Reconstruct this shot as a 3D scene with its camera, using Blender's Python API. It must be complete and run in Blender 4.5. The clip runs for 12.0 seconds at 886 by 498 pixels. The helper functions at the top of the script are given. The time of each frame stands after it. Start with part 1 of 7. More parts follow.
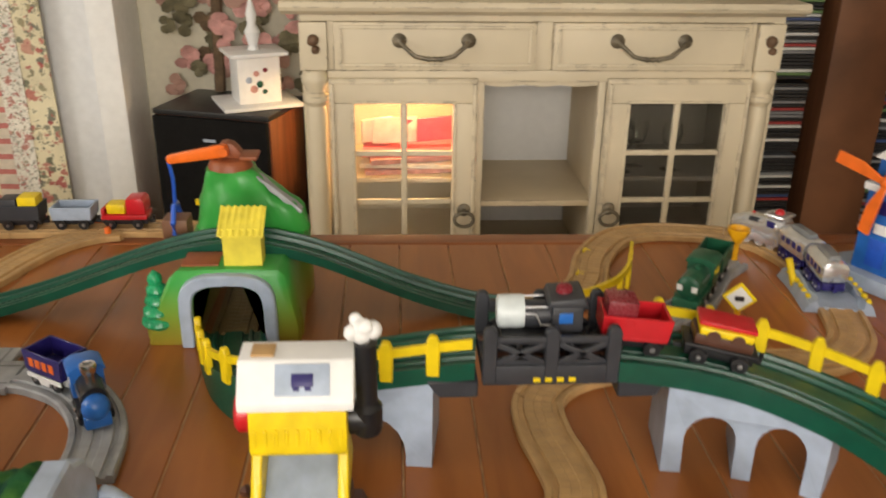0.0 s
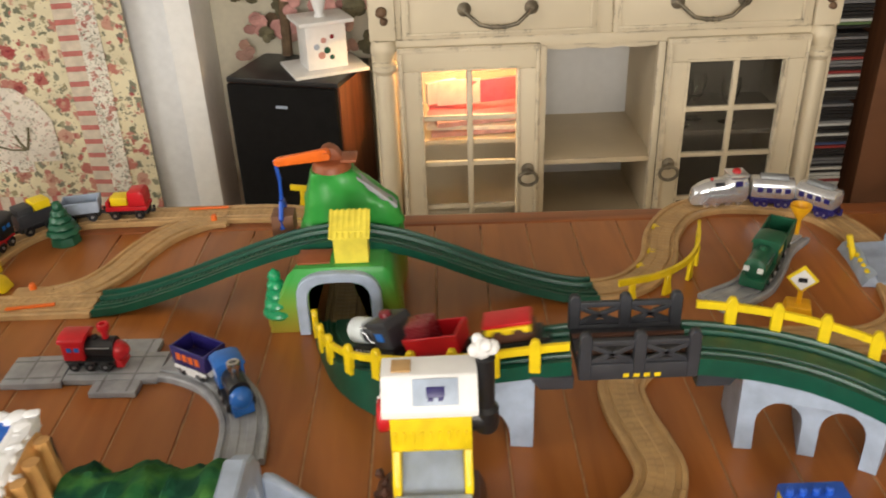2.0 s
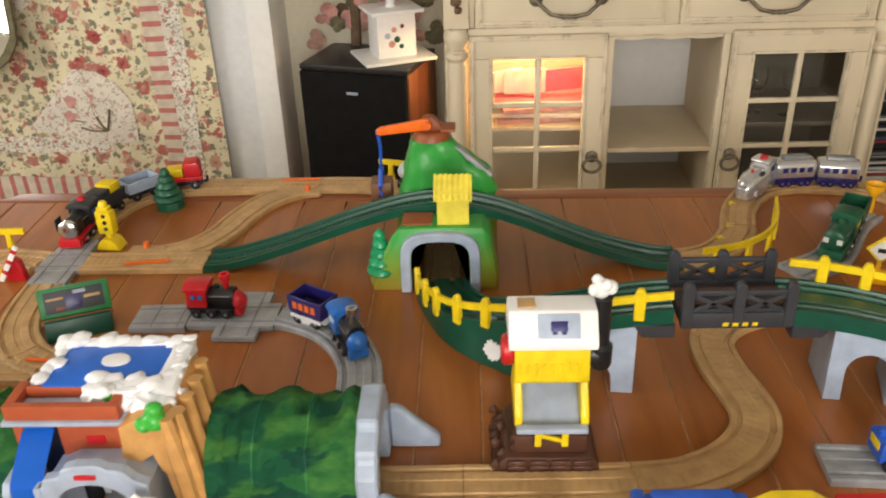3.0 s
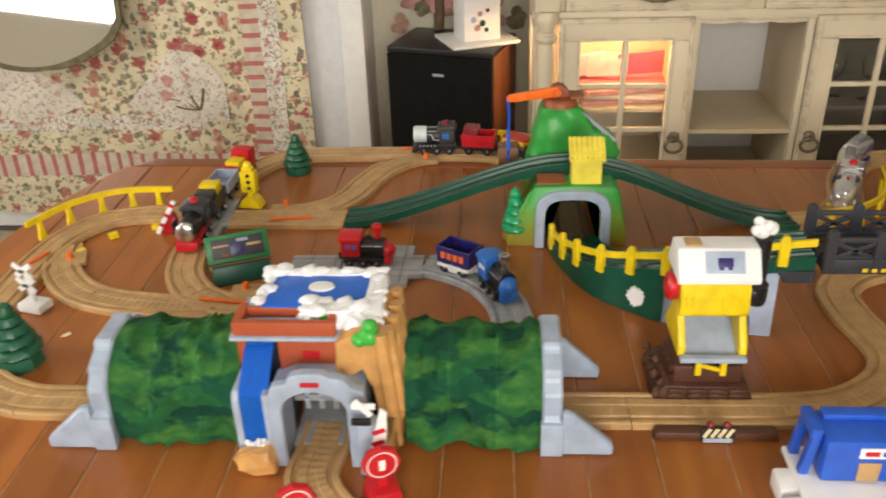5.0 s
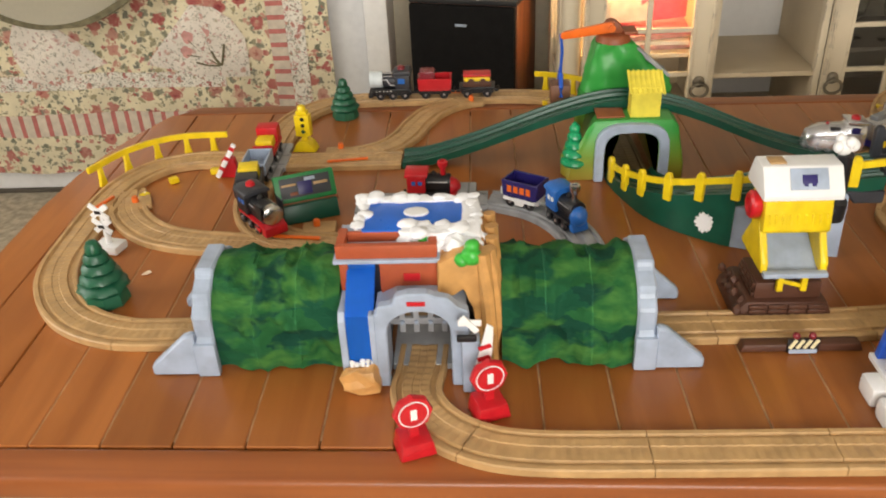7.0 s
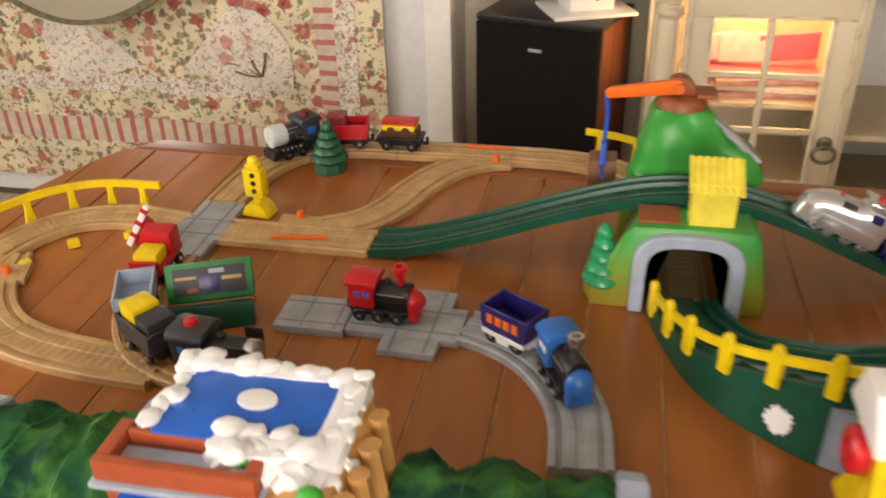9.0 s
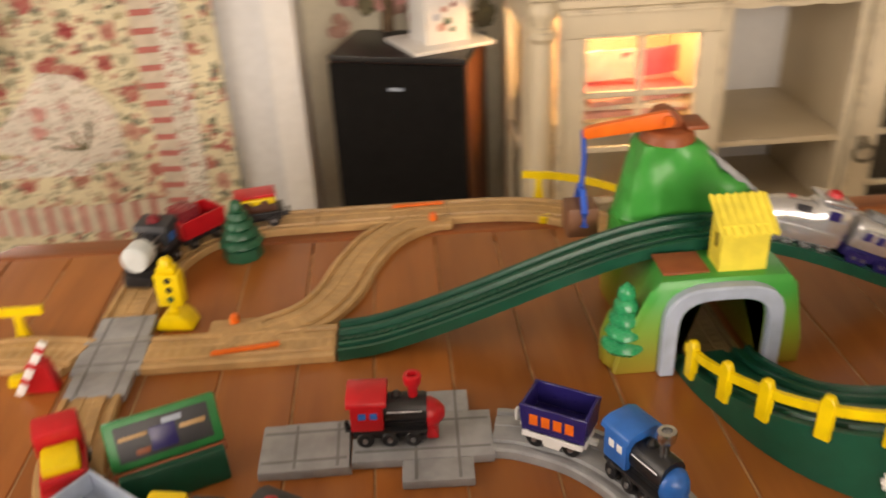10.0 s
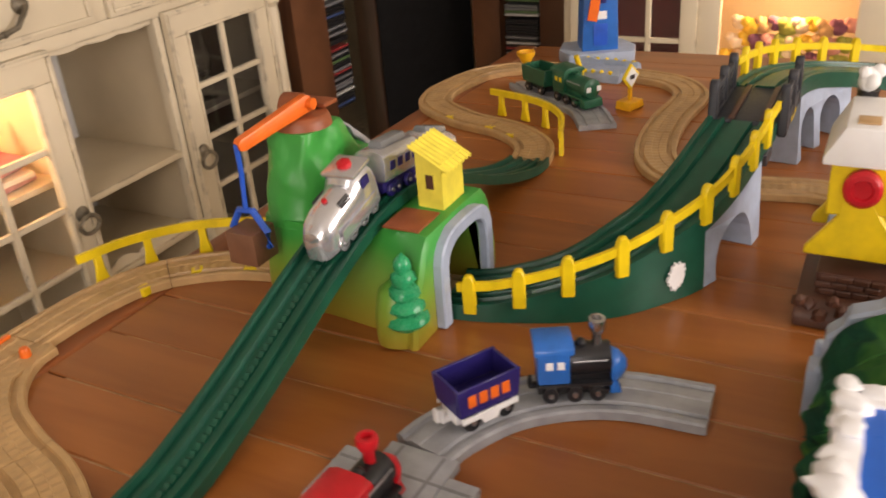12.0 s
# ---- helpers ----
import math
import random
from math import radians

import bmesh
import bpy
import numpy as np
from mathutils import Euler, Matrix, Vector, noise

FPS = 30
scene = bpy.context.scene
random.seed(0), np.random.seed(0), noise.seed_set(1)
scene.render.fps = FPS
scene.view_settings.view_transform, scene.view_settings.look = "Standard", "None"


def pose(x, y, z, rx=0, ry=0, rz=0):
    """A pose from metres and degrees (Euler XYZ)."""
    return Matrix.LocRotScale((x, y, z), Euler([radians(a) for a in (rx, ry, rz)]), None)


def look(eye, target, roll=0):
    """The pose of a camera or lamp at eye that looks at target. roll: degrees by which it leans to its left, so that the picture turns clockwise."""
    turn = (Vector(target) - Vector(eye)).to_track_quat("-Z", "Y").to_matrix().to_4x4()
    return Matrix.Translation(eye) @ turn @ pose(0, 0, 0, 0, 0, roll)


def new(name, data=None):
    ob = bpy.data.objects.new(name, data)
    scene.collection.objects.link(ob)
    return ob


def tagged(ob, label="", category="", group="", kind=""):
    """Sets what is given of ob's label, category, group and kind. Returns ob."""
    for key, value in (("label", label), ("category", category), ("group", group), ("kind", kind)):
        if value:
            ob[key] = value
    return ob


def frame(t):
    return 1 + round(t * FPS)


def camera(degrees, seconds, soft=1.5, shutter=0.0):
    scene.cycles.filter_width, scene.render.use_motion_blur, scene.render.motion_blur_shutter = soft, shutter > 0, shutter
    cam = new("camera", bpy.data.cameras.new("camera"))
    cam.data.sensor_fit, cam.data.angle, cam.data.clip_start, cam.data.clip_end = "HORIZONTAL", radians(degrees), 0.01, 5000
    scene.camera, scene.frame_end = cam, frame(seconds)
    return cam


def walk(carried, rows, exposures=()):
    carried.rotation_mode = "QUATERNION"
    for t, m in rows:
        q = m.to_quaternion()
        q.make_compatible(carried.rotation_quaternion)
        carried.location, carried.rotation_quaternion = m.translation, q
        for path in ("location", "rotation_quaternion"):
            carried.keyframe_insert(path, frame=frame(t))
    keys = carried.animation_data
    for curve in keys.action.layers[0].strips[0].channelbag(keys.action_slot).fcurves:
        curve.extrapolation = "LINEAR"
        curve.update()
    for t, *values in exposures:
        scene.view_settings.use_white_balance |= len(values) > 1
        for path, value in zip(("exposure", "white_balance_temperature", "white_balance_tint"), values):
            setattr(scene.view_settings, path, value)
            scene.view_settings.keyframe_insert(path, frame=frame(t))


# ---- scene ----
cam = camera(55.0, 12.0, soft=1.8, shutter=0.5)
PATH = [
    (0, (-0.019, 0.14, 0.647), (0.091, 1.972, -0.146), 0.8),
    (0.5, (-0.039, 0.173, 0.734), (0.022, 1.983, -0.113), 2.4),
    (1, (-0.053, 0.162, 0.782), (0.045, 1.953, -0.102), 1.2),
    (1.5, (-0.073, 0.115, 0.817), (-0.026, 1.893, -0.096), -0.1),
    (2, (-0.095, 0.071, 0.813), (-0.092, 1.825, -0.147), -2.1),
    (2.5, (-0.166, 0.006, 0.803), (-0.2, 1.772, -0.135), -2.6),
    (2.8, (-0.193, -0.029, 0.805), (-0.255, 1.73, -0.145), -2.2),
    (3, (-0.217, -0.042, 0.795), (-0.278, 1.718, -0.153), -1.8),
    (3.2, (-0.234, -0.052, 0.787), (-0.304, 1.692, -0.189), -1.5),
    (4.8, (-0.382, -0.151, 0.777), (-0.481, 1.605, -0.175), -1.9),
    (5, (-0.418, -0.179, 0.782), (-0.536, 1.577, -0.168), -1.8),
    (5.5, (-0.491, -0.197, 0.791), (-0.626, 1.55, -0.174), -1.5),
    (6, (-0.539, -0.201, 0.78), (-0.626, 1.548, -0.185), -1.2),
    (6.2, (-0.548, -0.2, 0.783), (-0.587, 1.552, -0.181), -1.4),
    (6.5, (-0.573, -0.233, 0.786), (-0.574, 1.512, -0.192), -1.5),
    (7, (-0.561, -0.238, 0.75), (-0.651, 1.48, -0.27), -2.7),
    (7.2, (-0.502, -0.207, 0.734), (-0.555, 1.515, -0.282), -2.7),
    (8.8, (-0.355, 0.227, 0.680), (-0.590, 1.920, -0.353), -0.8),
    (9, (-0.384, 0.297, 0.651), (-0.741, 1.990, -0.353), -1.5),
    (9.5, (-0.449, 0.418, 0.624), (-0.822, 2.084, -0.419), -1.8),
    (10, (-0.628, 0.477, 0.623), (-0.537, 2.232, -0.331), -2.6),
    (10.5, (-0.798, 0.498, 0.614), (-0.177, 2.162, -0.304), -2.2),
    (11, (-0.929, 0.579, 0.603), (0.133, 2.013, -0.300), -2.2),
    (11.5, (-1.064, 0.692, 0.585), (0.347, 1.775, -0.330), -4.1),
    (12, (-1.082, 0.853, 0.546), (0.474, 1.715, -0.368), -4.7),
]
walk(cam, [(t, look(eye, target, roll)) for t, eye, target, roll in PATH],
    exposures=[(0, -0.14, 6700, 10), (2.5, -0.04, 6500, 10), (5, -0.10, 6500, 10), (7, -0.1, 6500, 10), (8.6, 0.0, 6700, 11), (9, -0.05, 7000, 16), (9.5, -0.24, 7500, 22), (10, -0.02, 7500, 18), (10.5, 0.40, 6600, 12),
        (11, 0.38, 6500, 12), (11.5, 0.1, 6500, 11), (12, 0.06, 6900, 20)])

# ---- world and light ----
FLOOR = -0.82      # the table top is z = 0
world = bpy.data.worlds.new("world")
scene.world = world
world.use_nodes = True
wn = world.node_tree.nodes
sky = wn.new("ShaderNodeTexSky")
sky.sky_type, sky.sun_disc, sky.sun_elevation, sky.sun_rotation = "NISHITA", False, radians(35), radians(200)
world.node_tree.links.new(sky.outputs[0], wn["Background"].inputs[0])
wn["Background"].inputs[1].default_value = 0.12


def area_lamp(name, m, sx, sy, power, color):
    data = bpy.data.lights.new(name, "AREA")
    data.shape, data.size, data.size_y, data.energy, data.color = "RECTANGLE", sx, sy, power, color
    ob = new(name, data)
    ob.matrix_basis = m
    return ob


# daylight through the windows behind and beside the camera
area_lamp("window_light", look((-0.1, -2.4, 1.05), (0.0, 1.4, 0.0)), 2.2, 1.3, 114, (1.0, 0.95, 0.88))
area_lamp("window_light", look((-3.0, 0.6, 0.9), (0.0, 1.2, 0.0)), 1.6, 1.2, 36, (1.0, 0.97, 0.92))


def point_lamp(name, at, power, color, radius=0.03):
    data = bpy.data.lights.new(name, "POINT")
    data.energy, data.color, data.shadow_soft_size = power, color, radius
    ob = new(name, data)
    ob.location = at
    return ob


# ---- materials ----
def mat_base(name, color, rough=0.5, metal=0.0):
    m = bpy.data.materials.new(name)
    m.use_nodes = True
    b = m.node_tree.nodes["Principled BSDF"]
    b.inputs["Base Color"].default_value = (*color, 1)
    b.inputs["Roughness"].default_value = rough
    b.inputs["Metallic"].default_value = metal
    return m


def nd(m, kind, **vals):
    n = m.node_tree.nodes.new(kind)
    for k, v in vals.items():
        n.inputs[k.replace("_", " ")].default_value = v
    return n


def ln(m, a, b):
    m.node_tree.links.new(a, b)


def bsdf(m):
    return m.node_tree.nodes["Principled BSDF"]


def coords(m, scale=(1, 1, 1), generated=False):
    tc = nd(m, "ShaderNodeTexCoord")
    mp = nd(m, "ShaderNodeMapping")
    mp.inputs["Scale"].default_value = scale
    ln(m, tc.outputs["Generated" if generated else "Object"], mp.inputs[0])
    return mp.outputs[0]


def ramp_node(m, fac, stops):
    r = nd(m, "ShaderNodeValToRGB")
    e = r.color_ramp.elements
    while len(e) < len(stops):
        e.new(0.5)
    for el, (p, c) in zip(e, stops):
        el.position, el.color = p, (*c, 1)
    ln(m, fac, r.inputs[0])
    return r.outputs[0]


def mixed(m, fac, a, b, mode="MIX"):
    n = m.node_tree.nodes.new("ShaderNodeMix")
    n.data_type, n.blend_type = "RGBA", mode
    for sock, val in ((n.inputs[0], fac), (n.inputs[6], a), (n.inputs[7], b)):
        if hasattr(val, "is_linked"):
            ln(m, val, sock)
        elif isinstance(val, (int, float)):
            sock.default_value = val
        else:
            sock.default_value = (*val, 1)
    return n.outputs[2]


def bumped(m, height, strength=0.2, distance=0.002):
    b = nd(m, "ShaderNodeBump", Strength=strength, Distance=distance)
    ln(m, height, b.inputs["Height"])
    ln(m, b.outputs[0], bsdf(m).inputs["Normal"])


def shade(color, k):
    return tuple(min(1, c * k) for c in color)


def plastic(name, color, rough=0.35, wear=0.18):
    """Moulded toy plastic: slight mottling, scuffs in the gloss, soft relief."""
    m = mat_base(name, color, rough)
    n1 = nd(m, "ShaderNodeTexNoise", Scale=35.0, Detail=4.0)
    n2 = nd(m, "ShaderNodeTexNoise", Scale=260.0, Detail=3.0)
    c = coords(m)
    ln(m, c, n1.inputs[0]), ln(m, c, n2.inputs[0])
    col = ramp_node(m, n1.outputs[0], [(0.3, shade(color, 1 - wear)), (0.7, shade(color, 1 + wear * 0.5))])
    ln(m, col, bsdf(m).inputs["Base Color"])
    r = nd(m, "ShaderNodeMapRange")
    r.inputs[3].default_value, r.inputs[4].default_value = rough - 0.1, rough + 0.15
    ln(m, n2.outputs[0], r.inputs[0]), ln(m, r.outputs[0], bsdf(m).inputs["Roughness"])
    bumped(m, n2.outputs[0], 0.12, 0.0006)
    return m


def wood(name, dark, light, rough=0.45, scale=(30, 2, 30), bump=0.15):
    m = mat_base(name, light, rough)
    c = coords(m, scale)
    n = nd(m, "ShaderNodeTexNoise", Scale=1.0, Detail=6.0, Distortion=0.6)
    ln(m, c, n.inputs[0])
    big = nd(m, "ShaderNodeTexNoise", Scale=5.0, Detail=3.0)
    ln(m, coords(m), big.inputs[0])
    info = nd(m, "ShaderNodeObjectInfo")
    col = ramp_node(m, n.outputs[0], [(0.3, dark), (0.65, light)])
    col = mixed(m, ramp_node(m, big.outputs[0], [(0.35, (0, 0, 0)), (0.75, (0.35, 0.35, 0.35))]), col, dark)
    hsv = nd(m, "ShaderNodeHueSaturation")
    mr = nd(m, "ShaderNodeMapRange")
    mr.inputs[3].default_value, mr.inputs[4].default_value = 0.85, 1.15
    ln(m, info.outputs["Random"], mr.inputs[0]), ln(m, mr.outputs[0], hsv.inputs["Value"])
    ln(m, col, hsv.inputs["Color"]), ln(m, hsv.outputs[0], bsdf(m).inputs["Base Color"])
    bumped(m, n.outputs[0], bump, 0.001)
    return m


TABLE_WOOD = wood("table_wood", (0.27, 0.083, 0.017), (0.385, 0.132, 0.030), 0.30, (24, 3.0, 24), 0.18)
TAN = plastic("tan_plastic", (0.50, 0.31, 0.135), 0.42, 0.2)
GREY = plastic("grey_plastic", (0.33, 0.34, 0.36), 0.45, 0.25)
LIGHT_GREY = plastic("light_grey_plastic", (0.37, 0.44, 0.56), 0.38)
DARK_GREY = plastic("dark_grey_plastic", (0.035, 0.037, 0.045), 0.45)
BLACK = plastic("black_plastic", (0.012, 0.012, 0.014), 0.35)
DEEP_GREEN = plastic("deep_green_plastic", (0.003, 0.072, 0.042), 0.33)
BRIGHT_GREEN = plastic("bright_green_plastic", (0.05, 0.42, 0.05), 0.3)
YELLOW = plastic("yellow_plastic", (0.85, 0.62, 0.01), 0.35)
PALE_YELLOW = plastic("pale_yellow_plastic", (0.86, 0.72, 0.08), 0.4)
RED = plastic("red_plastic", (0.55, 0.012, 0.02), 0.3)
ORANGE = plastic("orange_plastic", (0.85, 0.16, 0.015), 0.35)
BLUE = plastic("blue_plastic", (0.02, 0.10, 0.55), 0.3)
LIGHT_BLUE = plastic("light_blue_plastic", (0.02, 0.14, 0.5), 0.3)
NAVY = plastic("navy_plastic", (0.02, 0.015, 0.13), 0.3)
WHITE = plastic("white_plastic", (0.82, 0.82, 0.82), 0.4, 0.05)
BROWN = plastic("brown_plastic", (0.09, 0.035, 0.02), 0.4)
TUNNEL_BROWN = plastic("tunnel_brown_plastic", (0.20, 0.135, 0.06), 0.5)
RUST = plastic("rust_plastic", (0.28, 0.075, 0.025), 0.45)
SILVER = mat_base("silver_plastic", (0.66, 0.67, 0.70), 0.22, 0.75)
_n = nd(SILVER, "ShaderNodeTexNoise", Scale=25.0, Detail=3.0)
ln(SILVER, coords(SILVER), _n.inputs[0])
ln(SILVER, ramp_node(SILVER, _n.outputs[0], [(0.3, (0.60, 0.61, 0.64)), (0.7, (0.70, 0.71, 0.74))]), bsdf(SILVER).inputs["Base Color"])
STEEL = mat_base("steel", (0.6, 0.6, 0.6), 0.25, 1.0)
PALE = plastic("pale_silver_plastic", (0.66, 0.72, 0.74), 0.3)
MAROON = plastic("maroon_plastic", (0.22, 0.02, 0.03), 0.25)
WALL_PAINT = plastic("wall_paint", (0.66, 0.61, 0.48), 0.8, 0.06)
TRIM_PAINT = plastic("trim_paint", (0.72, 0.73, 0.75), 0.5, 0.06)
CEILING_PAINT = plastic("ceiling_paint", (0.8, 0.79, 0.76), 0.8, 0.04)
CARPET = plastic("carpet", (0.48, 0.42, 0.32), 0.95, 0.35)
DARK_WOOD = wood("dark_wood", (0.075, 0.030, 0.014), (0.17, 0.070, 0.032), 0.4, (3, 40, 3))


# ---- mesh helpers ----
def link_mesh(name, bm, mat, parent=None, label="", smooth=False):
    me = bpy.data.meshes.new(name)
    bmesh.ops.recalc_face_normals(bm, faces=bm.faces)
    bm.to_mesh(me)
    bm.free()
    for m in mat if isinstance(mat, (list, tuple)) else [mat]:
        me.materials.append(m)
    if smooth:
        for p in me.polygons:
            p.use_smooth = True
        me.set_sharp_from_angle(angle=radians(38))
    ob = new(name, me)
    if parent:
        ob.parent = parent
    if label:
        ob["label"] = label
    return ob


def part(name, bm, mat, parent, label="", smooth=True):
    return link_mesh(name, bm, mat, parent, label, smooth)


def empty(name, m, label, category, group="", kind=""):
    ob = new(name)
    ob.empty_display_size = 0.02
    ob.matrix_basis = m
    return tagged(ob, label, category, group, kind)


def bevel(bm, w, seg=2, verts=None):
    edges = [e for e in bm.edges if len(e.link_faces) == 2 and e.calc_face_angle(0) > radians(30)]
    bmesh.ops.bevel(bm, geom=edges, offset=w, segments=seg, affect="EDGES", profile=0.6, clamp_overlap=True)
    return bm


def box(lo, hi, w=0.0, bm=None, seg=2):
    """A box between two corners, with rounded edges."""
    b = bmesh.new()
    s = [h - l for l, h in zip(lo, hi)]
    c = [(h + l) / 2 for l, h in zip(lo, hi)]
    bmesh.ops.create_cube(b, size=1, matrix=Matrix.Translation(c) @ Matrix.Diagonal((*s, 1)))
    if w:
        bevel(b, w, seg)
    return merge(bm, b)


def merge(bm, b, m=None):
    if m is not None:
        b.transform(m)
    if bm is None:
        return b
    me = bpy.data.meshes.new("t")
    b.to_mesh(me)
    b.free()
    bm.from_mesh(me)
    bpy.data.meshes.remove(me)
    return bm


def prism(pts, a, b, axis="y", w=0.0, bm=None, seg=2):
    """A polygon (u, v) pushed from a to b along an axis: for y the polygon lies in x, z; for x in y, z; for z in x, y."""
    def at(u, v, d):
        return {"y": (u, d, v), "x": (d, u, v), "z": (u, v, d)}[axis]
    g = bmesh.new()
    lo = [g.verts.new(at(u, v, a)) for u, v in pts]
    hi = [g.verts.new(at(u, v, b)) for u, v in pts]
    g.faces.new(lo), g.faces.new(hi[::-1])
    n = len(pts)
    for i in range(n):
        g.faces.new((lo[i], hi[i], hi[(i + 1) % n], lo[(i + 1) % n]))
    bmesh.ops.recalc_face_normals(g, faces=g.faces)
    if w:
        bevel(g, w, seg)
    return merge(bm, g)


def lathe(profile, n=20, m=None, bm=None):
    """Turned solid: profile of (radius, height) about z."""
    g = bmesh.new()
    rings = []
    for r, z in profile:
        rings.append([g.verts.new((r * math.cos(2 * math.pi * i / n), r * math.sin(2 * math.pi * i / n), z)) for i in range(n)])
    for p, q in zip(rings, rings[1:]):
        for i in range(n):
            g.faces.new((p[i], p[(i + 1) % n], q[(i + 1) % n], q[i]))
    g.faces.new(rings[0][::-1]), g.faces.new(rings[-1])
    bmesh.ops.remove_doubles(g, verts=g.verts, dist=1e-6)
    return merge(bm, g, m)


def tube(points, r, n=8, bm=None):
    """A round bar along points."""
    g = bmesh.new()
    pts = [Vector(p) for p in points]
    rings = []
    for i, p in enumerate(pts):
        d = (pts[min(i + 1, len(pts) - 1)] - pts[max(i - 1, 0)]).normalized()
        side = d.cross(Vector((0, 0, 1)))
        side = side.normalized() if side.length > 1e-3 else Vector((1, 0, 0))
        up = side.cross(d)
        rings.append([g.verts.new(p + r * (math.cos(2 * math.pi * k / n) * side + math.sin(2 * math.pi * k / n) * up)) for k in range(n)])
    for p, q in zip(rings, rings[1:]):
        for i in range(n):
            g.faces.new((p[i], p[(i + 1) % n], q[(i + 1) % n], q[i]))
    g.faces.new(rings[0][::-1]), g.faces.new(rings[-1])
    return merge(bm, g)


class Line:
    """A smooth line through control points, by arc length."""

    def __init__(self, ctrl):
        P = [Vector(p) for p in ctrl]
        P = [2 * P[0] - P[1]] + P + [2 * P[-1] - P[-2]]
        self.pts = []
        for i in range(1, len(P) - 2):
            a, b, c, d = P[i - 1:i + 3]
            for k in range(12):
                t = k / 12
                self.pts.append(0.5 * (2 * b + (c - a) * t + (2 * a - 5 * b + 4 * c - d) * t * t + (3 * b - a - 3 * c + d) * t ** 3))
        self.pts.append(P[-2])
        self.s = [0.0]
        for a, b in zip(self.pts, self.pts[1:]):
            self.s.append(self.s[-1] + (b - a).length)
        self.length = self.s[-1]

    def at(self, s):
        if s <= 0 or s >= self.length:
            i = 0 if s <= 0 else len(self.pts) - 2
            d = (self.pts[i + 1] - self.pts[i]).normalized()
            return (self.pts[0] + s * d) if s <= 0 else (self.pts[-1] + (s - self.length) * d)
        i = int(np.searchsorted(self.s, s)) - 1
        i = max(0, min(i, len(self.pts) - 2))
        k = (s - self.s[i]) / (self.s[i + 1] - self.s[i])
        return self.pts[i].lerp(self.pts[i + 1], k)

    def way(self, s):
        return (self.at(s + 0.008) - self.at(s - 0.008)).normalized()

    def near(self, x, y):
        return self.s[min(range(len(self.pts)), key=lambda i: (self.pts[i].x - x) ** 2 + (self.pts[i].y - y) ** 2)]

    def ride(self, s, wheelbase=0.05):
        a, b = self.at(s - wheelbase / 2), self.at(s + wheelbase / 2)
        d = (b - a).normalized()
        side = Vector((0, 0, 1)).cross(d).normalized()
        up = d.cross(side)
        m = Matrix((d, side, up)).transposed().to_4x4()
        m.translation = (a + b) / 2
        return m


def sweep(line, s0, s1, profile, step=0.014, bm=None, floor_z=None, sleepers=False, rack=False):
    """A profile (across, up) drawn along a line; points lower than floor_z's mark 'None' reach down to it."""
    g = bmesh.new()
    if sleepers or rack:
        step = 0.0032
    n = max(2, int((s1 - s0) / step) + 1)
    rings = []
    for i in range(n + 1):
        rise = 0.0009 if sleepers and i % 4 in (1, 2) else 0.0
        tooth = 0.0022 if rack and i % 3 == 1 else 0.0
        s = s0 + (s1 - s0) * i / n
        p, d = line.at(s), line.way(s)
        side = Vector((0, 0, 1)).cross(d).normalized()
        rings.append([g.verts.new((p + side * u + Vector((0, 0, v + (rise if abs(u) < 0.0185 and v > -0.002 else tooth if abs(u) < 0.0032 and v > -0.0095 else 0.0)))) if v is not None else Vector(((p + side * u).x, (p + side * u).y, floor_z))) for u, v in profile])
    k = len(profile)
    for p, q in zip(rings, rings[1:]):
        for j in range(k):
            g.faces.new((p[j], q[j], q[(j + 1) % k], p[(j + 1) % k]))
    g.faces.new(rings[0]), g.faces.new(rings[-1][::-1])
    return merge(bm, g)


# ---- lines of the tracks (their z is where wheels run) ----
RZ = 0.012
BRIDGE_LINE = Line([(0.585, 0.74, 0.066), (0.572, 0.81, 0.077), (0.545, 0.87, 0.089), (0.505, 0.918, 0.101), (0.458, 0.953, 0.112), (0.41, 0.977, 0.122), (0.36, 0.992, 0.131), (0.30, 1.003, 0.139), (0.23, 1.009, 0.145), (0.155, 1.010, 0.1465),
    (0.08, 1.015, 0.143), (0.028, 1.022, 0.134), (-0.028, 1.030, 0.122), (-0.077, 1.041, 0.109), (-0.125, 1.059, 0.093), (-0.165, 1.087, 0.076), (-0.201, 1.119, 0.059), (-0.227, 1.157, 0.043), (-0.246, 1.206, 0.027), (-0.262, 1.26, 0.016), (-0.267, 1.32, 0.0125), (-0.268, 1.40, RZ), (-0.275, 1.52, RZ), (-0.30, 1.62, RZ), (-0.36, 1.70, RZ),
    (-0.45, 1.735, RZ), (-0.6, 1.74, RZ), (-0.75, 1.74, RZ), (-0.86, 1.735, RZ), (-0.94, 1.70, RZ), (-0.99, 1.62, RZ), (-1.005, 1.52, RZ), (-1.006, 1.38, RZ), (-1.004, 1.25, RZ),
    (-0.985, 1.15, RZ), (-0.93, 1.075, RZ), (-0.85, 1.042, RZ), (-0.765, 1.03, RZ), (-0.695, 0.985, RZ), (-0.655, 0.91, RZ), (-0.642, 0.80, RZ)])
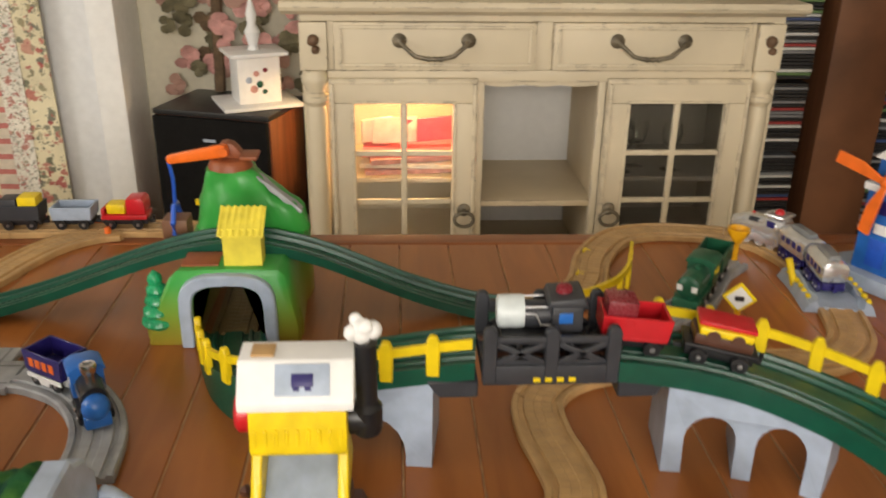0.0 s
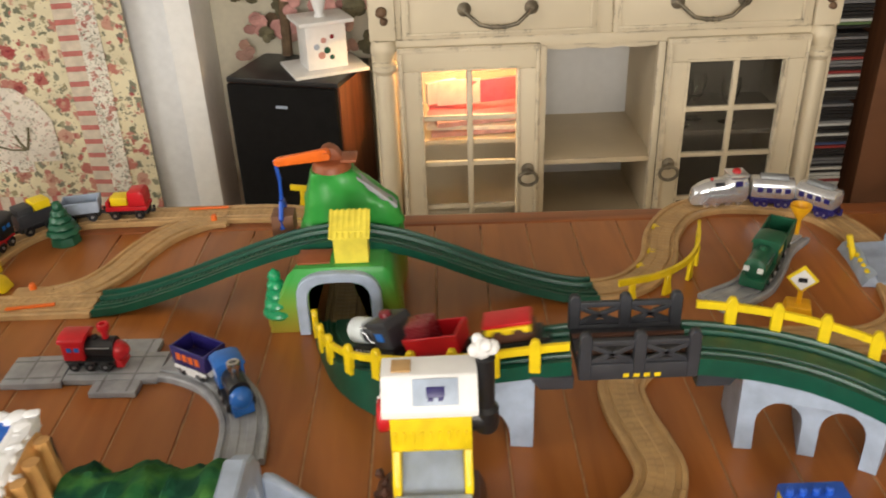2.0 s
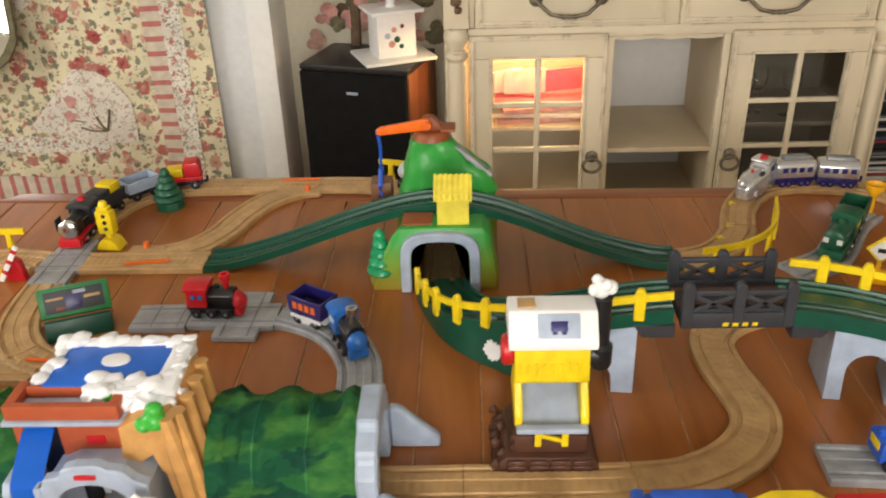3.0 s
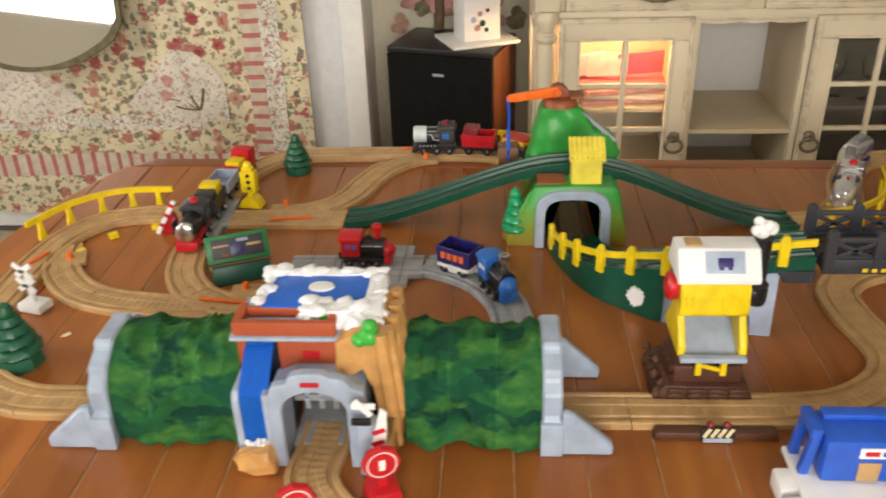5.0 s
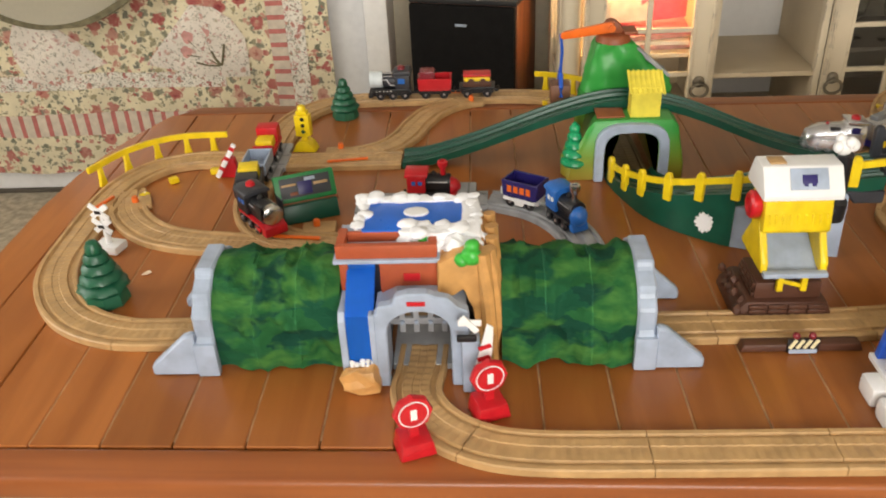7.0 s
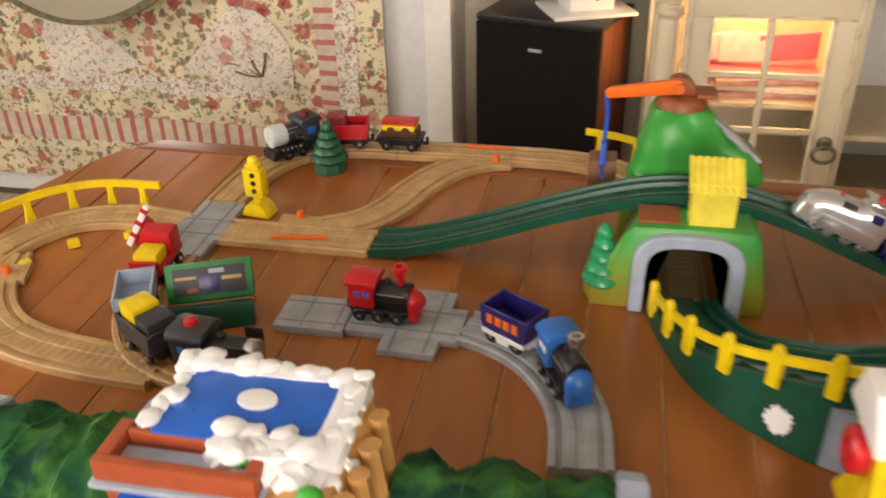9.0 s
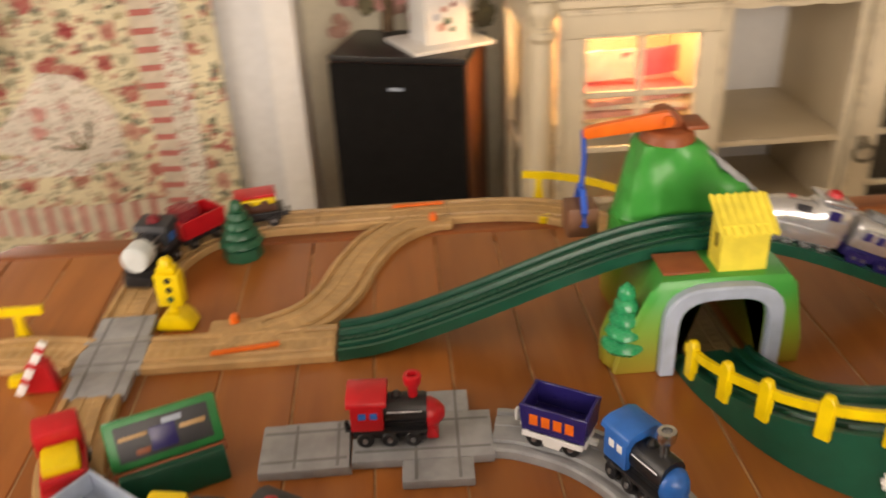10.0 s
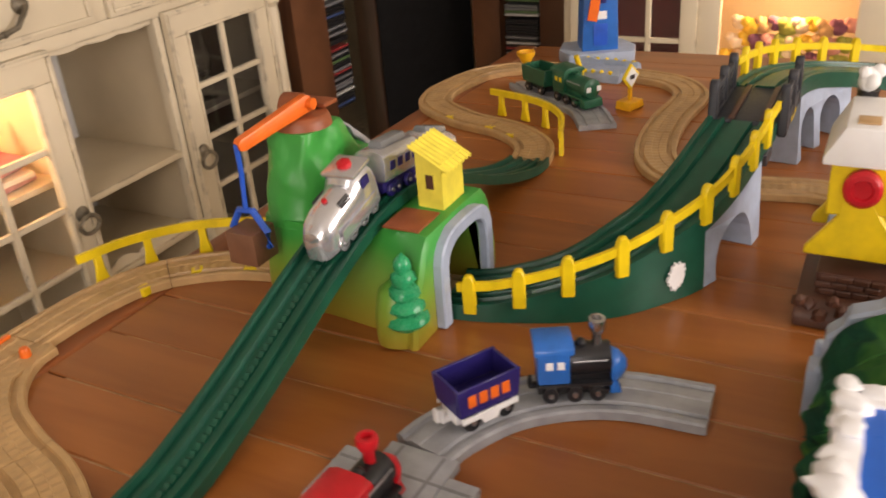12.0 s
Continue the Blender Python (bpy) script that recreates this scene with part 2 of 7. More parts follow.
LOOP_LINE = Line([(-0.45, 0.775, RZ), (-0.25, 0.778, RZ), (0.0, 0.782, RZ), (0.09, 0.802, RZ), (0.155, 0.85, RZ), (0.183, 0.91, RZ), (0.178, 0.97, RZ), (0.167, 1.03, RZ), (0.17, 1.10, RZ), (0.215, 1.155, RZ),
    (0.30, 1.185, RZ), (0.44, 1.195, RZ), (0.57, 1.187, RZ), (0.635, 1.207, RZ), (0.68, 1.25, RZ), (0.702, 1.315, RZ), (0.716, 1.39, RZ), (0.724, 1.47, RZ), (0.718, 1.555, RZ), (0.69, 1.628, RZ), (0.638, 1.672, RZ), (0.56, 1.692, RZ), (0.485, 1.697, RZ),
    (0.409, 1.665, RZ), (0.347, 1.571, RZ), (0.311, 1.463, RZ), (0.248, 1.39, RZ), (0.17, 1.368, RZ),
    (0.10, 1.373, 0.02), (0.0, 1.38, 0.05), (-0.12, 1.385, 0.10), (-0.19, 1.387, 0.122), (-0.255, 1.388, 0.132), (-0.33, 1.388, 0.125), (-0.42, 1.387, 0.10), (-0.56, 1.385, 0.05), (-0.66, 1.384, 0.02), (-0.72, 1.384, RZ)])


def rows_on(line, marks, lag, step=0.25):
    """Rows of poses for a vehicle that lags behind the leading one; marks: (seconds, metres along the line)."""
    ts, ss = zip(*marks)
    out = []
    for i in range(int(12 / step) + 1):
        t = i * step
        s = float(np.interp(t, ts, ss)) - lag
        out.append((t, line.ride(s)))
    return out


# ---- the room ----
def slab(name, lo, hi, mat, kind="structure", label=""):
    return tagged(link_mesh(name, box(lo, hi), mat), label, "", "", kind)


slab("floor", (-3.6, -3.2, FLOOR - 0.1), (3.0, 3.3, FLOOR), CARPET, label="beige carpeted floor of the room")
slab("wall_north", (-3.6, 3.2, FLOOR), (3.0, 3.35, 1.7), WALL_PAINT, label="cream painted wall behind the cabinet")
slab("wall_east", (2.55, -3.2, FLOOR), (2.7, 3.2, 1.7), WALL_PAINT, label="cream painted wall")
slab("wall_south", (-3.6, -3.3, FLOOR), (3.0, -3.2, 1.7), WALL_PAINT, label="cream painted wall")
slab("wall_west", (-3.75, -3.3, FLOOR), (-3.6, 3.3, 1.7), WALL_PAINT, label="cream painted wall")
slab("ceiling", (-3.75, -3.3, 1.7), (3.0, 3.35, 1.8), CEILING_PAINT, label="white ceiling")

# ---- table ----
def table_y(x, y):
    return y - 0.021 * x


TABLE_DARK = wood("table_edge_wood", (0.16, 0.042, 0.011), (0.30, 0.092, 0.024), 0.34, (1.4, 26, 26), 0.1)


# pale tone holds joint dust plus the light caught on plank bevels
JOINT = plastic("joint_dust_glint", (0.42, 0.26, 0.14), 0.9, 0.5)


def left_end(y):
    """How far the rounded west end of the table reaches at y."""
    k = (y - 1.08) / 0.66
    return -1.425 + 0.165 * abs(k) ** 2.4


def build_table():
    table = empty("dining_table", pose(0, 0, 0), "large reddish-brown plank dining table with rounded ends", "table")
    def ends(x):
        span = 0.66 * (max(0.0, (x + 1.425) / 0.165)) ** (1 / 2.4)
        return max(0.53, 1.08 - span), min(1.66, 1.08 + span)

    xs = [-1.424] + [-1.336 + 0.0945 * i for i in range(25)]
    for i, x in enumerate(xs[:-1]):
        a, b = x + 0.0011, xs[i + 1] - 0.0011
        z = 0.0004 * math.sin(i * 2.3) - 0.0005
        k = [a + (b - a) * j / 6 for j in range(7)] if i < 2 else [a, b]
        pts = [(u, table_y(u, ends(u)[0])) for u in k] + [(u, table_y(u, ends(u)[1])) for u in k[::-1]]
        part("plank", prism(pts, -0.035, z, "z", 0.0014, seg=1), TABLE_WOOD, table, "", False)
    for name, y0, y1, t in (("edge_board", 0.47, 0.5285, 1), ("edge_board", 1.6615, 1.715, 0)):
        a, b = (-1.25, -1.30) if t else (-1.30, -1.25)
        pts = [(a, table_y(a, y0)), (0.93, table_y(0.93, y0)), (0.93, table_y(0.93, y1)), (b, table_y(b, y1))]
        part(name, prism(pts, -0.035, -0.0004, "z", 0.008, seg=3), TABLE_DARK, table)
    part("joint_filler", box((-1.22, 0.56, -0.0345), (0.92, 1.64, -0.0022)), JOINT, table, "pale dust and filler in the plank joints, bevel glint painted in")
    part("apron", box((-1.1, 0.62, -0.12), (0.75, 1.58, -0.036)), TABLE_DARK, table)
    for x in (-1.05, 0.7):
        for y in (0.67, 1.53):
            part("leg", lathe([(0.03, FLOOR), (0.035, -0.6), (0.022, -0.5), (0.045, -0.3), (0.045, -0.12)], 16, pose(x, y, 0)), TABLE_DARK, table)


build_table()

# ---- tracks ----
PROFILE = [(-0.035, -0.002), (-0.033, 0.0), (-0.027, 0.0), (-0.0255, -0.004), (-0.0195, -0.004), (-0.018, -0.0005), (-0.006, -0.0005), (-0.005, -0.0015), (0.005, -0.0015), (0.006, -0.0005), (0.018, -0.0005), (0.0195, -0.004),
    (0.0255, -0.004), (0.027, 0.0), (0.033, 0.0), (0.035, -0.002), (0.035, -0.0118), (-0.035, -0.0118)]


def track(line, s0, s1, mat, label, name="track_piece", sleepers=True, length=0.21, profile=PROFILE, group="toy railway track", rack=False):
    n = max(1, round((s1 - s0) / length))
    for i in range(n):
        a, b = s0 + (s1 - s0) * i / n + 0.0006, s0 + (s1 - s0) * (i + 1) / n - 0.0006
        bm = sweep(line, a, b, profile, sleepers=sleepers, rack=rack)
        tagged(link_mesh(name, bm, mat, smooth=True), label, "toy track", group)


def flat(pts, z=RZ):
    return Line([(x, y, z) for x, y in pts])


TAN_LABEL = "tan plastic toy railway track on the table"
S_TUNNEL = BRIDGE_LINE.near(-0.266, 1.285)
S_OUT = BRIDGE_LINE.near(-0.275, 1.50)
S_X0, S_X1 = BRIDGE_LINE.near(-1.006, 1.475), BRIDGE_LINE.near(-1.006, 1.30)
S_BACK = BRIDGE_LINE.near(-0.6, 1.74)
track(BRIDGE_LINE, S_OUT, S_X0, TAN, TAN_LABEL)
track(BRIDGE_LINE, S_X1, BRIDGE_LINE.length, TAN, TAN_LABEL)
S_RAMP = LOOP_LINE.near(0.175, 1.368)
S_ROCK0, S_ROCK1 = LOOP_LINE.near(0.709, 1.345), LOOP_LINE.near(0.723, 1.50)
track(LOOP_LINE, LOOP_LINE.near(-0.45, 0.775), S_ROCK0, TAN, TAN_LABEL)
track(LOOP_LINE, S_ROCK1, S_RAMP, TAN, TAN_LABEL)
# west loop and its branches
WEST_LOOP = flat([(-0.88, 0.785), (-1.02, 0.782), (-1.11, 0.787), (-1.19, 0.825), (-1.25, 0.895), (-1.283, 0.98), (-1.29, 1.09), (-1.29, 1.22), (-1.275, 1.31), (-1.228, 1.38), (-1.15, 1.408), (-1.07, 1.40), (-1.046, 1.392)])
track(WEST_LOOP, 0, WEST_LOOP.length, TAN, TAN_LABEL)
INNER_LOOP = flat([(-1.262, 1.26), (-1.225, 1.165), (-1.168, 1.1), (-1.098, 1.065), (-1.0, 1.047), (-0.9, 1.041)], RZ - 0.0006)
track(INNER_LOOP, 0, INNER_LOOP.length, TAN, TAN_LABEL)
SWITCH = flat([(-0.56, 1.728), (-0.62, 1.70), (-0.668, 1.65), (-0.70, 1.58), (-0.722, 1.51), (-0.757, 1.453), (-0.81, 1.42), (-0.87, 1.40)], RZ - 0.0006)
track(SWITCH, 0, SWITCH.length, TAN, "tan plastic S-shaped toy switch track")
JOIN = flat([(-0.962, 1.386), (-0.84, 1.385), (-0.722, 1.384)])
track(JOIN, 0, JOIN.length, TAN, TAN_LABEL)
FRONT = flat([(-0.642, 0.80), (-0.646, 0.70), (-0.651, 0.635), (-0.622, 0.58), (-0.57, 0.543), (-0.50, 0.527), (-0.36, 0.524), (-0.1, 0.524), (0.3, 0.524)])
track(FRONT, 0.06, FRONT.length, TAN, TAN_LABEL)


def corner_plate(x, y, w, h, rz, mat=TAN):
    ob = link_mesh("switch_plate", box((-w / 2, -h / 2, 0), (w / 2, h / 2, RZ - 0.0012), 0.002), mat, smooth=True)
    ob.matrix_basis = pose(x, y, 0.0004, 0, 0, rz)
    return tagged(ob, "tan plastic switch plate beside the track", "toy track")


corner_plate(-0.585, 1.70, 0.07, 0.034, 2)
corner_plate(-0.855, 1.432, 0.07, 0.034, 0)
corner_plate(-1.225, 1.212, 0.05, 0.05, 20)
corner_plate(-0.852, 1.095, 0.06, 0.04, 5)


def lever(x, y, rz, long=0.055):
    th = empty("switch_lever", pose(x, y, RZ + 0.0008, 0, 0, rz), "bright orange plastic switch lever on the track", "lever", "switch levers")
    part("blade", box((-long / 2, -0.004, 0), (long / 2, 0.004, 0.004), 0.0015), ORANGE, th)


def knob(x, y, z=RZ):
    th = empty("track_point_lever", pose(x, y, z - 0.0012), "small orange plastic switch knob", "track lever", "switch knobs")
    part("stem", lathe([(0.0065, 0), (0.0065, 0.008), (0.005, 0.012), (0.0, 0.0125)], 12), ORANGE, th)


for x, y, r, l in ((-0.835, 1.372, 8, 0.085), (-0.60, 1.757, 2, 0.085), (-0.885, 1.052, -8, 0.085), (-1.287, 1.205, 70, 0.05)):
    lever(x, y, r, l)
for x, y in ((-0.858, 1.441), (-0.578, 1.704), (-1.229, 1.21), (-0.857, 1.10)):
    knob(x, y)

GROOVE = plastic("groove_grey", (0.20, 0.205, 0.21), 0.6)


# grey crossing and grey road-like tracks
def grey_cross(x, y, rz, arm_w, arm_e, arm_s, arm_n, label):
    th = empty("crossing_track", pose(x, y, 0.0002, 0, 0, rz), label, "toy track")
    bm = box((-arm_w, -0.037, 0), (arm_e, 0.037, RZ - 0.001), 0.002)
    part("road", bm, GREY, th)
    part("branch", box((-0.037, -arm_s, 0), (0.037, -0.0372, RZ - 0.0012), 0.002), GREY, th)
    part("branch", box((-0.037, 0.0372, 0), (0.037, arm_n, RZ - 0.0012), 0.002), GREY, th)
    for u in (-0.0225, 0.0225):
        part("groove", box((-arm_w + 0.003, u - 0.0017, RZ - 0.002), (arm_e - 0.003, u + 0.0017, RZ - 0.0006)), GROOVE, th)
        part("groove", box((u - 0.0017, -arm_s + 0.003, RZ - 0.0022), (u + 0.0017, arm_n - 0.003, RZ - 0.0008)), GROOVE, th)


grey_cross(-1.004, 1.388, 0, 0.043, 0.042, 0.088, 0.088, "grey plastic crossing track between tan tracks")
grey_cross(-0.607, 1.188, -2, 0.09, 0.06, 0.07, 0.075, "grey plastic crossing piece lying on the table")
grey_cross(-0.735, 1.185, 0, 0.06, 0.035, 0.037, 0.037, "grey plastic end piece of a toy road")
GREY_CURVE = flat([(-0.545, 1.19), (-0.51, 1.18), (-0.455, 1.147), (-0.413, 1.095), (-0.39, 1.035), (-0.383, 0.955)])
track(GREY_CURVE, 0, GREY_CURVE.length, GREY, "grey plastic curved toy track on the table", sleepers=False, length=0.3)
GREY_EAST = flat([(0.60, 1.55), (0.55, 1.50), (0.50, 1.42), (0.455, 1.36), (0.37, 1.31)])
track(GREY_EAST, 0, GREY_EAST.length, GREY, "grey plastic siding track under the green train", sleepers=False, length=0.4)
GREY_SIDING = flat([(0.22, 0.815), (0.3, 0.81), (0.42, 0.80)])
track(GREY_SIDING, 0.02, GREY_SIDING.length, GREY, "grey plastic siding track on the table", sleepers=False, length=0.4)

# green ramp over the mountain
RAMP_PROFILE = [(-0.035, 0.004), (-0.030, 0.004), (-0.028, -0.003), (-0.0195, -0.003), (-0.018, 0.002), (-0.013, 0.002), (-0.011, -0.004), (-0.0034, -0.004), (-0.003, -0.0025), (0.003, -0.0025), (0.0034, -0.004), (0.011, -0.004), (0.013, 0.002), (0.018, 0.002),
    (0.0195, -0.003), (0.028, -0.003), (0.030, 0.004), (0.035, 0.004), (0.035, -0.011), (-0.035, -0.011)]
S_PEAK = LOOP_LINE.near(-0.255, 1.388)
track(LOOP_LINE, S_RAMP, S_PEAK, DEEP_GREEN, "dark green plastic ramp track sloping up to the mountain", "ramp_track", False, 0.5, RAMP_PROFILE, rack=True)
track(LOOP_LINE, S_PEAK, LOOP_LINE.length, DEEP_GREEN, "dark green plastic ramp track sloping down from the mountain", "ramp_track", False, 0.5, RAMP_PROFILE, rack=True)

# green viaduct: solid wall by the tunnel, then an open deck on grey piers
DECK = [(-0.046, 0.004), (-0.040, 0.004), (-0.038, -0.001), (-0.030, -0.001), (-0.028, 0.003), (-0.024, 0.003), (-0.022, -0.004), (-0.015, -0.004), (-0.013, 0.001), (0.013, 0.001), (0.015, -0.004), (0.022, -0.004), (0.024, 0.003),
    (0.028, 0.003), (0.030, -0.001), (0.038, -0.001), (0.040, 0.004), (0.046, 0.004)]
S_WALL = BRIDGE_LINE.near(-0.122, 1.058)
S_DARK0, S_DARK1 = BRIDGE_LINE.near(0.232, 1.009), BRIDGE_LINE.near(0.076, 1.015)
viaduct_west = empty("viaduct", pose(0, 0, 0), "dark green plastic curved viaduct rising from the tunnel", "toy bridge")
bm = sweep(BRIDGE_LINE, S_WALL, S_TUNNEL + 0.01, DECK + [(0.050, None), (-0.050, None)], floor_z=0.0005)
part("wall", bm, DEEP_GREEN, viaduct_west)
part("deck", sweep(BRIDGE_LINE, S_DARK1 + 0.001, S_WALL - 0.0005, DECK + [(0.046, -0.018), (-0.046, -0.018)]), DEEP_GREEN, viaduct_west)
part("tunnel_track", sweep(BRIDGE_LINE, S_TUNNEL + 0.011, S_OUT - 0.001, PROFILE, sleepers=True), TUNNEL_BROWN, viaduct_west, "brown sleepers inside the tunnel")
viaduct_east = empty("viaduct", pose(0, 0, 0), "dark green plastic curved viaduct on grey arches", "toy bridge")
part("deck", sweep(BRIDGE_LINE, 0, S_DARK0 - 0.001, DECK + [(0.046, -0.022), (-0.046, -0.022)]), DEEP_GREEN, viaduct_east)


def badge():
    s = BRIDGE_LINE.near(-0.152, 1.078)
    p, d = BRIDGE_LINE.at(s), BRIDGE_LINE.way(s)
    side = Vector((0, 0, 1)).cross(d).normalized()
    c = p + side * 0.0492
    vs = []
    for i in range(64):
        a = 2 * math.pi * i / 64
        r = 0.0160 * (1.0 + 0.11 * math.sin(13 * a) + 0.08 * math.sin(5 * a + 1) + 0.07 * math.sin(21 * a + 2))
        vs.append((0.92 * r * math.cos(a), 1.1 * r * math.sin(a)))
    bm = prism(vs, -0.0012, 0.0018, "z")
    ob = part("emblem", bm, WHITE, viaduct_west, "white relief emblem")
    m = Matrix((d, Vector((0, 0, 1)), side)).transposed().to_4x4()
    m.translation = (c.x, c.y, 0.034)
    ob.matrix_basis = m


badge()


def arch_outline(x0, x1, leg, arches, crown, n=10):
    """The foot line of a pier with round arches, from x0 to x1."""
    out = [(x0, 0.0)]
    w = (x1 - x0 - leg * (arches + 1)) / arches
    h = max(0.008, crown - w / 2)
    for k in range(arches):
        a = x0 + leg + k * (w + leg)
        out += [(a, 0.0), (a, h)]
        out += [(a + w / 2 - w / 2 * math.cos(math.pi * i / n), h + (crown - h) * math.sin(math.pi * i / n)) for i in range(1, n)]
        out += [(a + w, h), (a + w, 0.0)]
    return out + [(x1, 0.0)]


def arch_pier(parent, s0, s1, half, leg, arches, crown, under):
    """A grey arched pier that follows the deck's curve; under: how far its top lies below the rail."""
    L = s1 - s0
    g = prism(arch_outline(0.0, L, leg, arches, crown) + [(L * (1 - i / 12), 1.0) for i in range(13)], -half, half, "y")
    bmesh.ops.triangulate(g, faces=[f for f in g.faces if len(f.verts) > 4])
    for v in g.verts:
        s, u, z = s0 + v.co.x, v.co.y, v.co.z
        p = BRIDGE_LINE.at(s)
        flare = 0.006 * max(0.0, 1 - z / 0.05) if z < 0.05 else 0.0
        q = p + Vector((0, 0, 1)).cross(BRIDGE_LINE.way(s)).normalized() * (u + math.copysign(flare, u))
        v.co = (q.x, q.y, p.z - under if z > 0.9 else z + 0.0006)
    return part("pier", g, LIGHT_GREY, parent, "grey plastic arched pier", False)


arch_pier(viaduct_west, BRIDGE_LINE.near(0.026, 1.022), BRIDGE_LINE.near(-0.127, 1.060), 0.0435, 0.032, 1, 0.066, 0.0185)
arch_pier(viaduct_east, BRIDGE_LINE.near(0.492, 0.93), BRIDGE_LINE.near(0.298, 1.003), 0.041, 0.026, 2, 0.078, 0.0225)
for x, y, r in ((0.074, 1.013, 0), (0.236, 1.008, 180)):
    b = prism([(-0.045, 0.05), (0.0, 0.05), (0.0, 0.072), (-0.06, 0.072)], -0.040, 0.040, "y", 0.002, seg=1)
    ob = part("bracket", b, DARK_GREY, viaduct_west if r == 0 else viaduct_east, "dark grey bracket")
    ob.matrix_basis = pose(x, y, 0.048, 0, 0, r)


def girder_bridge():
    th = empty("girder_bridge", pose(0.1545, 1.010, 0.049), "dark grey plastic girder bridge section with cross-braced sides", "toy bridge")
    part("deck", box((-0.077, -0.041, 0.076), (0.077, 0.041, 0.094), 0.002), DARK_GREY, th)
    for u in (-0.0205, 0.0205):
        part("rail", box((-0.077, u - 0.004, 0.094), (0.077, u + 0.004, 0.0975), 0.001), BROWN, th)
    for sy in (-1, 1):
        y = sy * 0.046
        part("lower_beam", box((-0.077, y - 0.005, 0.074), (0.077, y + 0.005, 0.099), 0.0015), DARK_GREY, th)
        part("upper_beam", box((-0.074, y - 0.0035, 0.126), (0.074, y + 0.0035, 0.134), 0.0015), DARK_GREY, th)
        for x in (-0.07, 0.0, 0.07):
            part("post", prism([(x - 0.008, 0.076), (x + 0.008, 0.076), (x + 0.008, 0.140), (x + 0.004, 0.146), (x - 0.004, 0.146), (x - 0.008, 0.140)], y - 0.006, y + 0.006, "y", 0.0015, seg=1), DARK_GREY, th)
        for x in (-0.035, 0.035):
            for k in (-1, 1):
                b = box((-0.031, y - 0.0025, -0.0035), (0.031, y + 0.0025, 0.0035), 0.001)
                b.transform(pose(x, 0, 0.1125, 0, k * 24))
                part("brace", b, DARK_GREY, th)
            part("panel", box((x - 0.03, y - 0.001, 0.099), (x + 0.03, y + 0.001, 0.104)), DARK_GREY, th)
        if sy < 0:
            for i in range(4):
                x = -0.02 + i * 0.0135
                part("plate_mark", box((x, y - 0.0062, 0.078), (x + 0.008, y - 0.0048, 0.084), 0.0008), YELLOW, th, "small yellow mark")


girder_bridge()


def picket_fence(line, s0, s1, u, n, label, before=0.0, after=0.0):
    """Yellow posts and rail along the edge of a line."""
    th = empty("fence", pose(0, 0, 0), label, "toy fence", "yellow fences")
    rail_line = Line([tuple(line.at(s) + Vector((0, 0, 1)).cross(line.way(s)).normalized() * u + Vector((0, 0, 0.030))) for s in np.linspace(s0 - before, s1 + after, 16)])
    part("rail", sweep(rail_line, 0, rail_line.length, [(-0.0028, -0.0055), (-0.0028, 0.0055), (0.0028, 0.0055), (0.0028, -0.0055)], 0.02), YELLOW, th)
    pts = [(-0.0078, -0.006), (0.0078, -0.006), (0.0078, 0.037), (0.004, 0.046), (-0.004, 0.046), (-0.0078, 0.037)]
    me = None
    for s in np.linspace(s0, s1, n):
        if me is None:
            ob = part("post", prism(pts, -0.0048, 0.0048, "y", 0.0016, seg=1), YELLOW, th)
            me = ob.data
        else:
            ob = new("post", me)
            ob.parent = th
        p = line.at(s) + Vector((0, 0, 1)).cross(line.way(s)).normalized() * u
        d = line.way(s)
        ob.matrix_basis = pose(p.x, p.y, p.z, 0, 0, math.degrees(math.atan2(d.y, d.x)))


S_POST = BRIDGE_LINE.near(0.028, 1.022)
picket_fence(BRIDGE_LINE, S_POST, BRIDGE_LINE.near(-0.263, 1.262), 0.047, 9, "yellow plastic picket fence along the green viaduct", 0.044, 0.012)
S_POST = BRIDGE_LINE.near(0.294, 1.003)
picket_fence(BRIDGE_LINE, S_POST - 6 * 0.0575, S_POST, -0.047, 7, "yellow plastic picket fence on the viaduct's outer curve", 0.02, 0.046)


def side_fence(pts, posts, clips, label):
    """Low yellow rail on bent feet that clip under the track."""
    ctrl = [(x, y, 0.046) for x, y in pts]
    line = Line(ctrl)
    th = empty("fence", pose(0, 0, 0), label, "toy fence", "yellow fences")
    part("rail", sweep(line, -0.012, line.length + 0.012, [(-0.003, -0.006), (-0.003, 0.006), (0.003, 0.006), (0.003, -0.006)], 0.015), YELLOW, th)
    for k in posts:
        s = k * line.length
        p, d = line.at(s), line.way(s)
        a = math.degrees(math.atan2(d.y, d.x))
        ob = part("post", prism([(-0.010, -0.046), (0.010, -0.046), (0.0055, -0.022), (0.0055, -0.0058), (-0.0055, -0.0058), (-0.0055, -0.022)], -0.004, 0.004, "y", 0.0012, seg=1), YELLOW, th)
        ob.matrix_basis = pose(p.x, p.y, p.z + 0.0004, 0, 0, a)
    for x, y, a in clips:
        ob = part("clip", box((-0.009, -0.0075, 0), (0.009, 0.0075, 0.0115), 0.002), YELLOW, th)
        ob.matrix_basis = pose(x, y, 0.0004, 0, 0, a)


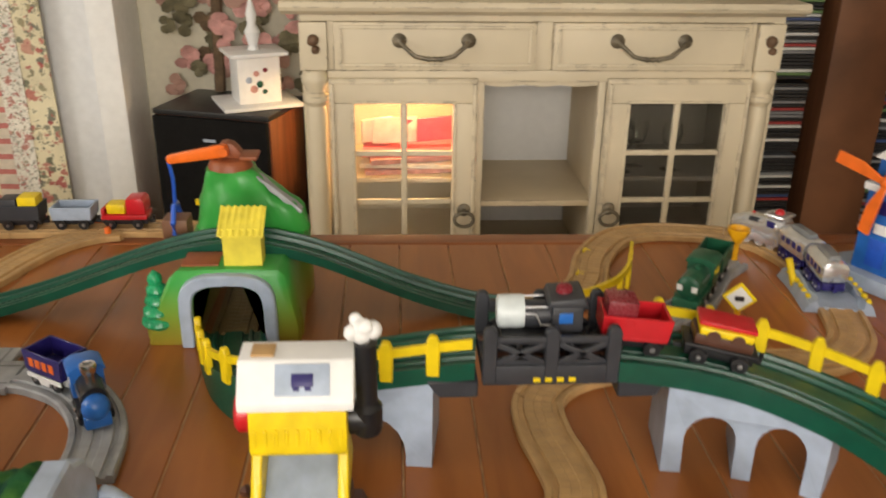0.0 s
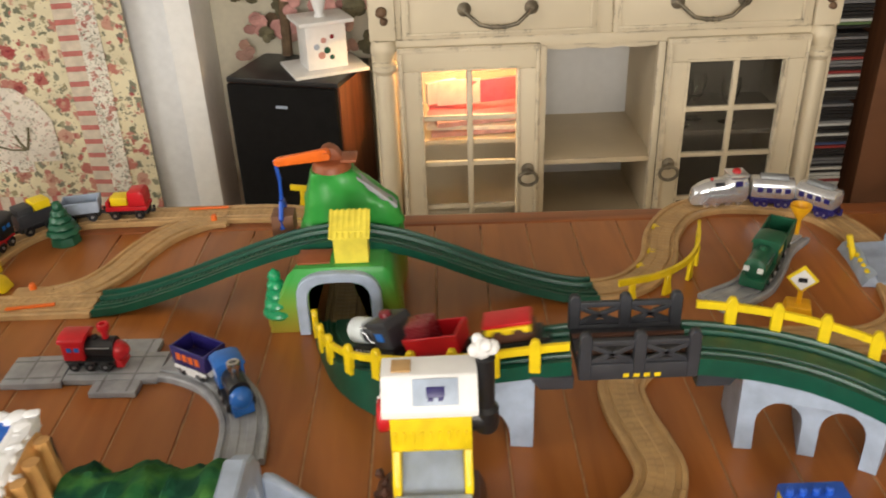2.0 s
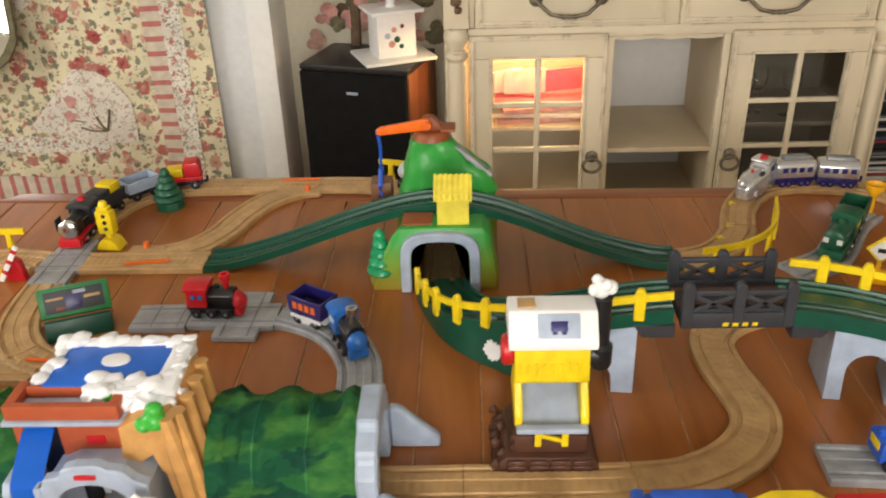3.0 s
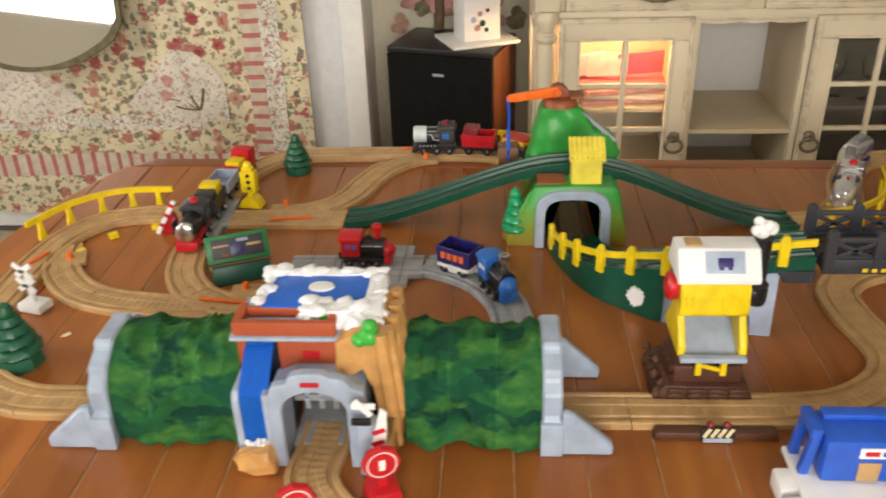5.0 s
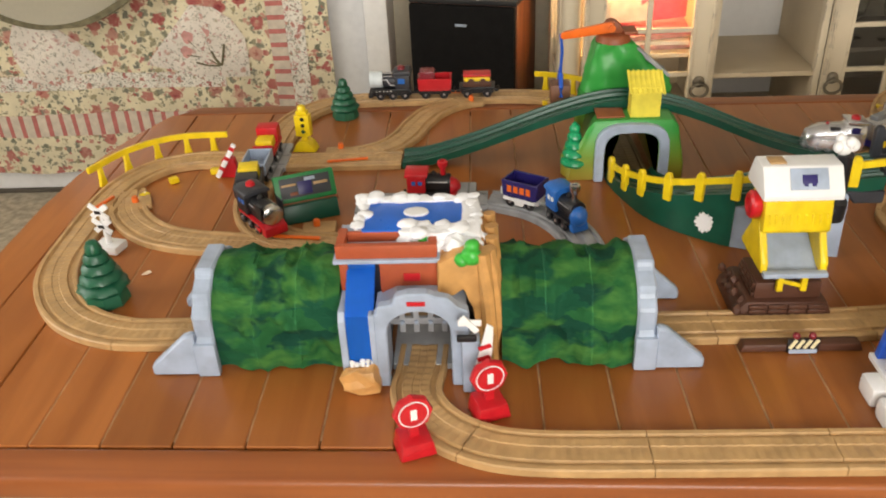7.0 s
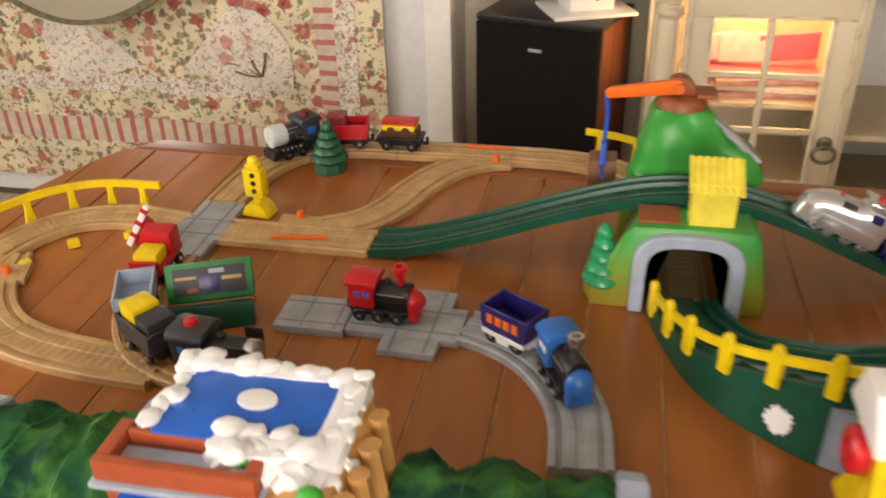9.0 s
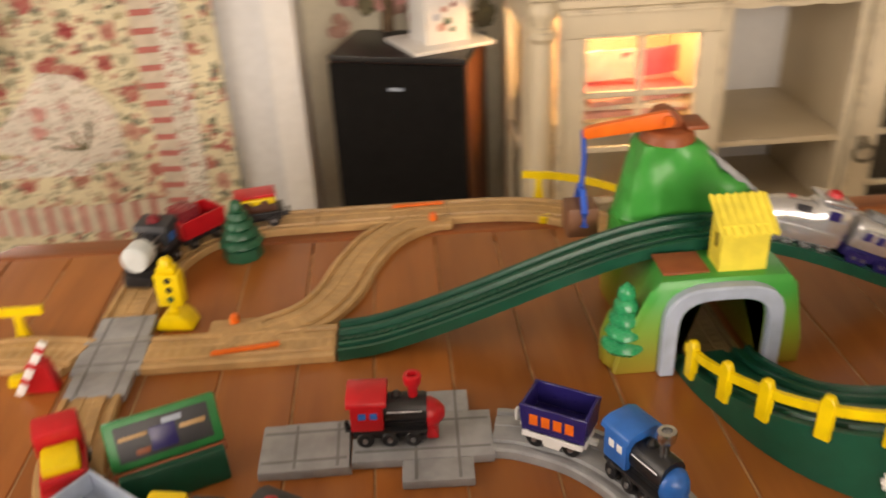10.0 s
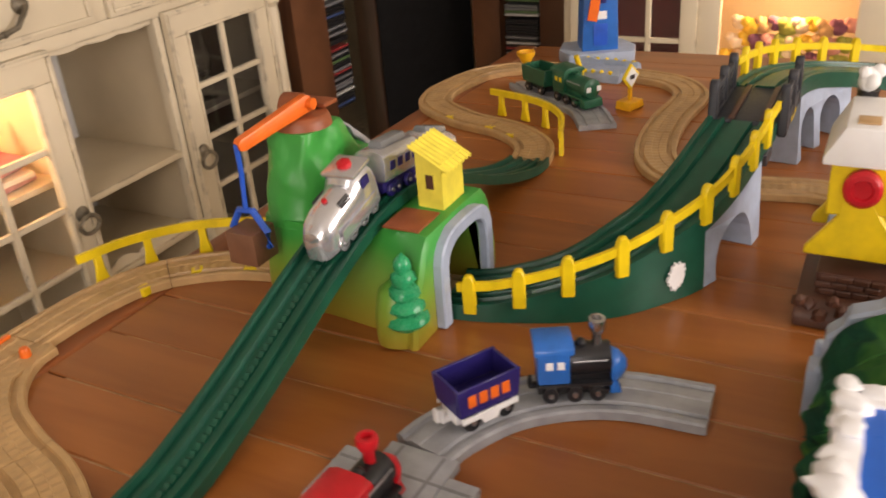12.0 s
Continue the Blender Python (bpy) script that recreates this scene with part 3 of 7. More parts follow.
side_fence([(-1.337, 1.29), (-1.30, 1.372), (-1.245, 1.425), (-1.19, 1.447), (-1.115, 1.45)], (0.06, 0.3, 0.53, 0.74, 0.93), [(-1.222, 1.243, 55), (-1.186, 1.313, 40), (-1.11, 1.352, 5)],
    "bright yellow plastic rail on the west curve of track")
side_fence([(-0.41, 1.778), (-0.36, 1.762), (-0.305, 1.725), (-0.262, 1.67), (-0.236, 1.60)], (0.06, 0.33, 0.62, 0.92), [(-0.40, 1.69, 0), (-0.335, 1.655, -40), (-0.306, 1.585, -70)],
    "bright yellow plastic rail on the curve behind the mountain")
side_fence([(0.22, 1.328), (0.285, 1.348), (0.342, 1.39), (0.38, 1.45), (0.405, 1.53)], (0.05, 0.3, 0.55, 0.75, 0.95), [(0.309, 1.50, 65), (0.276, 1.445, 40), (0.341, 1.60, 70)],
    "bright yellow plastic rail on the east curve of track")

# ---- mountain with tunnel ----
GREEN_MIX = plastic("mountain_green", (0.05, 0.36, 0.05), 0.36, 0.25)
_n = nd(GREEN_MIX, "ShaderNodeSeparateXYZ")
_tc = nd(GREEN_MIX, "ShaderNodeTexCoord")
ln(GREEN_MIX, _tc.outputs["Object"], _n.inputs[0])
_f = ramp_node(GREEN_MIX, _n.outputs[2], [(0.0, (0.30, 0.22, 0.02)), (0.055, (0.16, 0.30, 0.03)), (0.10, (0.035, 0.31, 0.05))])
ln(GREEN_MIX, _f, bsdf(GREEN_MIX).inputs["Base Color"])
TREE_GREEN = plastic("tree_green", (0.01, 0.30, 0.12), 0.25, 0.2)


def roughen(bm, amount, scale, seed=0.0):
    for v in bm.verts:
        n = noise.noise_vector(v.co * scale + Vector((seed, seed * 2, 0)))
        v.co += n * amount
    return bm


def puff(bm, c, r, seed, n=2):
    b = bmesh.new()
    bmesh.ops.create_icosphere(b, subdivisions=n, radius=r, matrix=Matrix.Translation(c))
    roughen(b, r * 0.22, 0.9 / r, seed)
    return merge(bm, b)


def arch_pts(cx, w, h, n=12):
    """A round-topped opening, from its left foot to its right foot."""
    r = w / 2
    k = h - r * 0.75
    return [(cx - r, 0.0), (cx - r, k)] + [(cx - r * math.cos(math.pi * i / n), k + 0.75 * r * math.sin(math.pi * i / n)) for i in range(1, n)] + [(cx + r, k), (cx + r, 0.0)]


def soft_arch(cx, w, h, n=12):
    """A flat-topped opening with well rounded corners."""
    r = w / 2
    k = h - r * 0.85
    def bow(a):
        c, s = math.cos(a), math.sin(a)
        return cx - r * math.copysign(abs(c) ** 0.62, c), k + 0.85 * r * s ** 0.62
    return [(cx - r, 0.0), (cx - r, k)] + [bow(math.pi * i / n) for i in range(1, n)] + [(cx + r, k), (cx + r, 0.0)]


def build_mountain():
    th = empty("toy_mountain", pose(0, 0, 0.0004), "bright green plastic toy mountain with a track tunnel through it", "toy mountain")
    hole = soft_arch(-0.268, 0.104, 0.100)
    g = bmesh.new()
    rings = []
    for y, lo, hi, top, lean in ((1.28, -0.388, -0.168, 0.112, 1), (1.285, -0.392, -0.165, 0.120, 1), (1.33, -0.378, -0.165, 0.122, 1), (1.35, -0.365, -0.165, 0.116, 0.9), (1.425, -0.356, -0.168, 0.114, 0.6), (1.436, -0.358, -0.164, 0.116, 0.2), (1.475, -0.360, -0.160, 0.118, 0.2), (1.51, -0.352, -0.166, 0.116, 0.2), (1.525, -0.338, -0.18, 0.110, 0.3)):
        outer = [(lo, 0.0), (lo + 0.006 * lean, 0.03), (lo + 0.022 * lean, 0.07), (lo + 0.04 * lean, top - 0.012), (lo + 0.052 * lean, top), (-0.268, top + 0.002), (hi - 0.028 * lean, top), (hi - 0.016 * lean, top - 0.012), (hi - 0.008 * lean, 0.07), (hi, 0.03), (hi, 0.0)]
        rings.append([g.verts.new((x, y, z)) for x, z in hole + outer[::-1]])
    k = len(rings[0])
    for p, q in zip(rings, rings[1:]):
        for j in range(k):
            g.faces.new((p[j], q[j], q[(j + 1) % k], p[(j + 1) % k]))
    m = len(hole)
    for r in (rings[0], rings[-1]):
        g.faces.new(r)
    bmesh.ops.triangulate(g, faces=[f for f in g.faces if len(f.verts) > 4])
    part("body", g, GREEN_MIX, th)
    # peak behind the track
    # each step of the crag: height, west edge, east edge, south edge, north edge
    steps = ((0.108, -0.352, -0.164, 1.434, 1.520), (0.125, -0.347, -0.166, 1.436, 1.518), (0.142, -0.342, -0.170, 1.437, 1.516), (0.158, -0.338, -0.184, 1.438, 1.514), (0.176, -0.333, -0.206, 1.439, 1.513), (0.194, -0.329, -0.228, 1.439, 1.512), (0.212, -0.326, -0.243, 1.440, 1.510), (0.2192, -0.322, -0.248, 1.442, 1.508))
    g, n, rings = bmesh.new(), 40, []
    for z, w, e, so, no in steps:
        ring = []
        for i in range(n):
            a = 2 * math.pi * i / n
            c, q = math.cos(a), math.sin(a)
            ring.append(g.verts.new(((w + e) / 2 + (e - w) / 2 * math.copysign(abs(c) ** 0.5, c), (so + no) / 2 + (no - so) / 2 * math.copysign(abs(q) ** 0.5, q), z)))
        rings.append(ring)
    for p, q in zip(rings, rings[1:]):
        for i in range(n):
            g.faces.new((p[i], p[(i + 1) % n], q[(i + 1) % n], q[i]))
    g.faces.new(rings[-1]), g.faces.new(rings[0][::-1])
    bmesh.ops.subdivide_edges(g, edges=[e for e in g.edges if 0.009 < e.calc_length() < 0.05], cuts=1, use_grid_fill=True)
    for v in g.verts:
        if 0.112 < v.co.z < 0.215:
            v.co += 0.0075 * noise.noise_vector(Vector((v.co.x * 34, v.co.y * 34, v.co.z * 22))) + 0.0022 * noise.noise_vector(v.co * 95)
    part("peak", g, GREEN_MIX, th)
    bm = box((-0.046, -0.011, -0.004), (0.046, 0.011, 0.003), 0.002)
    bmesh.ops.subdivide_edges(bm, edges=bm.edges[:], cuts=5, use_grid_fill=True)
    roughen(bm, 0.005, 70, 1.0)
    part("rock_slide", bm, GREY, th, "grey rocks on the slope").matrix_basis = pose(-0.206, 1.456, 0.179, 0, 41, 0)
    for x, y, r, h in ((-0.372, 1.312, 0.027, 0.075), (-0.178, 1.31, 0.016, 0.05)):
        bm = lathe([(r, 0), (r * 1.04, 0.012), (r * 0.98, h * 0.5), (r * 0.8, h * 0.85), (r * 0.4, h), (0, h * 1.03)], 16)
        roughen(bm, 0.003, 40, x)
        part("boulder", bm, GREEN_MIX, th).matrix_basis = pose(x, y, 0)
    # moulded fir on the corner
    prof = []
    for i in range(5):
        a = 0.027 * (1 - i / 6.6)
        prof += [(a * 0.8, 0.026 + i * 0.017), (a, 0.032 + i * 0.017), (a * 0.9, 0.039 + i * 0.017)]
    bm = lathe(prof + [(0.0, 0.118)], 18)
    roughen(bm, 0.0018, 160, 2.0)
    part("fir", bm, TREE_GREEN, th, "glossy moulded fir tree").matrix_basis = pose(-0.376, 1.298, 0)
    # grey stone rim
    inner, outer = soft_arch(-0.268, 0.106, 0.101), soft_arch(-0.268, 0.142, 0.118)
    part("stone_rim", prism(outer + inner[::-1], 1.268, 1.284, "y", 0.002, seg=1), LIGHT_GREY, th, "grey stone tunnel rim", False)
    part("earth_patch", box((-0.335, 1.297, 0.121), (-0.281, 1.345, 0.1245), 0.001), RUST, th, "brown earth patch")


build_mountain()


def build_hut():
    th = empty("toy_hut", pose(-0.244, 1.313, 0.1225) @ Matrix.Diagonal((0.9, 0.8, 0.95, 1)), "small yellow plastic hut with a corrugated roof on the mountain", "toy hut")
    walls = box((-0.031, -0.021, 0), (0.031, -0.019, 0.062))
    walls = box((-0.031, 0.019, 0), (0.031, 0.021, 0.062), bm=walls)
    walls = box((0.029, -0.0188, 0), (0.031, 0.0188, 0.062), bm=walls)
    part("wall", walls, PALE_YELLOW, th)
    side = box((-0.031, -0.0188, 0), (-0.029, 0.0188, 0.026))
    side = box((-0.031, -0.0188, 0.046), (-0.029, 0.0188, 0.062), bm=side)
    side = box((-0.031, -0.0188, 0.026), (-0.029, -0.007, 0.046), bm=side)
    side = box((-0.031, 0.007, 0.026), (-0.029, 0.0188, 0.046), bm=side)
    part("window_wall", side, PALE_YELLOW, th)
    # solid brown filling stands in for the shade seen through the window
    part("inside", box((-0.0285, -0.0185, 0.001), (0.0285, 0.0185, 0.055)), BROWN, th, "brown block painted as the shade inside the hut")
    g = bmesh.new()
    n = 42
    rows = []
    for y, z in ((-0.034, 0.0545), (0.028, 0.084), (0.028, 0.0815), (-0.034, 0.052)):
        rows.append([g.verts.new((-0.037 + 0.074 * i / n, y, z + 0.0016 * math.sin(i * 2 * math.pi / 6))) for i in range(n + 1)])
    for p, q in zip(rows, rows[1:] + rows[:1]):
        for i in range(n):
            g.faces.new((p[i], p[i + 1], q[i + 1], q[i]))
    for i in (0, n):
        g.faces.new([r[i] for r in rows])
    part("roof", g, PALE_YELLOW, th, "corrugated yellow roof")
    part("gable", prism([(-0.021, 0.0618), (0.021, 0.0618), (0.021, 0.079)], -0.031, 0.031, "x"), PALE_YELLOW, th)


build_hut()


def build_crane():
    th = empty("toy_crane", pose(-0.285, 1.474, 0.2190), "orange toy crane arm with a blue claw on the mountain top", "toy crane")
    part("turntable", lathe([(0.036, 0), (0.034, 0.008), (0.031, 0.014), (0.029, 0.015)], 24), RUST, th)
    part("cab", prism([(-0.022, 0.0145), (0.020, 0.0145), (0.020, 0.020), (0.014, 0.030), (0.006, 0.038), (-0.004, 0.041), (-0.014, 0.038), (-0.021, 0.028)], -0.005, 0.02, "y", 0.003), RUST, th)
    part("tray", box((0.018, -0.022, 0.016), (0.046, 0.022, 0.022), 0.002), RUST, th)
    arm = prism([(-0.105, -0.006), (-0.100, -0.009), (0.002, -0.010), (0.006, -0.006), (0.006, 0.008), (0.0, 0.011), (-0.100, 0.006), (-0.105, 0.002)], -0.0065, 0.0065, "y", 0.002)
    arm.transform(pose(-0.006, -0.012, 0.030, 0, -12, -17))
    part("arm", arm, ORANGE, th)
    part("pivot", lathe([(0.007, -0.012), (0.007, 0.012)], 14, pose(-0.006, -0.012, 0.030, 90)), ORANGE, th)
    tip = Vector((-0.104, 0.018, 0.004))
    part("hook_rod", tube([tip + Vector((0, 0, 0.006)), tip + Vector((0.004, 0.004, -0.032)), tip + Vector((0.002, 0.006, -0.074))], 0.0034), BLUE, th)
    claw = tube([tip + Vector((0.002, -0.020, -0.122)), tip + Vector((0.002, -0.021, -0.102)), tip + Vector((0.002, -0.004, -0.077)), tip + Vector((0.002, 0.016, -0.078)), tip + Vector((0.002, 0.031, -0.102)), tip + Vector((0.002, 0.030, -0.122))], 0.0045)
    part("claw", claw, BLUE, th)
    part("crate", box((-0.021, -0.021, -0.021), (0.021, 0.021, 0.021), 0.003), CRATE_BROWN, th, "brown plastic crate held by the claw").matrix_basis = Matrix.Translation(tip + Vector((0.002, 0.006, -0.120)))


CRATE_BROWN = plastic("crate_brown_plastic", (0.19, 0.085, 0.045), 0.45)
build_crane()
# ---- loading station ----
def build_loader():
    th = empty("loading_station", pose(-0.115, 0.855, 0.0004) @ Matrix.Diagonal((0.86, 0.92, 1, 1)), "yellow plastic loading station with a white roof and grey chute", "toy building")
    base = prism([(-0.09, 0.0), (0.078, 0.0), (0.074, 0.012), (0.066, 0.028), (-0.068, 0.030), (-0.086, 0.014)], -0.056, 0.055, "y", 0.004, seg=2)
    part("base", base, BROWN, th, "dark brown moulded log base")
    for i in range(4):
        for k in range(3):
            b = box((-0.066 + i * 0.033, -0.061, 0.003 + k * 0.008), (-0.036 + i * 0.033, -0.056, 0.0103 + k * 0.008), 0.0015, seg=1)
            part("log", b, BROWN, th)
    brick = box((-0.0022, -0.0085, -0.0036), (0.0022, 0.0085, 0.0036), 0.0012, seg=1)
    first = None
    for k in range(3):
        for i in range(4):
            if first is None:
                ob = first = part("brick", brick, BROWN, th, "", False)
            else:
                ob = new("brick", first.data)
                ob.parent = th
            ob.matrix_basis = pose(-0.0572, -0.034 + 0.0185 * i + 0.006 * (k % 2), 0.0345 + 0.0085 * k)
    for i in range(9):
        part("rock", puff(None, (-0.083 + 0.010 * (i % 2), -0.050 + 0.0125 * i, 0.014 + 0.008 * (i % 3)), 0.0105 - 0.001 * (i % 3), i, 1), BROWN, th, "", False)
    part("step", box((-0.056, -0.046, 0.029), (0.056, 0.036, 0.0575), 0.005), BROWN, th)
    for sx in (-1, 1):
        pts = [(-0.052, 0.050), (0.054, 0.050), (0.054, 0.058), (0.022, 0.100), (0.020, 0.118), (-0.014, 0.118), (-0.026, 0.100), (-0.052, 0.066)]
        part("side_frame", prism(pts, sx * 0.049 - 0.006, sx * 0.049 + 0.006, "x", 0.002, seg=1), YELLOW, th)
        part("rivet", lathe([(0.004, 0), (0.003, 0.002), (0.0, 0.0022)], 10, pose(sx * 0.049, -0.0475, 0.064, 90)), YELLOW, th)
    part("chute", box((-0.0425, -0.05, -0.002), (0.0425, 0.045, 0.001)), LIGHT_GREY, th, "grey sloping chute").matrix_basis = pose(0, -0.008, 0.066, 28)
    part("chute_lip", box((-0.053, -0.066, 0.048), (0.053, -0.052, 0.056), 0.003), LIGHT_GREY, th, "grey lip of the chute")
    part("body", prism([(-0.020, 0.104), (0.036, 0.10), (0.036, 0.165), (-0.027, 0.165), (-0.036, 0.112), (-0.033, 0.106)], -0.0545, 0.0545, "x", 0.002, seg=1), YELLOW, th)
    for i in range(9):
        x = -0.048 + i * 0.012
        part("batten", box((x - 0.0022, -0.0352, 0.115), (x + 0.0022, -0.028, 0.136), 0.001, seg=1), YELLOW, th)
    part("roof", prism([(-0.040, 0.160), (0.046, 0.160), (0.046, 0.168), (0.026, 0.203), (-0.014, 0.203), (-0.040, 0.170)], -0.064, 0.064, "x", 0.003, seg=2), WHITE, th, "white plastic roof")
    part("skylight", box((-0.050, -0.008, 0.2032), (-0.024, 0.016, 0.206), 0.001), TAN, th, "tan roof opening")
    sg = part("roof_sign", box((-0.030, -0.0155, -0.0008), (0.030, 0.0155, 0.0012), 0.0008), LIGHT_GREY, th, "pale sign with a purple mark")
    sg.matrix_basis = pose(0.008, -0.0275, 0.1885, 51)
    mk = part("sign_mark", box((-0.012, -0.007, 0.0012), (0.012, 0.006, 0.002), 0.001), NAVY, sg, "purple printed mark")
    part("sign_mark", box((-0.010, -0.011, 0.0012), (-0.003, -0.007, 0.002), 0.001), NAVY, sg, "purple printed mark")
    part("sign_mark", box((0.003, -0.011, 0.0012), (0.010, -0.007, 0.002), 0.001), NAVY, sg, "purple printed mark")
    part("button", lathe([(0.019, 0), (0.021, 0.006), (0.021, 0.014), (0.017, 0.018), (0.012, 0.0185), (0.010, 0.014), (0, 0.013)], 22, pose(-0.0548, 0.0, 0.138, 0, -90)), RED, th, "round red button")
    for sx in (-1, 1):
        part("ladder_post", box((sx * 0.020 - 0.005, -0.058, 0.022), (sx * 0.020 + 0.005, -0.050, 0.052), 0.001), YELLOW, th)
    b = box((-0.02, -0.0565, -0.003), (0.02, -0.0515, 0.003), 0.001)
    part("ladder_rung", b, YELLOW, th).matrix_basis = pose(0, 0, 0.034, 0, 14)
    part("chimney", lathe([(0.016, 0.105), (0.018, 0.11), (0.018, 0.135), (0.0125, 0.14), (0.0125, 0.205), (0.0135, 0.208)], 18, pose(0.076, 0.012, 0)), BLACK, th, "black chimney")
    part("chimney_pipe", lathe([(0.018, 0.0), (0.018, 0.03)], 16, pose(0.05, 0.012, 0.122, 0, 90)), BLACK, th)
    bm = puff(None, (0.072, 0.012, 0.219), 0.0135, 1)
    for i, (x, y, z, r) in enumerate(((0.061, 0.008, 0.221, 0.009), (0.085, 0.012, 0.221, 0.010), (0.077, 0.004, 0.228, 0.009), (0.066, 0.018, 0.229, 0.008))):
        bm = puff(bm, (x, y, z), r, i + 2)
    part("smoke_puff", bm, WHITE, th, "white plastic smoke puff")
    for ch in th.children:
        if ch.name.split(".")[0] not in ("base", "log", "step", "brick", "rock"):
            ch.matrix_basis = Matrix.Translation((0, 0, 0.027)) @ ch.matrix_basis


build_loader()

# ---- station with the snowy roof ----
ROCK_TAN = plastic("rock_tan", (0.62, 0.33, 0.11), 0.35, 0.25)
BRICK = plastic("brick_plastic", (0.42, 0.085, 0.03), 0.45, 0.15)
WATER = plastic("water_blue", (0.012, 0.135, 0.64), 0.3, 0.08)


SNOW = plastic("snow_plastic", (0.86, 0.87, 0.9), 0.55, 0.04)


FALL_BLUE = plastic("waterfall_blue", (0.015, 0.20, 0.86), 0.35, 0.06)


def build_station():
    th = empty("mountain_station", pose(-0.645, 0.76, 0.0004), "toy mountain station with a snowy roof, waterfall and grey tunnel arch", "toy building")
    # local: x -0.105..0.105, y -0.075..0.09
    inner = arch_pts(0.0, 0.084, 0.122)
    outer = [(-0.062, 0.0), (-0.062, 0.118), (-0.055, 0.118), (-0.052, 0.130), (-0.032, 0.134), (-0.028, 0.145), (-0.012, 0.150), (0.014, 0.150), (0.022, 0.145), (0.040, 0.142), (0.052, 0.128), (0.066, 0.122), (0.070, 0.0)]
    part("arch", prism(outer + inner[::-1], -0.100, -0.084, "y", 0.002, seg=1), LIGHT_GREY, th, "grey stone entrance arch", False)
    lower = [(-0.058, 0.0), (-0.058, 0.112), (-0.03, 0.126), (0.03, 0.126), (0.062, 0.112), (0.066, 0.0)]
    part("porch", prism(lower + arch_pts(0.0, 0.088, 0.118)[::-1], -0.0838, -0.0365, "y"), LIGHT_GREY, th, "grey porch behind the arch", False)
    part("arch_sign", box((-0.013, -0.1025, 0.133), (0.011, -0.0998, 0.139), 0.0008), RED, th, "small red plate")
    # the core's dark grey paints in the shade inside the arch
    back = arch_pts(0.0, 0.10, 0.115)
    hull = [(-0.094, 0.0), (-0.094, 0.164), (0.09, 0.164), (0.098, 0.0)]
    part("core", prism(hull + back[::-1], -0.0205, 0.080, "y"), DARK_GREY, th, "inner walls coloured dark grey as shade behind the arch", False)
    part("track_bed", box((-0.042, -0.064, 0.0), (0.042, 0.066, 0.010), 0.001), GREY, th, "grey track bed")
    for z in (0.040, 0.062, 0.083):
        part("gate_bar", box((-0.049, -0.012, z), (0.049, -0.004, z + 0.011), 0.002), GREY, th)
    for x in (-0.030, -0.010, 0.010, 0.030):
        part("gate_post", box((x - 0.004, -0.0135, 0.028), (x + 0.004, -0.0122, 0.092), 0.0005), GREY, th)
        for z in (0.046, 0.068):
            part("gate_stud", lathe([(0.0034, 0), (0.003, 0.003), (0, 0.0032)], 8, pose(x, -0.0136, z, 90)), LIGHT_GREY, th)
    # brick upper storey with the balcony
    part("brick_storey", box((-0.106, -0.040, 0.118), (-0.094, 0.05, 0.165), 0.002), BRICK, th)
    part("brick_front", box((-0.052, -0.042, 0.112), (0.026, -0.022, 0.165), 0.002), BRICK, th, "brick-red front wall")
    part("wall_plate", box((-0.020, -0.0445, 0.134), (0.002, -0.0418, 0.146), 0.001), RED, th, "small red plate")
    part("cornice", box((-0.112, -0.050, 0.1652), (0.030, 0.05, 0.171), 0.0015), LIGHT_GREY, th)
    for lo, hi in (((-0.108, -0.046, 0.171), (0.026, -0.036, 0.191)), ((-0.108, -0.0358, 0.171), (-0.096, 0.005, 0.191)), ((0.014, -0.0358, 0.171), (0.026, -0.012, 0.191)), ((-0.0958, -0.0095, 0.171), (0.0138, -0.0037, 0.191))):
        part("parapet", box(lo, hi, 0.002), BRICK, th, "orange-red parapet")
    part("balcony_floor", box((-0.096, -0.0358, 0.171), (0.014, -0.012, 0.178)), LIGHT_GREY, th)
    # waterfall
    part("fall_side", prism([(-0.096, 0.0), (-0.03, 0.0), (-0.03, 0.118), (-0.088, 0.116), (-0.096, 0.105)], -0.106, -0.0965, "x", 0.002), LIGHT_GREY, th)
    part("fall_side", box((-0.0645, -0.101, 0.0), (-0.057, -0.086, 0.118), 0.001), LIGHT_GREY, th)
    g = bmesh.new()
    rows = []
    for i in range(17):
        k = i / 16
        z = 0.160 - 0.126 * k
        y = -0.038 - 0.056 * min(1, max(0, k - 0.08) * 3.4) ** 0.8
        rows.append([g.verts.new((-0.096 + 0.038 * j / 8, y + 0.0004 * math.sin(j * 2.1 + i * 0.35), z)) for j in range(9)])
    for p, q in zip(rows, rows[1:]):
        for j in range(8):
            g.faces.new((p[j], p[j + 1], q[j + 1], q[j]))
    bmesh.ops.solidify(g, geom=g.faces[:], thickness=0.003)
    part("waterfall", g, FALL_BLUE, th, "glossy blue waterfall")
    bm = None
    for i in range(9):
        bm = puff(bm, (-0.092 + 0.007 * (i % 5), -0.097 - 0.003 * (i % 2), 0.036 + 0.003 * (i % 3)), 0.0042, i, 1)
    part("foam", bm, WHITE, th, "white foam beads")
    bm = box((-0.104, -0.118, 0.0), (-0.055, -0.0965, 0.037), 0.006)
    bmesh.ops.subdivide_edges(bm, edges=bm.edges[:], cuts=2, use_grid_fill=True)
    roughen(bm, 0.008, 55, 4)
    part("boulder", bm, ROCK_TAN, th, "orange-tan boulder", False)
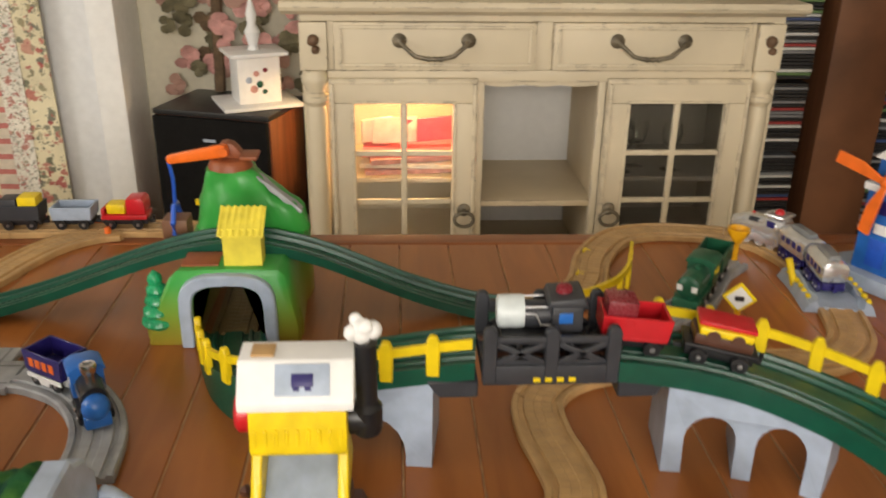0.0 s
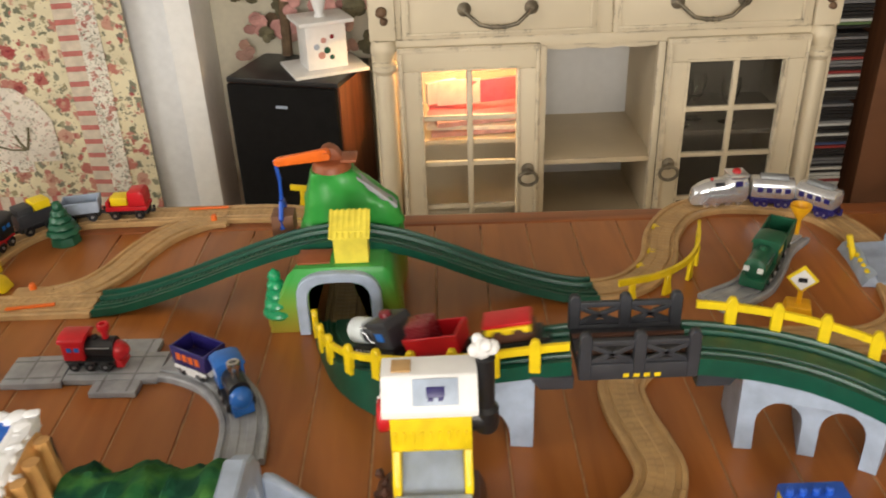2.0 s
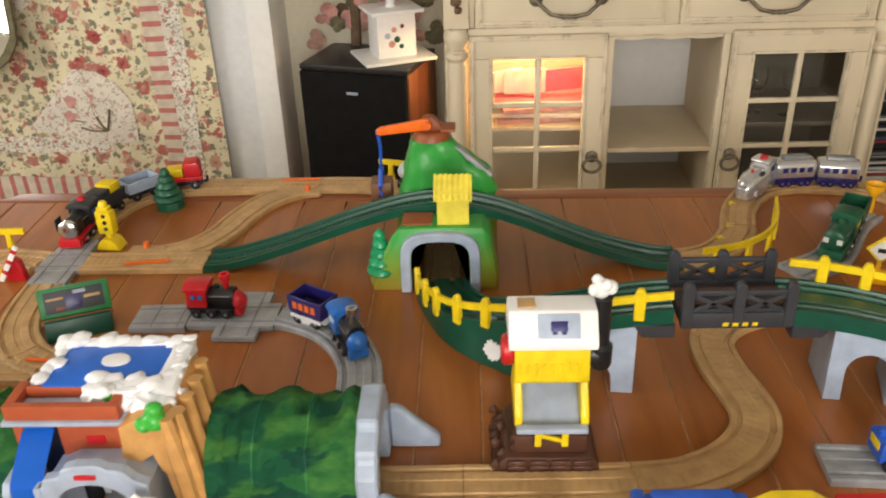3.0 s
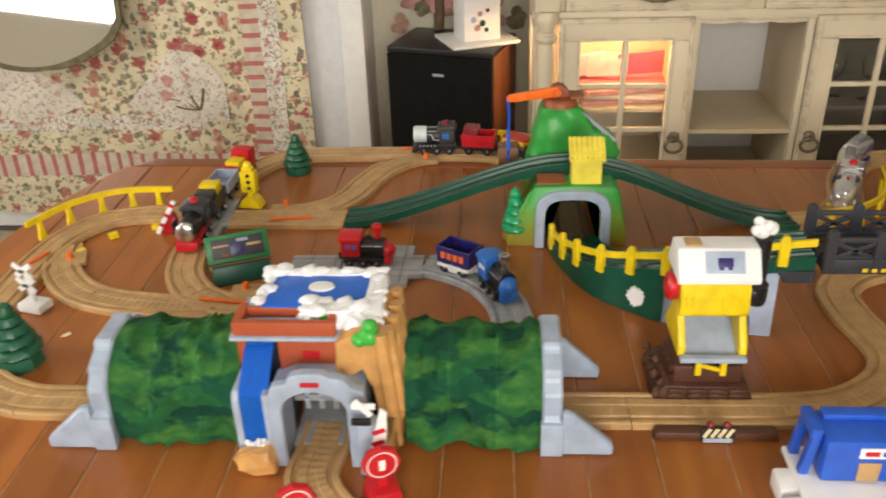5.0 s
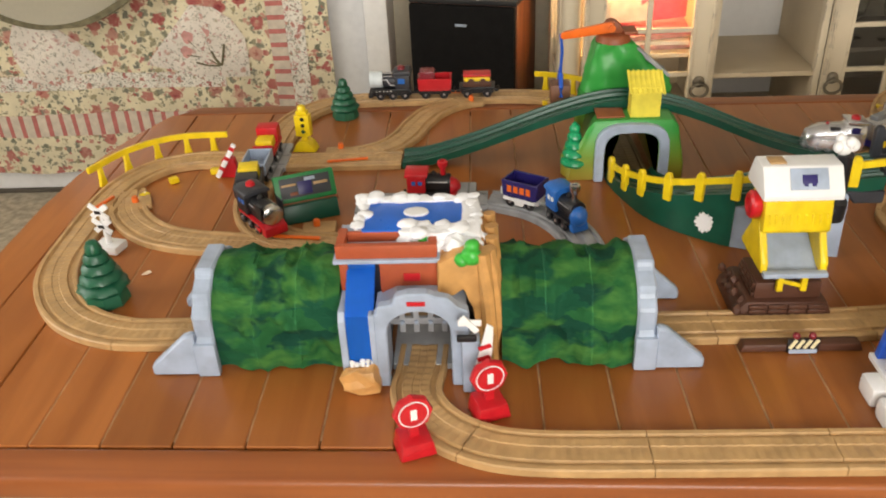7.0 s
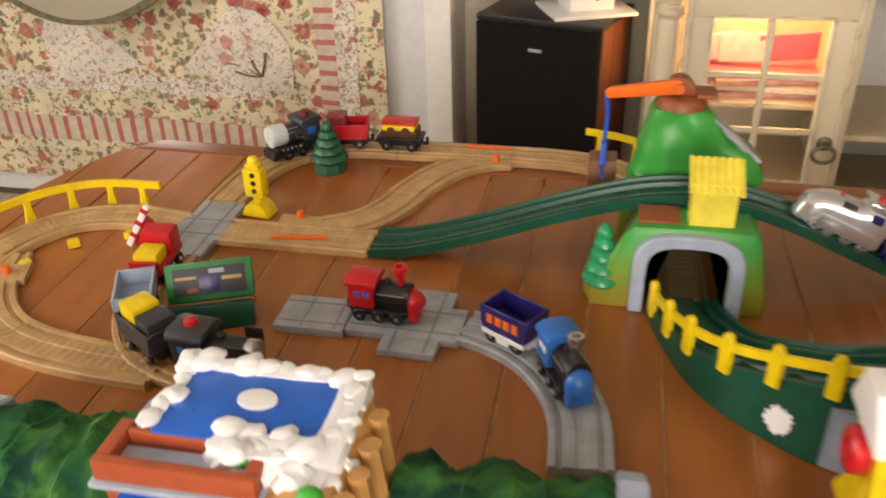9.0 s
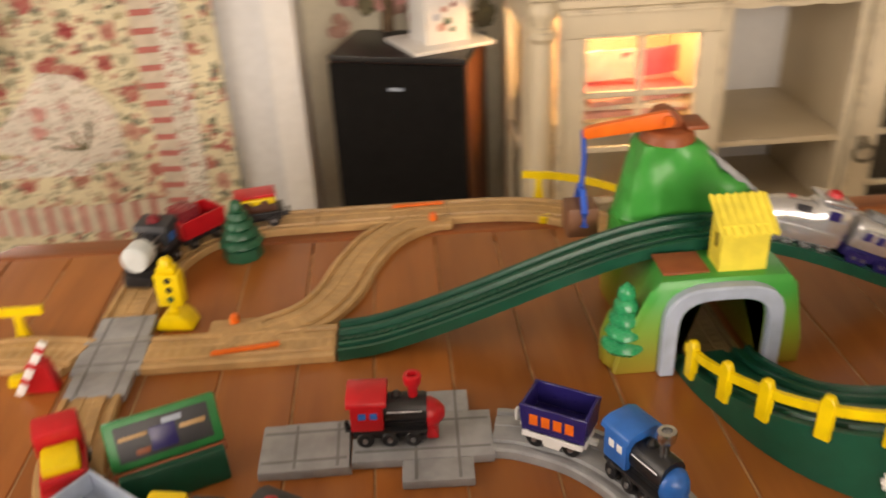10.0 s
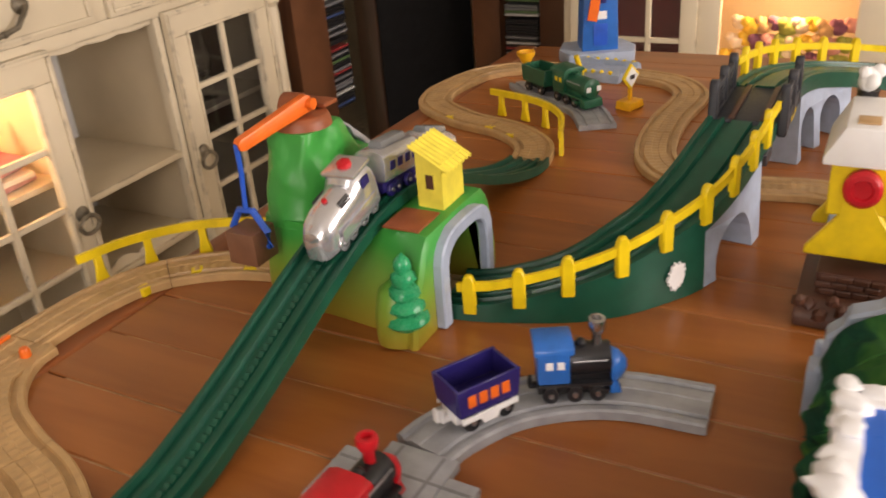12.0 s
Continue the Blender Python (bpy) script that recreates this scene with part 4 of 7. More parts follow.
    # tan cliff
    bm = prism([(0.022, 0.10), (0.06, 0.128), (0.072, 0.10), (0.080, 0.0), (0.106, 0.0), (0.102, 0.12), (0.096, 0.165), (0.085, 0.186), (0.045, 0.182), (0.028, 0.170)], -0.060, 0.068, "y", 0.006, seg=2)
    bmesh.ops.triangulate(bm, faces=bm.faces[:])
    bmesh.ops.subdivide_edges(bm, edges=[e for e in bm.edges if e.calc_length() > 0.03], cuts=2)
    roughen(bm, 0.0045, 42, 7)
    part("cliff", bm, ROCK_TAN, th, "orange-tan rocky cliff")
    for i, (x, y) in enumerate(((0.100, -0.05), (0.104, -0.022), (0.104, 0.01), (0.102, 0.045), (0.092, -0.062))):
        bm = tube([(x, y, 0.002), (x + 0.002, y + 0.003, 0.06), (x - 0.002, y, 0.13), (x - 0.006, y + 0.004, 0.185)], 0.010 - 0.001 * (i % 2), 9)
        part("rib", bm, ROCK_TAN, th)
    bm = puff(None, (0.070, -0.056, 0.180), 0.014, 1)
    bm = puff(bm, (0.072, -0.056, 0.193), 0.010, 2)
    bm = puff(bm, (0.058, -0.058, 0.175), 0.010, 3)
    part("bush", bm, BRIGHT_GREEN, th, "glossy green bush")
    part("bush", puff(None, (0.006, -0.022, 0.188), 0.007, 4), BRIGHT_GREEN, th, "small green bush")
    # snow roof
    part("roof_core", box((-0.076, -0.0035, 0.170), (0.074, 0.076, 0.187), 0.006), WHITE, th)
    g = box((-0.076, -0.016, 0.198), (0.062, 0.074, 0.2065), 0.003)
    part("pool", g, WATER, th, "blue pond on the snowy roof")
    rnd = random.Random(5)
    for lo, hi in (((-0.084, 0.064, 0.186), (0.080, 0.082, 0.2085)), ((0.056, -0.030, 0.180), (0.082, 0.069, 0.2095)), ((-0.084, -0.008, 0.190), (-0.071, 0.069, 0.2085)), ((-0.022, -0.030, 0.182), (0.058, -0.004, 0.2100))):
        b = box(lo, hi, 0.006, seg=2)
        bmesh.ops.subdivide_edges(b, edges=[e for e in b.edges if e.calc_length() > 0.010], cuts=4, use_grid_fill=True)
        roughen(b, 0.0032, 60, lo[0])
        roughen(b, 0.0016, 150, lo[1])
        part("snow_bank", b, SNOW, th, "bank of white plastic snow")
    ring = [(-0.078 + 0.152 * i / 9, 0.074) for i in range(10)] + [(0.073, 0.076 - 0.018 * i) for i in range(1, 6)] + [(-0.079, 0.066 - 0.018 * i) for i in range(5)]
    ring += [(-0.018 + 0.017 * i, -0.018 - 0.006 * (i % 2)) for i in range(5)] + [(0.006, -0.004), (-0.016, -0.008), (0.032, -0.002)]
    for i, (x, y) in enumerate(ring):
        r = rnd.choice((0.007, 0.008, 0.009, 0.0105, 0.012))
        b = puff(None, (0, 0, 0), r, i, 3)
        roughen(b, r * 0.22, 1.6 / r, i + 3.0)
        b.transform(pose(x + rnd.uniform(-0.004, 0.004), y + rnd.uniform(-0.004, 0.004), 0.2085 + rnd.uniform(-0.003, 0.003), 0, 0, rnd.uniform(0, 360)) @ Matrix.Diagonal((1.3, 1.0, 0.55, 1)))
        part("snow_heap", b, SNOW, th)
    for x, y, z, r, q in ((-0.014, -0.022, 0.192, 0.013, 50), (0.006, -0.026, 0.188, 0.012, 54), (0.024, -0.028, 0.190, 0.014, 51), (0.072, -0.034, 0.192, 0.013, 52), (0.046, -0.034, 0.194, 0.015, 53), (0.078, -0.012, 0.188, 0.013, 55)):
        b = puff(None, (0, 0, 0), r, q, 3)
        roughen(b, r * 0.32, 1.5 / r, q)
        b.transform(Matrix.Translation((x, y, z)) @ Matrix.Diagonal((1.1, 0.9, 1.0, 1)))
        part("snow_heap", b, SNOW, th)
    d = lathe([(0.016, 0.0), (0.015, 0.003), (0.0, 0.005)], 18)
    d.transform(Matrix.Diagonal((1.1, 0.8, 1, 1)))
    part("snow_disc", d, WHITE, th, "white snow patch").matrix_basis = pose(-0.005, 0.034, 0.2062)
    for ch in th.children:
        if ch.name.split(".")[0] in ("snow_bank", "snow_heap", "snow_disc", "pool"):
            ch.matrix_basis = Matrix.Translation((0.0, 0.007, -0.014)) @ Matrix.Diagonal((1.02, 1, 1, 1)) @ ch.matrix_basis


build_station()

# ---- cloth tunnels and their portals ----
CLOTH = mat_base("camouflage_cloth", (0.03, 0.14, 0.02), 0.9)
_c = coords(CLOTH, (0.7, 1, 1.5))
_big = nd(CLOTH, "ShaderNodeTexNoise", Scale=17.0, Detail=3.0, Roughness=0.5, Distortion=0.4)
_a = nd(CLOTH, "ShaderNodeTexVoronoi", Scale=26.0, Randomness=1.0)
_warp = nd(CLOTH, "ShaderNodeTexNoise", Scale=40.0, Detail=3.0)
_w = nd(CLOTH, "ShaderNodeTexNoise", Scale=900.0, Detail=2.0)
_add = CLOTH.node_tree.nodes.new("ShaderNodeMixRGB")
_add.blend_type, _add.inputs[0].default_value = "ADD", 0.035
ln(CLOTH, _c, _big.inputs[0]), ln(CLOTH, _c, _w.inputs[0]), ln(CLOTH, _c, _warp.inputs[0])
ln(CLOTH, _c, _add.inputs[1]), ln(CLOTH, _warp.outputs["Color"], _add.inputs[2]), ln(CLOTH, _add.outputs[0], _a.inputs[0])
_sep = nd(CLOTH, "ShaderNodeSeparateColor")
ln(CLOTH, _a.outputs["Color"], _sep.inputs[0])
_cells = ramp_node(CLOTH, _sep.outputs[0], [(0.15, (0.008, 0.095, 0.055)), (0.5, (0.014, 0.145, 0.068)), (0.95, (0.03, 0.20, 0.06))])
_clear = ramp_node(CLOTH, _big.outputs[0], [(0.47, (0, 0, 0)), (0.55, (0.95, 0.95, 0.95))])
_tone = ramp_node(CLOTH, _warp.outputs[0], [(0.35, (0.025, 0.19, 0.05)), (0.65, (0.11, 0.34, 0.07))])
_col = mixed(CLOTH, _clear, _cells, _tone)
ln(CLOTH, _col, bsdf(CLOTH).inputs["Base Color"])
bumped(CLOTH, _warp.outputs[0], 0.55, 0.012)


def cloth_tunnel(x0, x1, seed):
    g = bmesh.new()
    nx, na = 44, 40
    prof = [(-0.076, 0.0), (-0.076, 0.066)] + [(-0.076 * math.cos(math.pi * i / 16), 0.066 + 0.070 * math.sin(math.pi * i / 16)) for i in range(1, 16)] + [(0.076, 0.066), (0.076, 0.0)]
    line = Line([(a, 0, b) for a, b in prof])
    rows = []
    for i in range(nx + 1):
        u = i / nx
        x = x0 + (x1 - x0) * u
        sag = 1 - 0.05 * math.sin(math.pi * u)
        row = []
        for j in range(na + 1):
            p = line.at(line.length * j / na)
            fold = 0.011 * (1 - abs(noise.noise(Vector((x * 24 + seed, p.x * 7, p.z * 9)))) * 2.2) + 0.012 * (0.4 - abs(noise.noise(Vector((x * 34 + p.z * 12, p.x * 20, p.z * 26 + seed)))) * 1.8)
            out = Vector((p.x, 0, max(0.0, p.z - 0.06))).normalized() if j else Vector((-1, 0, 0))
            edge = min(1, 6 * min(u, 1 - u) + 0.2)
            q = Vector((x, p.x, p.z * (sag if p.z > 0.07 else 1))) + Vector((0, out.x, out.z)) * fold * edge
            q.z = max(q.z, 0.001 + 0.014 * abs(noise.noise(Vector((x * 18, seed, j > 20)))) if j in (0, na) else q.z)
            row.append(g.verts.new(q))
        rows.append(row)
    for p, q in zip(rows, rows[1:]):
        for j in range(na):
            g.faces.new((p[j], p[j + 1], q[j + 1], q[j]))
    seams = [[rows[int(nx * k)][j].co + Vector((0, 0, 0.0006)) for j in range(1, na)] for k in (0.34, 0.67)]
    bmesh.ops.solidify(g, geom=g.faces[:], thickness=0.0025)
    th = empty("cloth_tunnel", pose(0, 0.782, 0.0002), "wrinkled green camouflage cloth tunnel over the track", "cloth tunnel", "cloth tunnels")
    part("cloth", g, CLOTH, th)
    for pts in seams:
        part("seam", tube(pts, 0.0011, 6), CLOTH, th, "stitched seam in the cloth")


cloth_tunnel(-0.932, -0.755, 1.0)
cloth_tunnel(-0.535, -0.35, 5.0)


def portal(x, side):
    """Grey arch at a tunnel's end, with sloping wing walls; side -1: opens to the west."""
    th = empty("tunnel_portal", pose(x, 0.782, 0.0004, 0, 0, 0 if side > 0 else 180), "light grey plastic tunnel portal with sloping wing walls", "tunnel portal", "tunnel portals")
    inner = arch_pts(0.0, 0.110, 0.104)
    outer = [(-0.090, 0.0), (-0.090, 0.055), (-0.084, 0.057), (-0.084, 0.092), (-0.070, 0.106), (-0.068, 0.118), (-0.04, 0.130), (-0.036, 0.141), (0.036, 0.141), (0.04, 0.130), (0.068, 0.118), (0.070, 0.106), (0.084, 0.092), (0.084, 0.057), (0.090, 0.055), (0.090, 0.0)]
    part("arch", prism(outer + inner[::-1], -0.006, 0.020, "x", 0.003, seg=1), LIGHT_GREY, th, "", False)
    for s in (-1, 1):
        part("wing", prism([(0.0202, 0.0), (0.088, 0.0), (0.088, 0.016), (0.034, 0.066), (0.0202, 0.068)], s * 0.084 - 0.008, s * 0.084 + 0.008, "y", 0.003, seg=1), LIGHT_GREY, th)
        part("block", box((-0.008, s * 0.089 - 0.006, 0.0), (0.022, s * 0.089 + 0.006, 0.053), 0.002), LIGHT_GREY, th)


portal(-0.348, 1)
portal(-0.938, -1)

# ---- small scenery ----
FIR = plastic("fir_plastic", (0.012, 0.10, 0.05), 0.35, 0.25)


def fir_tree(x, y, h, rz, label):
    th = empty("toy_fir_tree", pose(x, y, 0.0004, 0, 0, rz), label, "toy tree", "toy fir trees")
    k = h / 0.1
    part("base", lathe([(0.033 * k, 0), (0.033 * k, 0.006 * k), (0.030 * k, 0.018 * k), (0.022 * k, 0.022 * k)], 8), FIR, th)
    n, g = 28, bmesh.new()
    prof = [(0.020, 0.020)]
    for i in range(5):
        a = 0.036 * (1 - i / 5.9)
        z = 0.022 + i * 0.0145
        prof += [(a * 0.82, z), (a, z + 0.004), (a * 0.92, z + 0.010), (a * 0.74, z + 0.0145)]
    prof += [(0.008, 0.097), (0.0, 0.101)]
    bm = lathe([(r * k, z * k) for r, z in prof], n)
    for v in bm.verts:
        a = math.atan2(v.co.y, v.co.x)
        f = 1 + 0.06 * math.sin(9 * a + v.co.z * 300)
        v.co.x *= f
        v.co.y *= f
    part("crown", bm, FIR, th)


fir_tree(-1.165, 0.885, 0.112, 15, "dark green plastic fir tree inside the west loop")
fir_tree(-0.875, 1.648, 0.094, 50, "dark green plastic fir tree by the back track")


def signal_post():
    th = empty("signal_box", pose(-0.938, 1.463, 0.0004, 0, 0, -8), "yellow plastic railway signal with three dark lamps", "toy signal")
    part("foot", prism([(-0.026, 0), (0.026, 0), (0.018, 0.016), (0.009, 0.024), (-0.009, 0.024), (-0.018, 0.016)], -0.017, 0.017, "y", 0.003), YELLOW, th)
    part("stem", lathe([(0.007, 0.022), (0.007, 0.036)], 12), YELLOW, th)
    part("body", box((-0.0165, -0.011, 0.034), (0.0165, 0.011, 0.082), 0.003), YELLOW, th)
    part("hood", box((-0.012, -0.0085, 0.082), (0.012, 0.0085, 0.091), 0.002), YELLOW, th)
    part("cap", lathe([(0.009, 0.0895), (0.009, 0.098), (0.006, 0.102), (0, 0.103)], 12), YELLOW, th)
    for i, m in enumerate((DEEP_GREEN, BLACK, BLACK)):
        part("lamp", lathe([(0.0045, 0), (0.004, 0.002), (0, 0.0025)], 12, pose(0.002, -0.0108, 0.046 + i * 0.014, 90)), m, th, "dark round signal lamp")


signal_post()


def billboard():
    th = empty("billboard", pose(-0.884, 1.168, 0.0004, 0, 0, 22), "green plastic billboard with a dark picture panel", "toy billboard")
    part("base", prism([(-0.034, 0), (0.012, 0), (0.008, 0.032), (-0.022, 0.032)], -0.053, 0.053, "x", 0.003), DEEP_GREEN, th)
    fr = part("frame", box((-0.057, -0.006, 0.0), (0.057, 0.006, 0.052), 0.004), BRIGHT_DARK, th)
    fr.matrix_basis = pose(0, -0.004, 0.030, -26)
    part("picture", box((-0.047, -0.0072, 0.008), (0.047, -0.0061, 0.045), 0.0004), DARK_GREY, fr, "dark printed picture panel")
    for x0, x1, z0, z1, m in ((-0.014, 0.012, 0.012, 0.036, NAVY), (-0.044, -0.016, 0.03, 0.034, TAN), (0.016, 0.042, 0.026, 0.031, TAN), (0.0, 0.02, 0.036, 0.042, LIGHT_GREY), (-0.03, -0.016, 0.012, 0.018, RUST)):
        part("picture_shape", box((x0, -0.0082, z0), (x1, -0.0072, z1), 0.0004), m, fr, "printed colour shape")
    part("sill", box((-0.057, -0.010, -0.010), (0.057, 0.002, -0.0005), 0.002), RUST, fr, "brown ledge")


BRIGHT_DARK = plastic("mid_green_plastic", (0.01, 0.20, 0.05), 0.35)
billboard()


def crossbuck(x, y, rz):
    th = empty("crossing_sign", pose(x, y, 0.0004, 0, 0, rz), "white plastic railway crossing sign on a square foot", "toy sign")
    part("foot", box((-0.024, -0.018, 0), (0.024, 0.018, 0.016), 0.004), WHITE, th)
    part("pole", lathe([(0.006, 0.014), (0.005, 0.07)], 10), WHITE, th)
    for z in (0.052, 0.080):
        for a in (35, -35):
            b = box((-0.021, -0.002, -0.005), (0.021, 0.002, 0.005), 0.001)
            part("arm", b, WHITE, th).matrix_basis = pose(0, -0.0045 - 0.002 * (a > 0), z, 0, a)
        part("mark", box((-0.006, -0.0102, z - 0.003), (0.006, -0.0092, z + 0.003)), BLACK, th, "dark printed mark")


crossbuck(-1.218, 1.045, -15)


def round_sign(x, y, rz, label):
    th = empty("round_sign", pose(x, y, 0.0004, 0, 0, rz), label, "toy sign", "round red signs")
    part("foot", prism([(-0.024, 0), (0.024, 0), (0.019, 0.024), (-0.019, 0.024)], -0.02, 0.02, "y", 0.004), RED, th)
    part("stem", box((-0.006, -0.004, 0.022), (0.006, 0.004, 0.042), 0.001), RED, th)
    disc = part("disc", lathe([(0.0, -0.005), (0.024, -0.005), (0.0255, 0), (0.024, 0.005), (0.0, 0.0052)], 8, pose(0, 0, 0.060, 90, 0, 0)), RED, th)
    part("ring", lathe([(0.0192, 0), (0.0192, 0.0008), (0.0178, 0.0008), (0.0175, 0)], 24, pose(0, -0.0052, 0.060, 90)), WHITE, th, "white printed ring")
    part("ring_inside", lathe([(0.0172, 0), (0.0172, 0.0012), (0, 0.0012)], 24, pose(0, -0.0052, 0.060, 90)), RED, th)
    part("mark", box((-0.004, -0.0072, 0.052), (0.004, -0.0062, 0.068), 0.0004), WHITE, th, "white printed mark")


round_sign(-0.555, 0.607, 20, "round red plastic railway sign by the station")
round_sign(-0.648, 0.541, 20, "round red plastic railway sign by the front track")


def station_gate():
    th = empty("crossing_gate", pose(-0.575, 0.655, 0.0004), "white crossing gate with red stripes beside the grey arch", "toy gate")
    part("post", box((-0.014, -0.010, 0), (0.010, 0.012, 0.085), 0.003), LIGHT_GREY, th, "grey post")
    part("cross_arm", box((-0.018, -0.0135, 0.112), (0.012, -0.0105, 0.121), 0.001), WHITE, th).matrix_basis = pose(0, 0, 0)
    b = box((-0.015, -0.017, -0.004), (0.015, -0.0138, 0.004), 0.001)
    part("cross_arm", b, WHITE, th).matrix_basis = pose(-0.003, 0, 0.1165, 0, 50)
    part("lamp_bar", box((-0.02, -0.016, 0.088), (0.006, -0.0102, 0.098), 0.003), BLACK, th, "black lamp bar")
    arm = part("gate_arm", prism([(-0.013, 0), (0.011, 0.0), (0.007, 0.082), (-0.002, 0.086)], -0.004, 0.0, "y", 0.001, seg=1), WHITE, th, "white gate arm")
    arm.matrix_basis = pose(0.012, -0.0185, 0.035, 0, 6)
    for z in (0.016, 0.034, 0.052):
        b = box((-0.010, -0.0052, -0.003), (0.007, -0.0042, 0.003))
        part("stripe", b, RED, arm, "red stripe").matrix_basis = pose(0.0, 0, z, 0, -28)


station_gate()


def gate_red():
    th = empty("crossing_gate", pose(-1.078, 1.338, 0.0004, 0, 0, 0), "red crossing gate post with a white barrier arm", "toy gate")
    part("foot", prism([(-0.015, 0), (0.024, 0), (0.018, 0.04), (0.004, 0.05), (-0.008, 0.04)], -0.009, 0.009, "y", 0.003), RED, th)
    arm = part("gate_arm", box((-0.005, -0.0035, 0), (0.005, 0.0035, 0.085), 0.002), WHITE, th, "white barrier arm with red bands")
    arm.matrix_basis = pose(-0.02, -0.013, 0.004, 0, 32)
    for z in (0.02, 0.045, 0.07):
        part("band", box((-0.0056, -0.0041, z), (0.0056, 0.0041, z + 0.008), 0.0006), RED, arm, "red band")


gate_red()


def hazard_sign():
    th = empty("track_sign", pose(-0.118, 0.735, 0.0004), "brown trackside strip with a hazard-striped sign", "toy sign")
    part("strip", prism([(-0.085, 0), (0.085, 0), (0.080, 0.013), (-0.080, 0.013)], -0.012, 0.006, "y", 0.003), BROWN, th)
    pl = part("plate", box((-0.022, -0.0155, 0.002), (0.022, -0.0125, 0.024), 0.001), BLACK, th, "black plate with pale stripes")
    for i in range(4):
        b = box((-0.0025, -0.0165, -0.008), (0.0025, -0.0154, 0.008))
        part("stripe", b, TAN_LIGHT, pl, "pale stripe").matrix_basis = pose(-0.015 + i * 0.010, 0, 0.0165, 0, 28)
    part("plate_foot", box((-0.019, -0.0165, 0.001), (0.019, -0.0156, 0.0075)), LIGHT_GREY, pl, "pale lower band")
    for x in (-0.011, 0.011):
        part("lamp", puff(None, (x, -0.012, 0.028), 0.0055, x * 100), MAROON, th, "small maroon lamp")


TAN_LIGHT = plastic("pale_tan_plastic", (0.75, 0.68, 0.42), 0.5)
hazard_sign()


def rock_bridge():
    th = empty("rock_bridge", pose(0, 0, 0), "grey plastic rocky bridge section dotted with yellow", "toy bridge")
    bm = sweep(LOOP_LINE, S_ROCK0 + 0.001, S_ROCK1 - 0.001, [(-0.05, 0.006), (-0.036, 0.012), (-0.034, 0.0), (0.034, 0.0), (0.036, 0.010), (0.05, 0.004), (0.058, -0.0115), (-0.058, -0.0115)], 0.012)
    for v in bm.verts:
        if v.co.z > 0.004:
            v.co += 0.006 * noise.noise_vector(v.co * 70)
    part("bed", bm, LIGHT_GREY, th)
    for i in range(12):
        s = S_ROCK0 + 0.015 + (S_ROCK1 - S_ROCK0 - 0.03) * ((i * 5) % 12) / 12
        p = LOOP_LINE.at(s)
        side = Vector((0, 0, 1)).cross(LOOP_LINE.way(s)).normalized()
        part("pebble", puff(None, p + side * (0.047 if i % 2 else -0.047) + Vector((0, 0, 0.008)), 0.0055, i, 1), YELLOW, th, "yellow dot")
    p = LOOP_LINE.at((S_ROCK0 + S_ROCK1) / 2 + 0.02)
    part("lever", tube([(p.x - 0.05, p.y, 0.008), (p.x - 0.062, p.y + 0.01, 0.055)], 0.006), YELLOW, th, "yellow lever")


rock_bridge()


def diamond_sign():
    th = empty("warning_sign", pose(0.51, 1.29, 0.0004, 0, 0, -20), "yellow plastic diamond warning sign on a foot", "toy sign")
    part("foot", prism([(-0.024, 0), (0.024, 0), (0.020, 0.016), (-0.020, 0.016)], -0.018, 0.018, "y", 0.003), ORANGE_YELLOW, th)
    part("stem", box((-0.004, -0.003, 0.015), (0.004, 0.003, 0.045), 0.001), ORANGE_YELLOW, th)
    part("plate", prism([(0, 0.036), (0.026, 0.062), (0, 0.088), (-0.026, 0.062)], -0.003, 0.003, "y", 0.001, seg=1), YELLOW, th)
    part("panel", prism([(0, 0.042), (0.020, 0.062), (0, 0.082), (-0.020, 0.062)], -0.0042, -0.003, "y"), WHITE, th, "white diamond panel")
    part("mark", box((-0.007, -0.0052, 0.058), (0.007, -0.0042, 0.066)), BLACK, th, "dark printed mark")


ORANGE_YELLOW = plastic("amber_plastic", (0.85, 0.42, 0.01), 0.35)
diamond_sign()


def funnel():
    th = empty("water_funnel", pose(0.605, 1.545, 0.0004), "amber plastic funnel on a post beside the siding", "toy funnel")
    part("post", lathe([(0.014, 0), (0.012, 0.006), (0.005, 0.01), (0.005, 0.045)], 12), ORANGE_YELLOW, th)
    part("cone", lathe([(0.006, 0.044), (0.020, 0.068), (0.020, 0.074), (0.016, 0.074), (0.004, 0.052)], 16), ORANGE_YELLOW, th)


funnel()


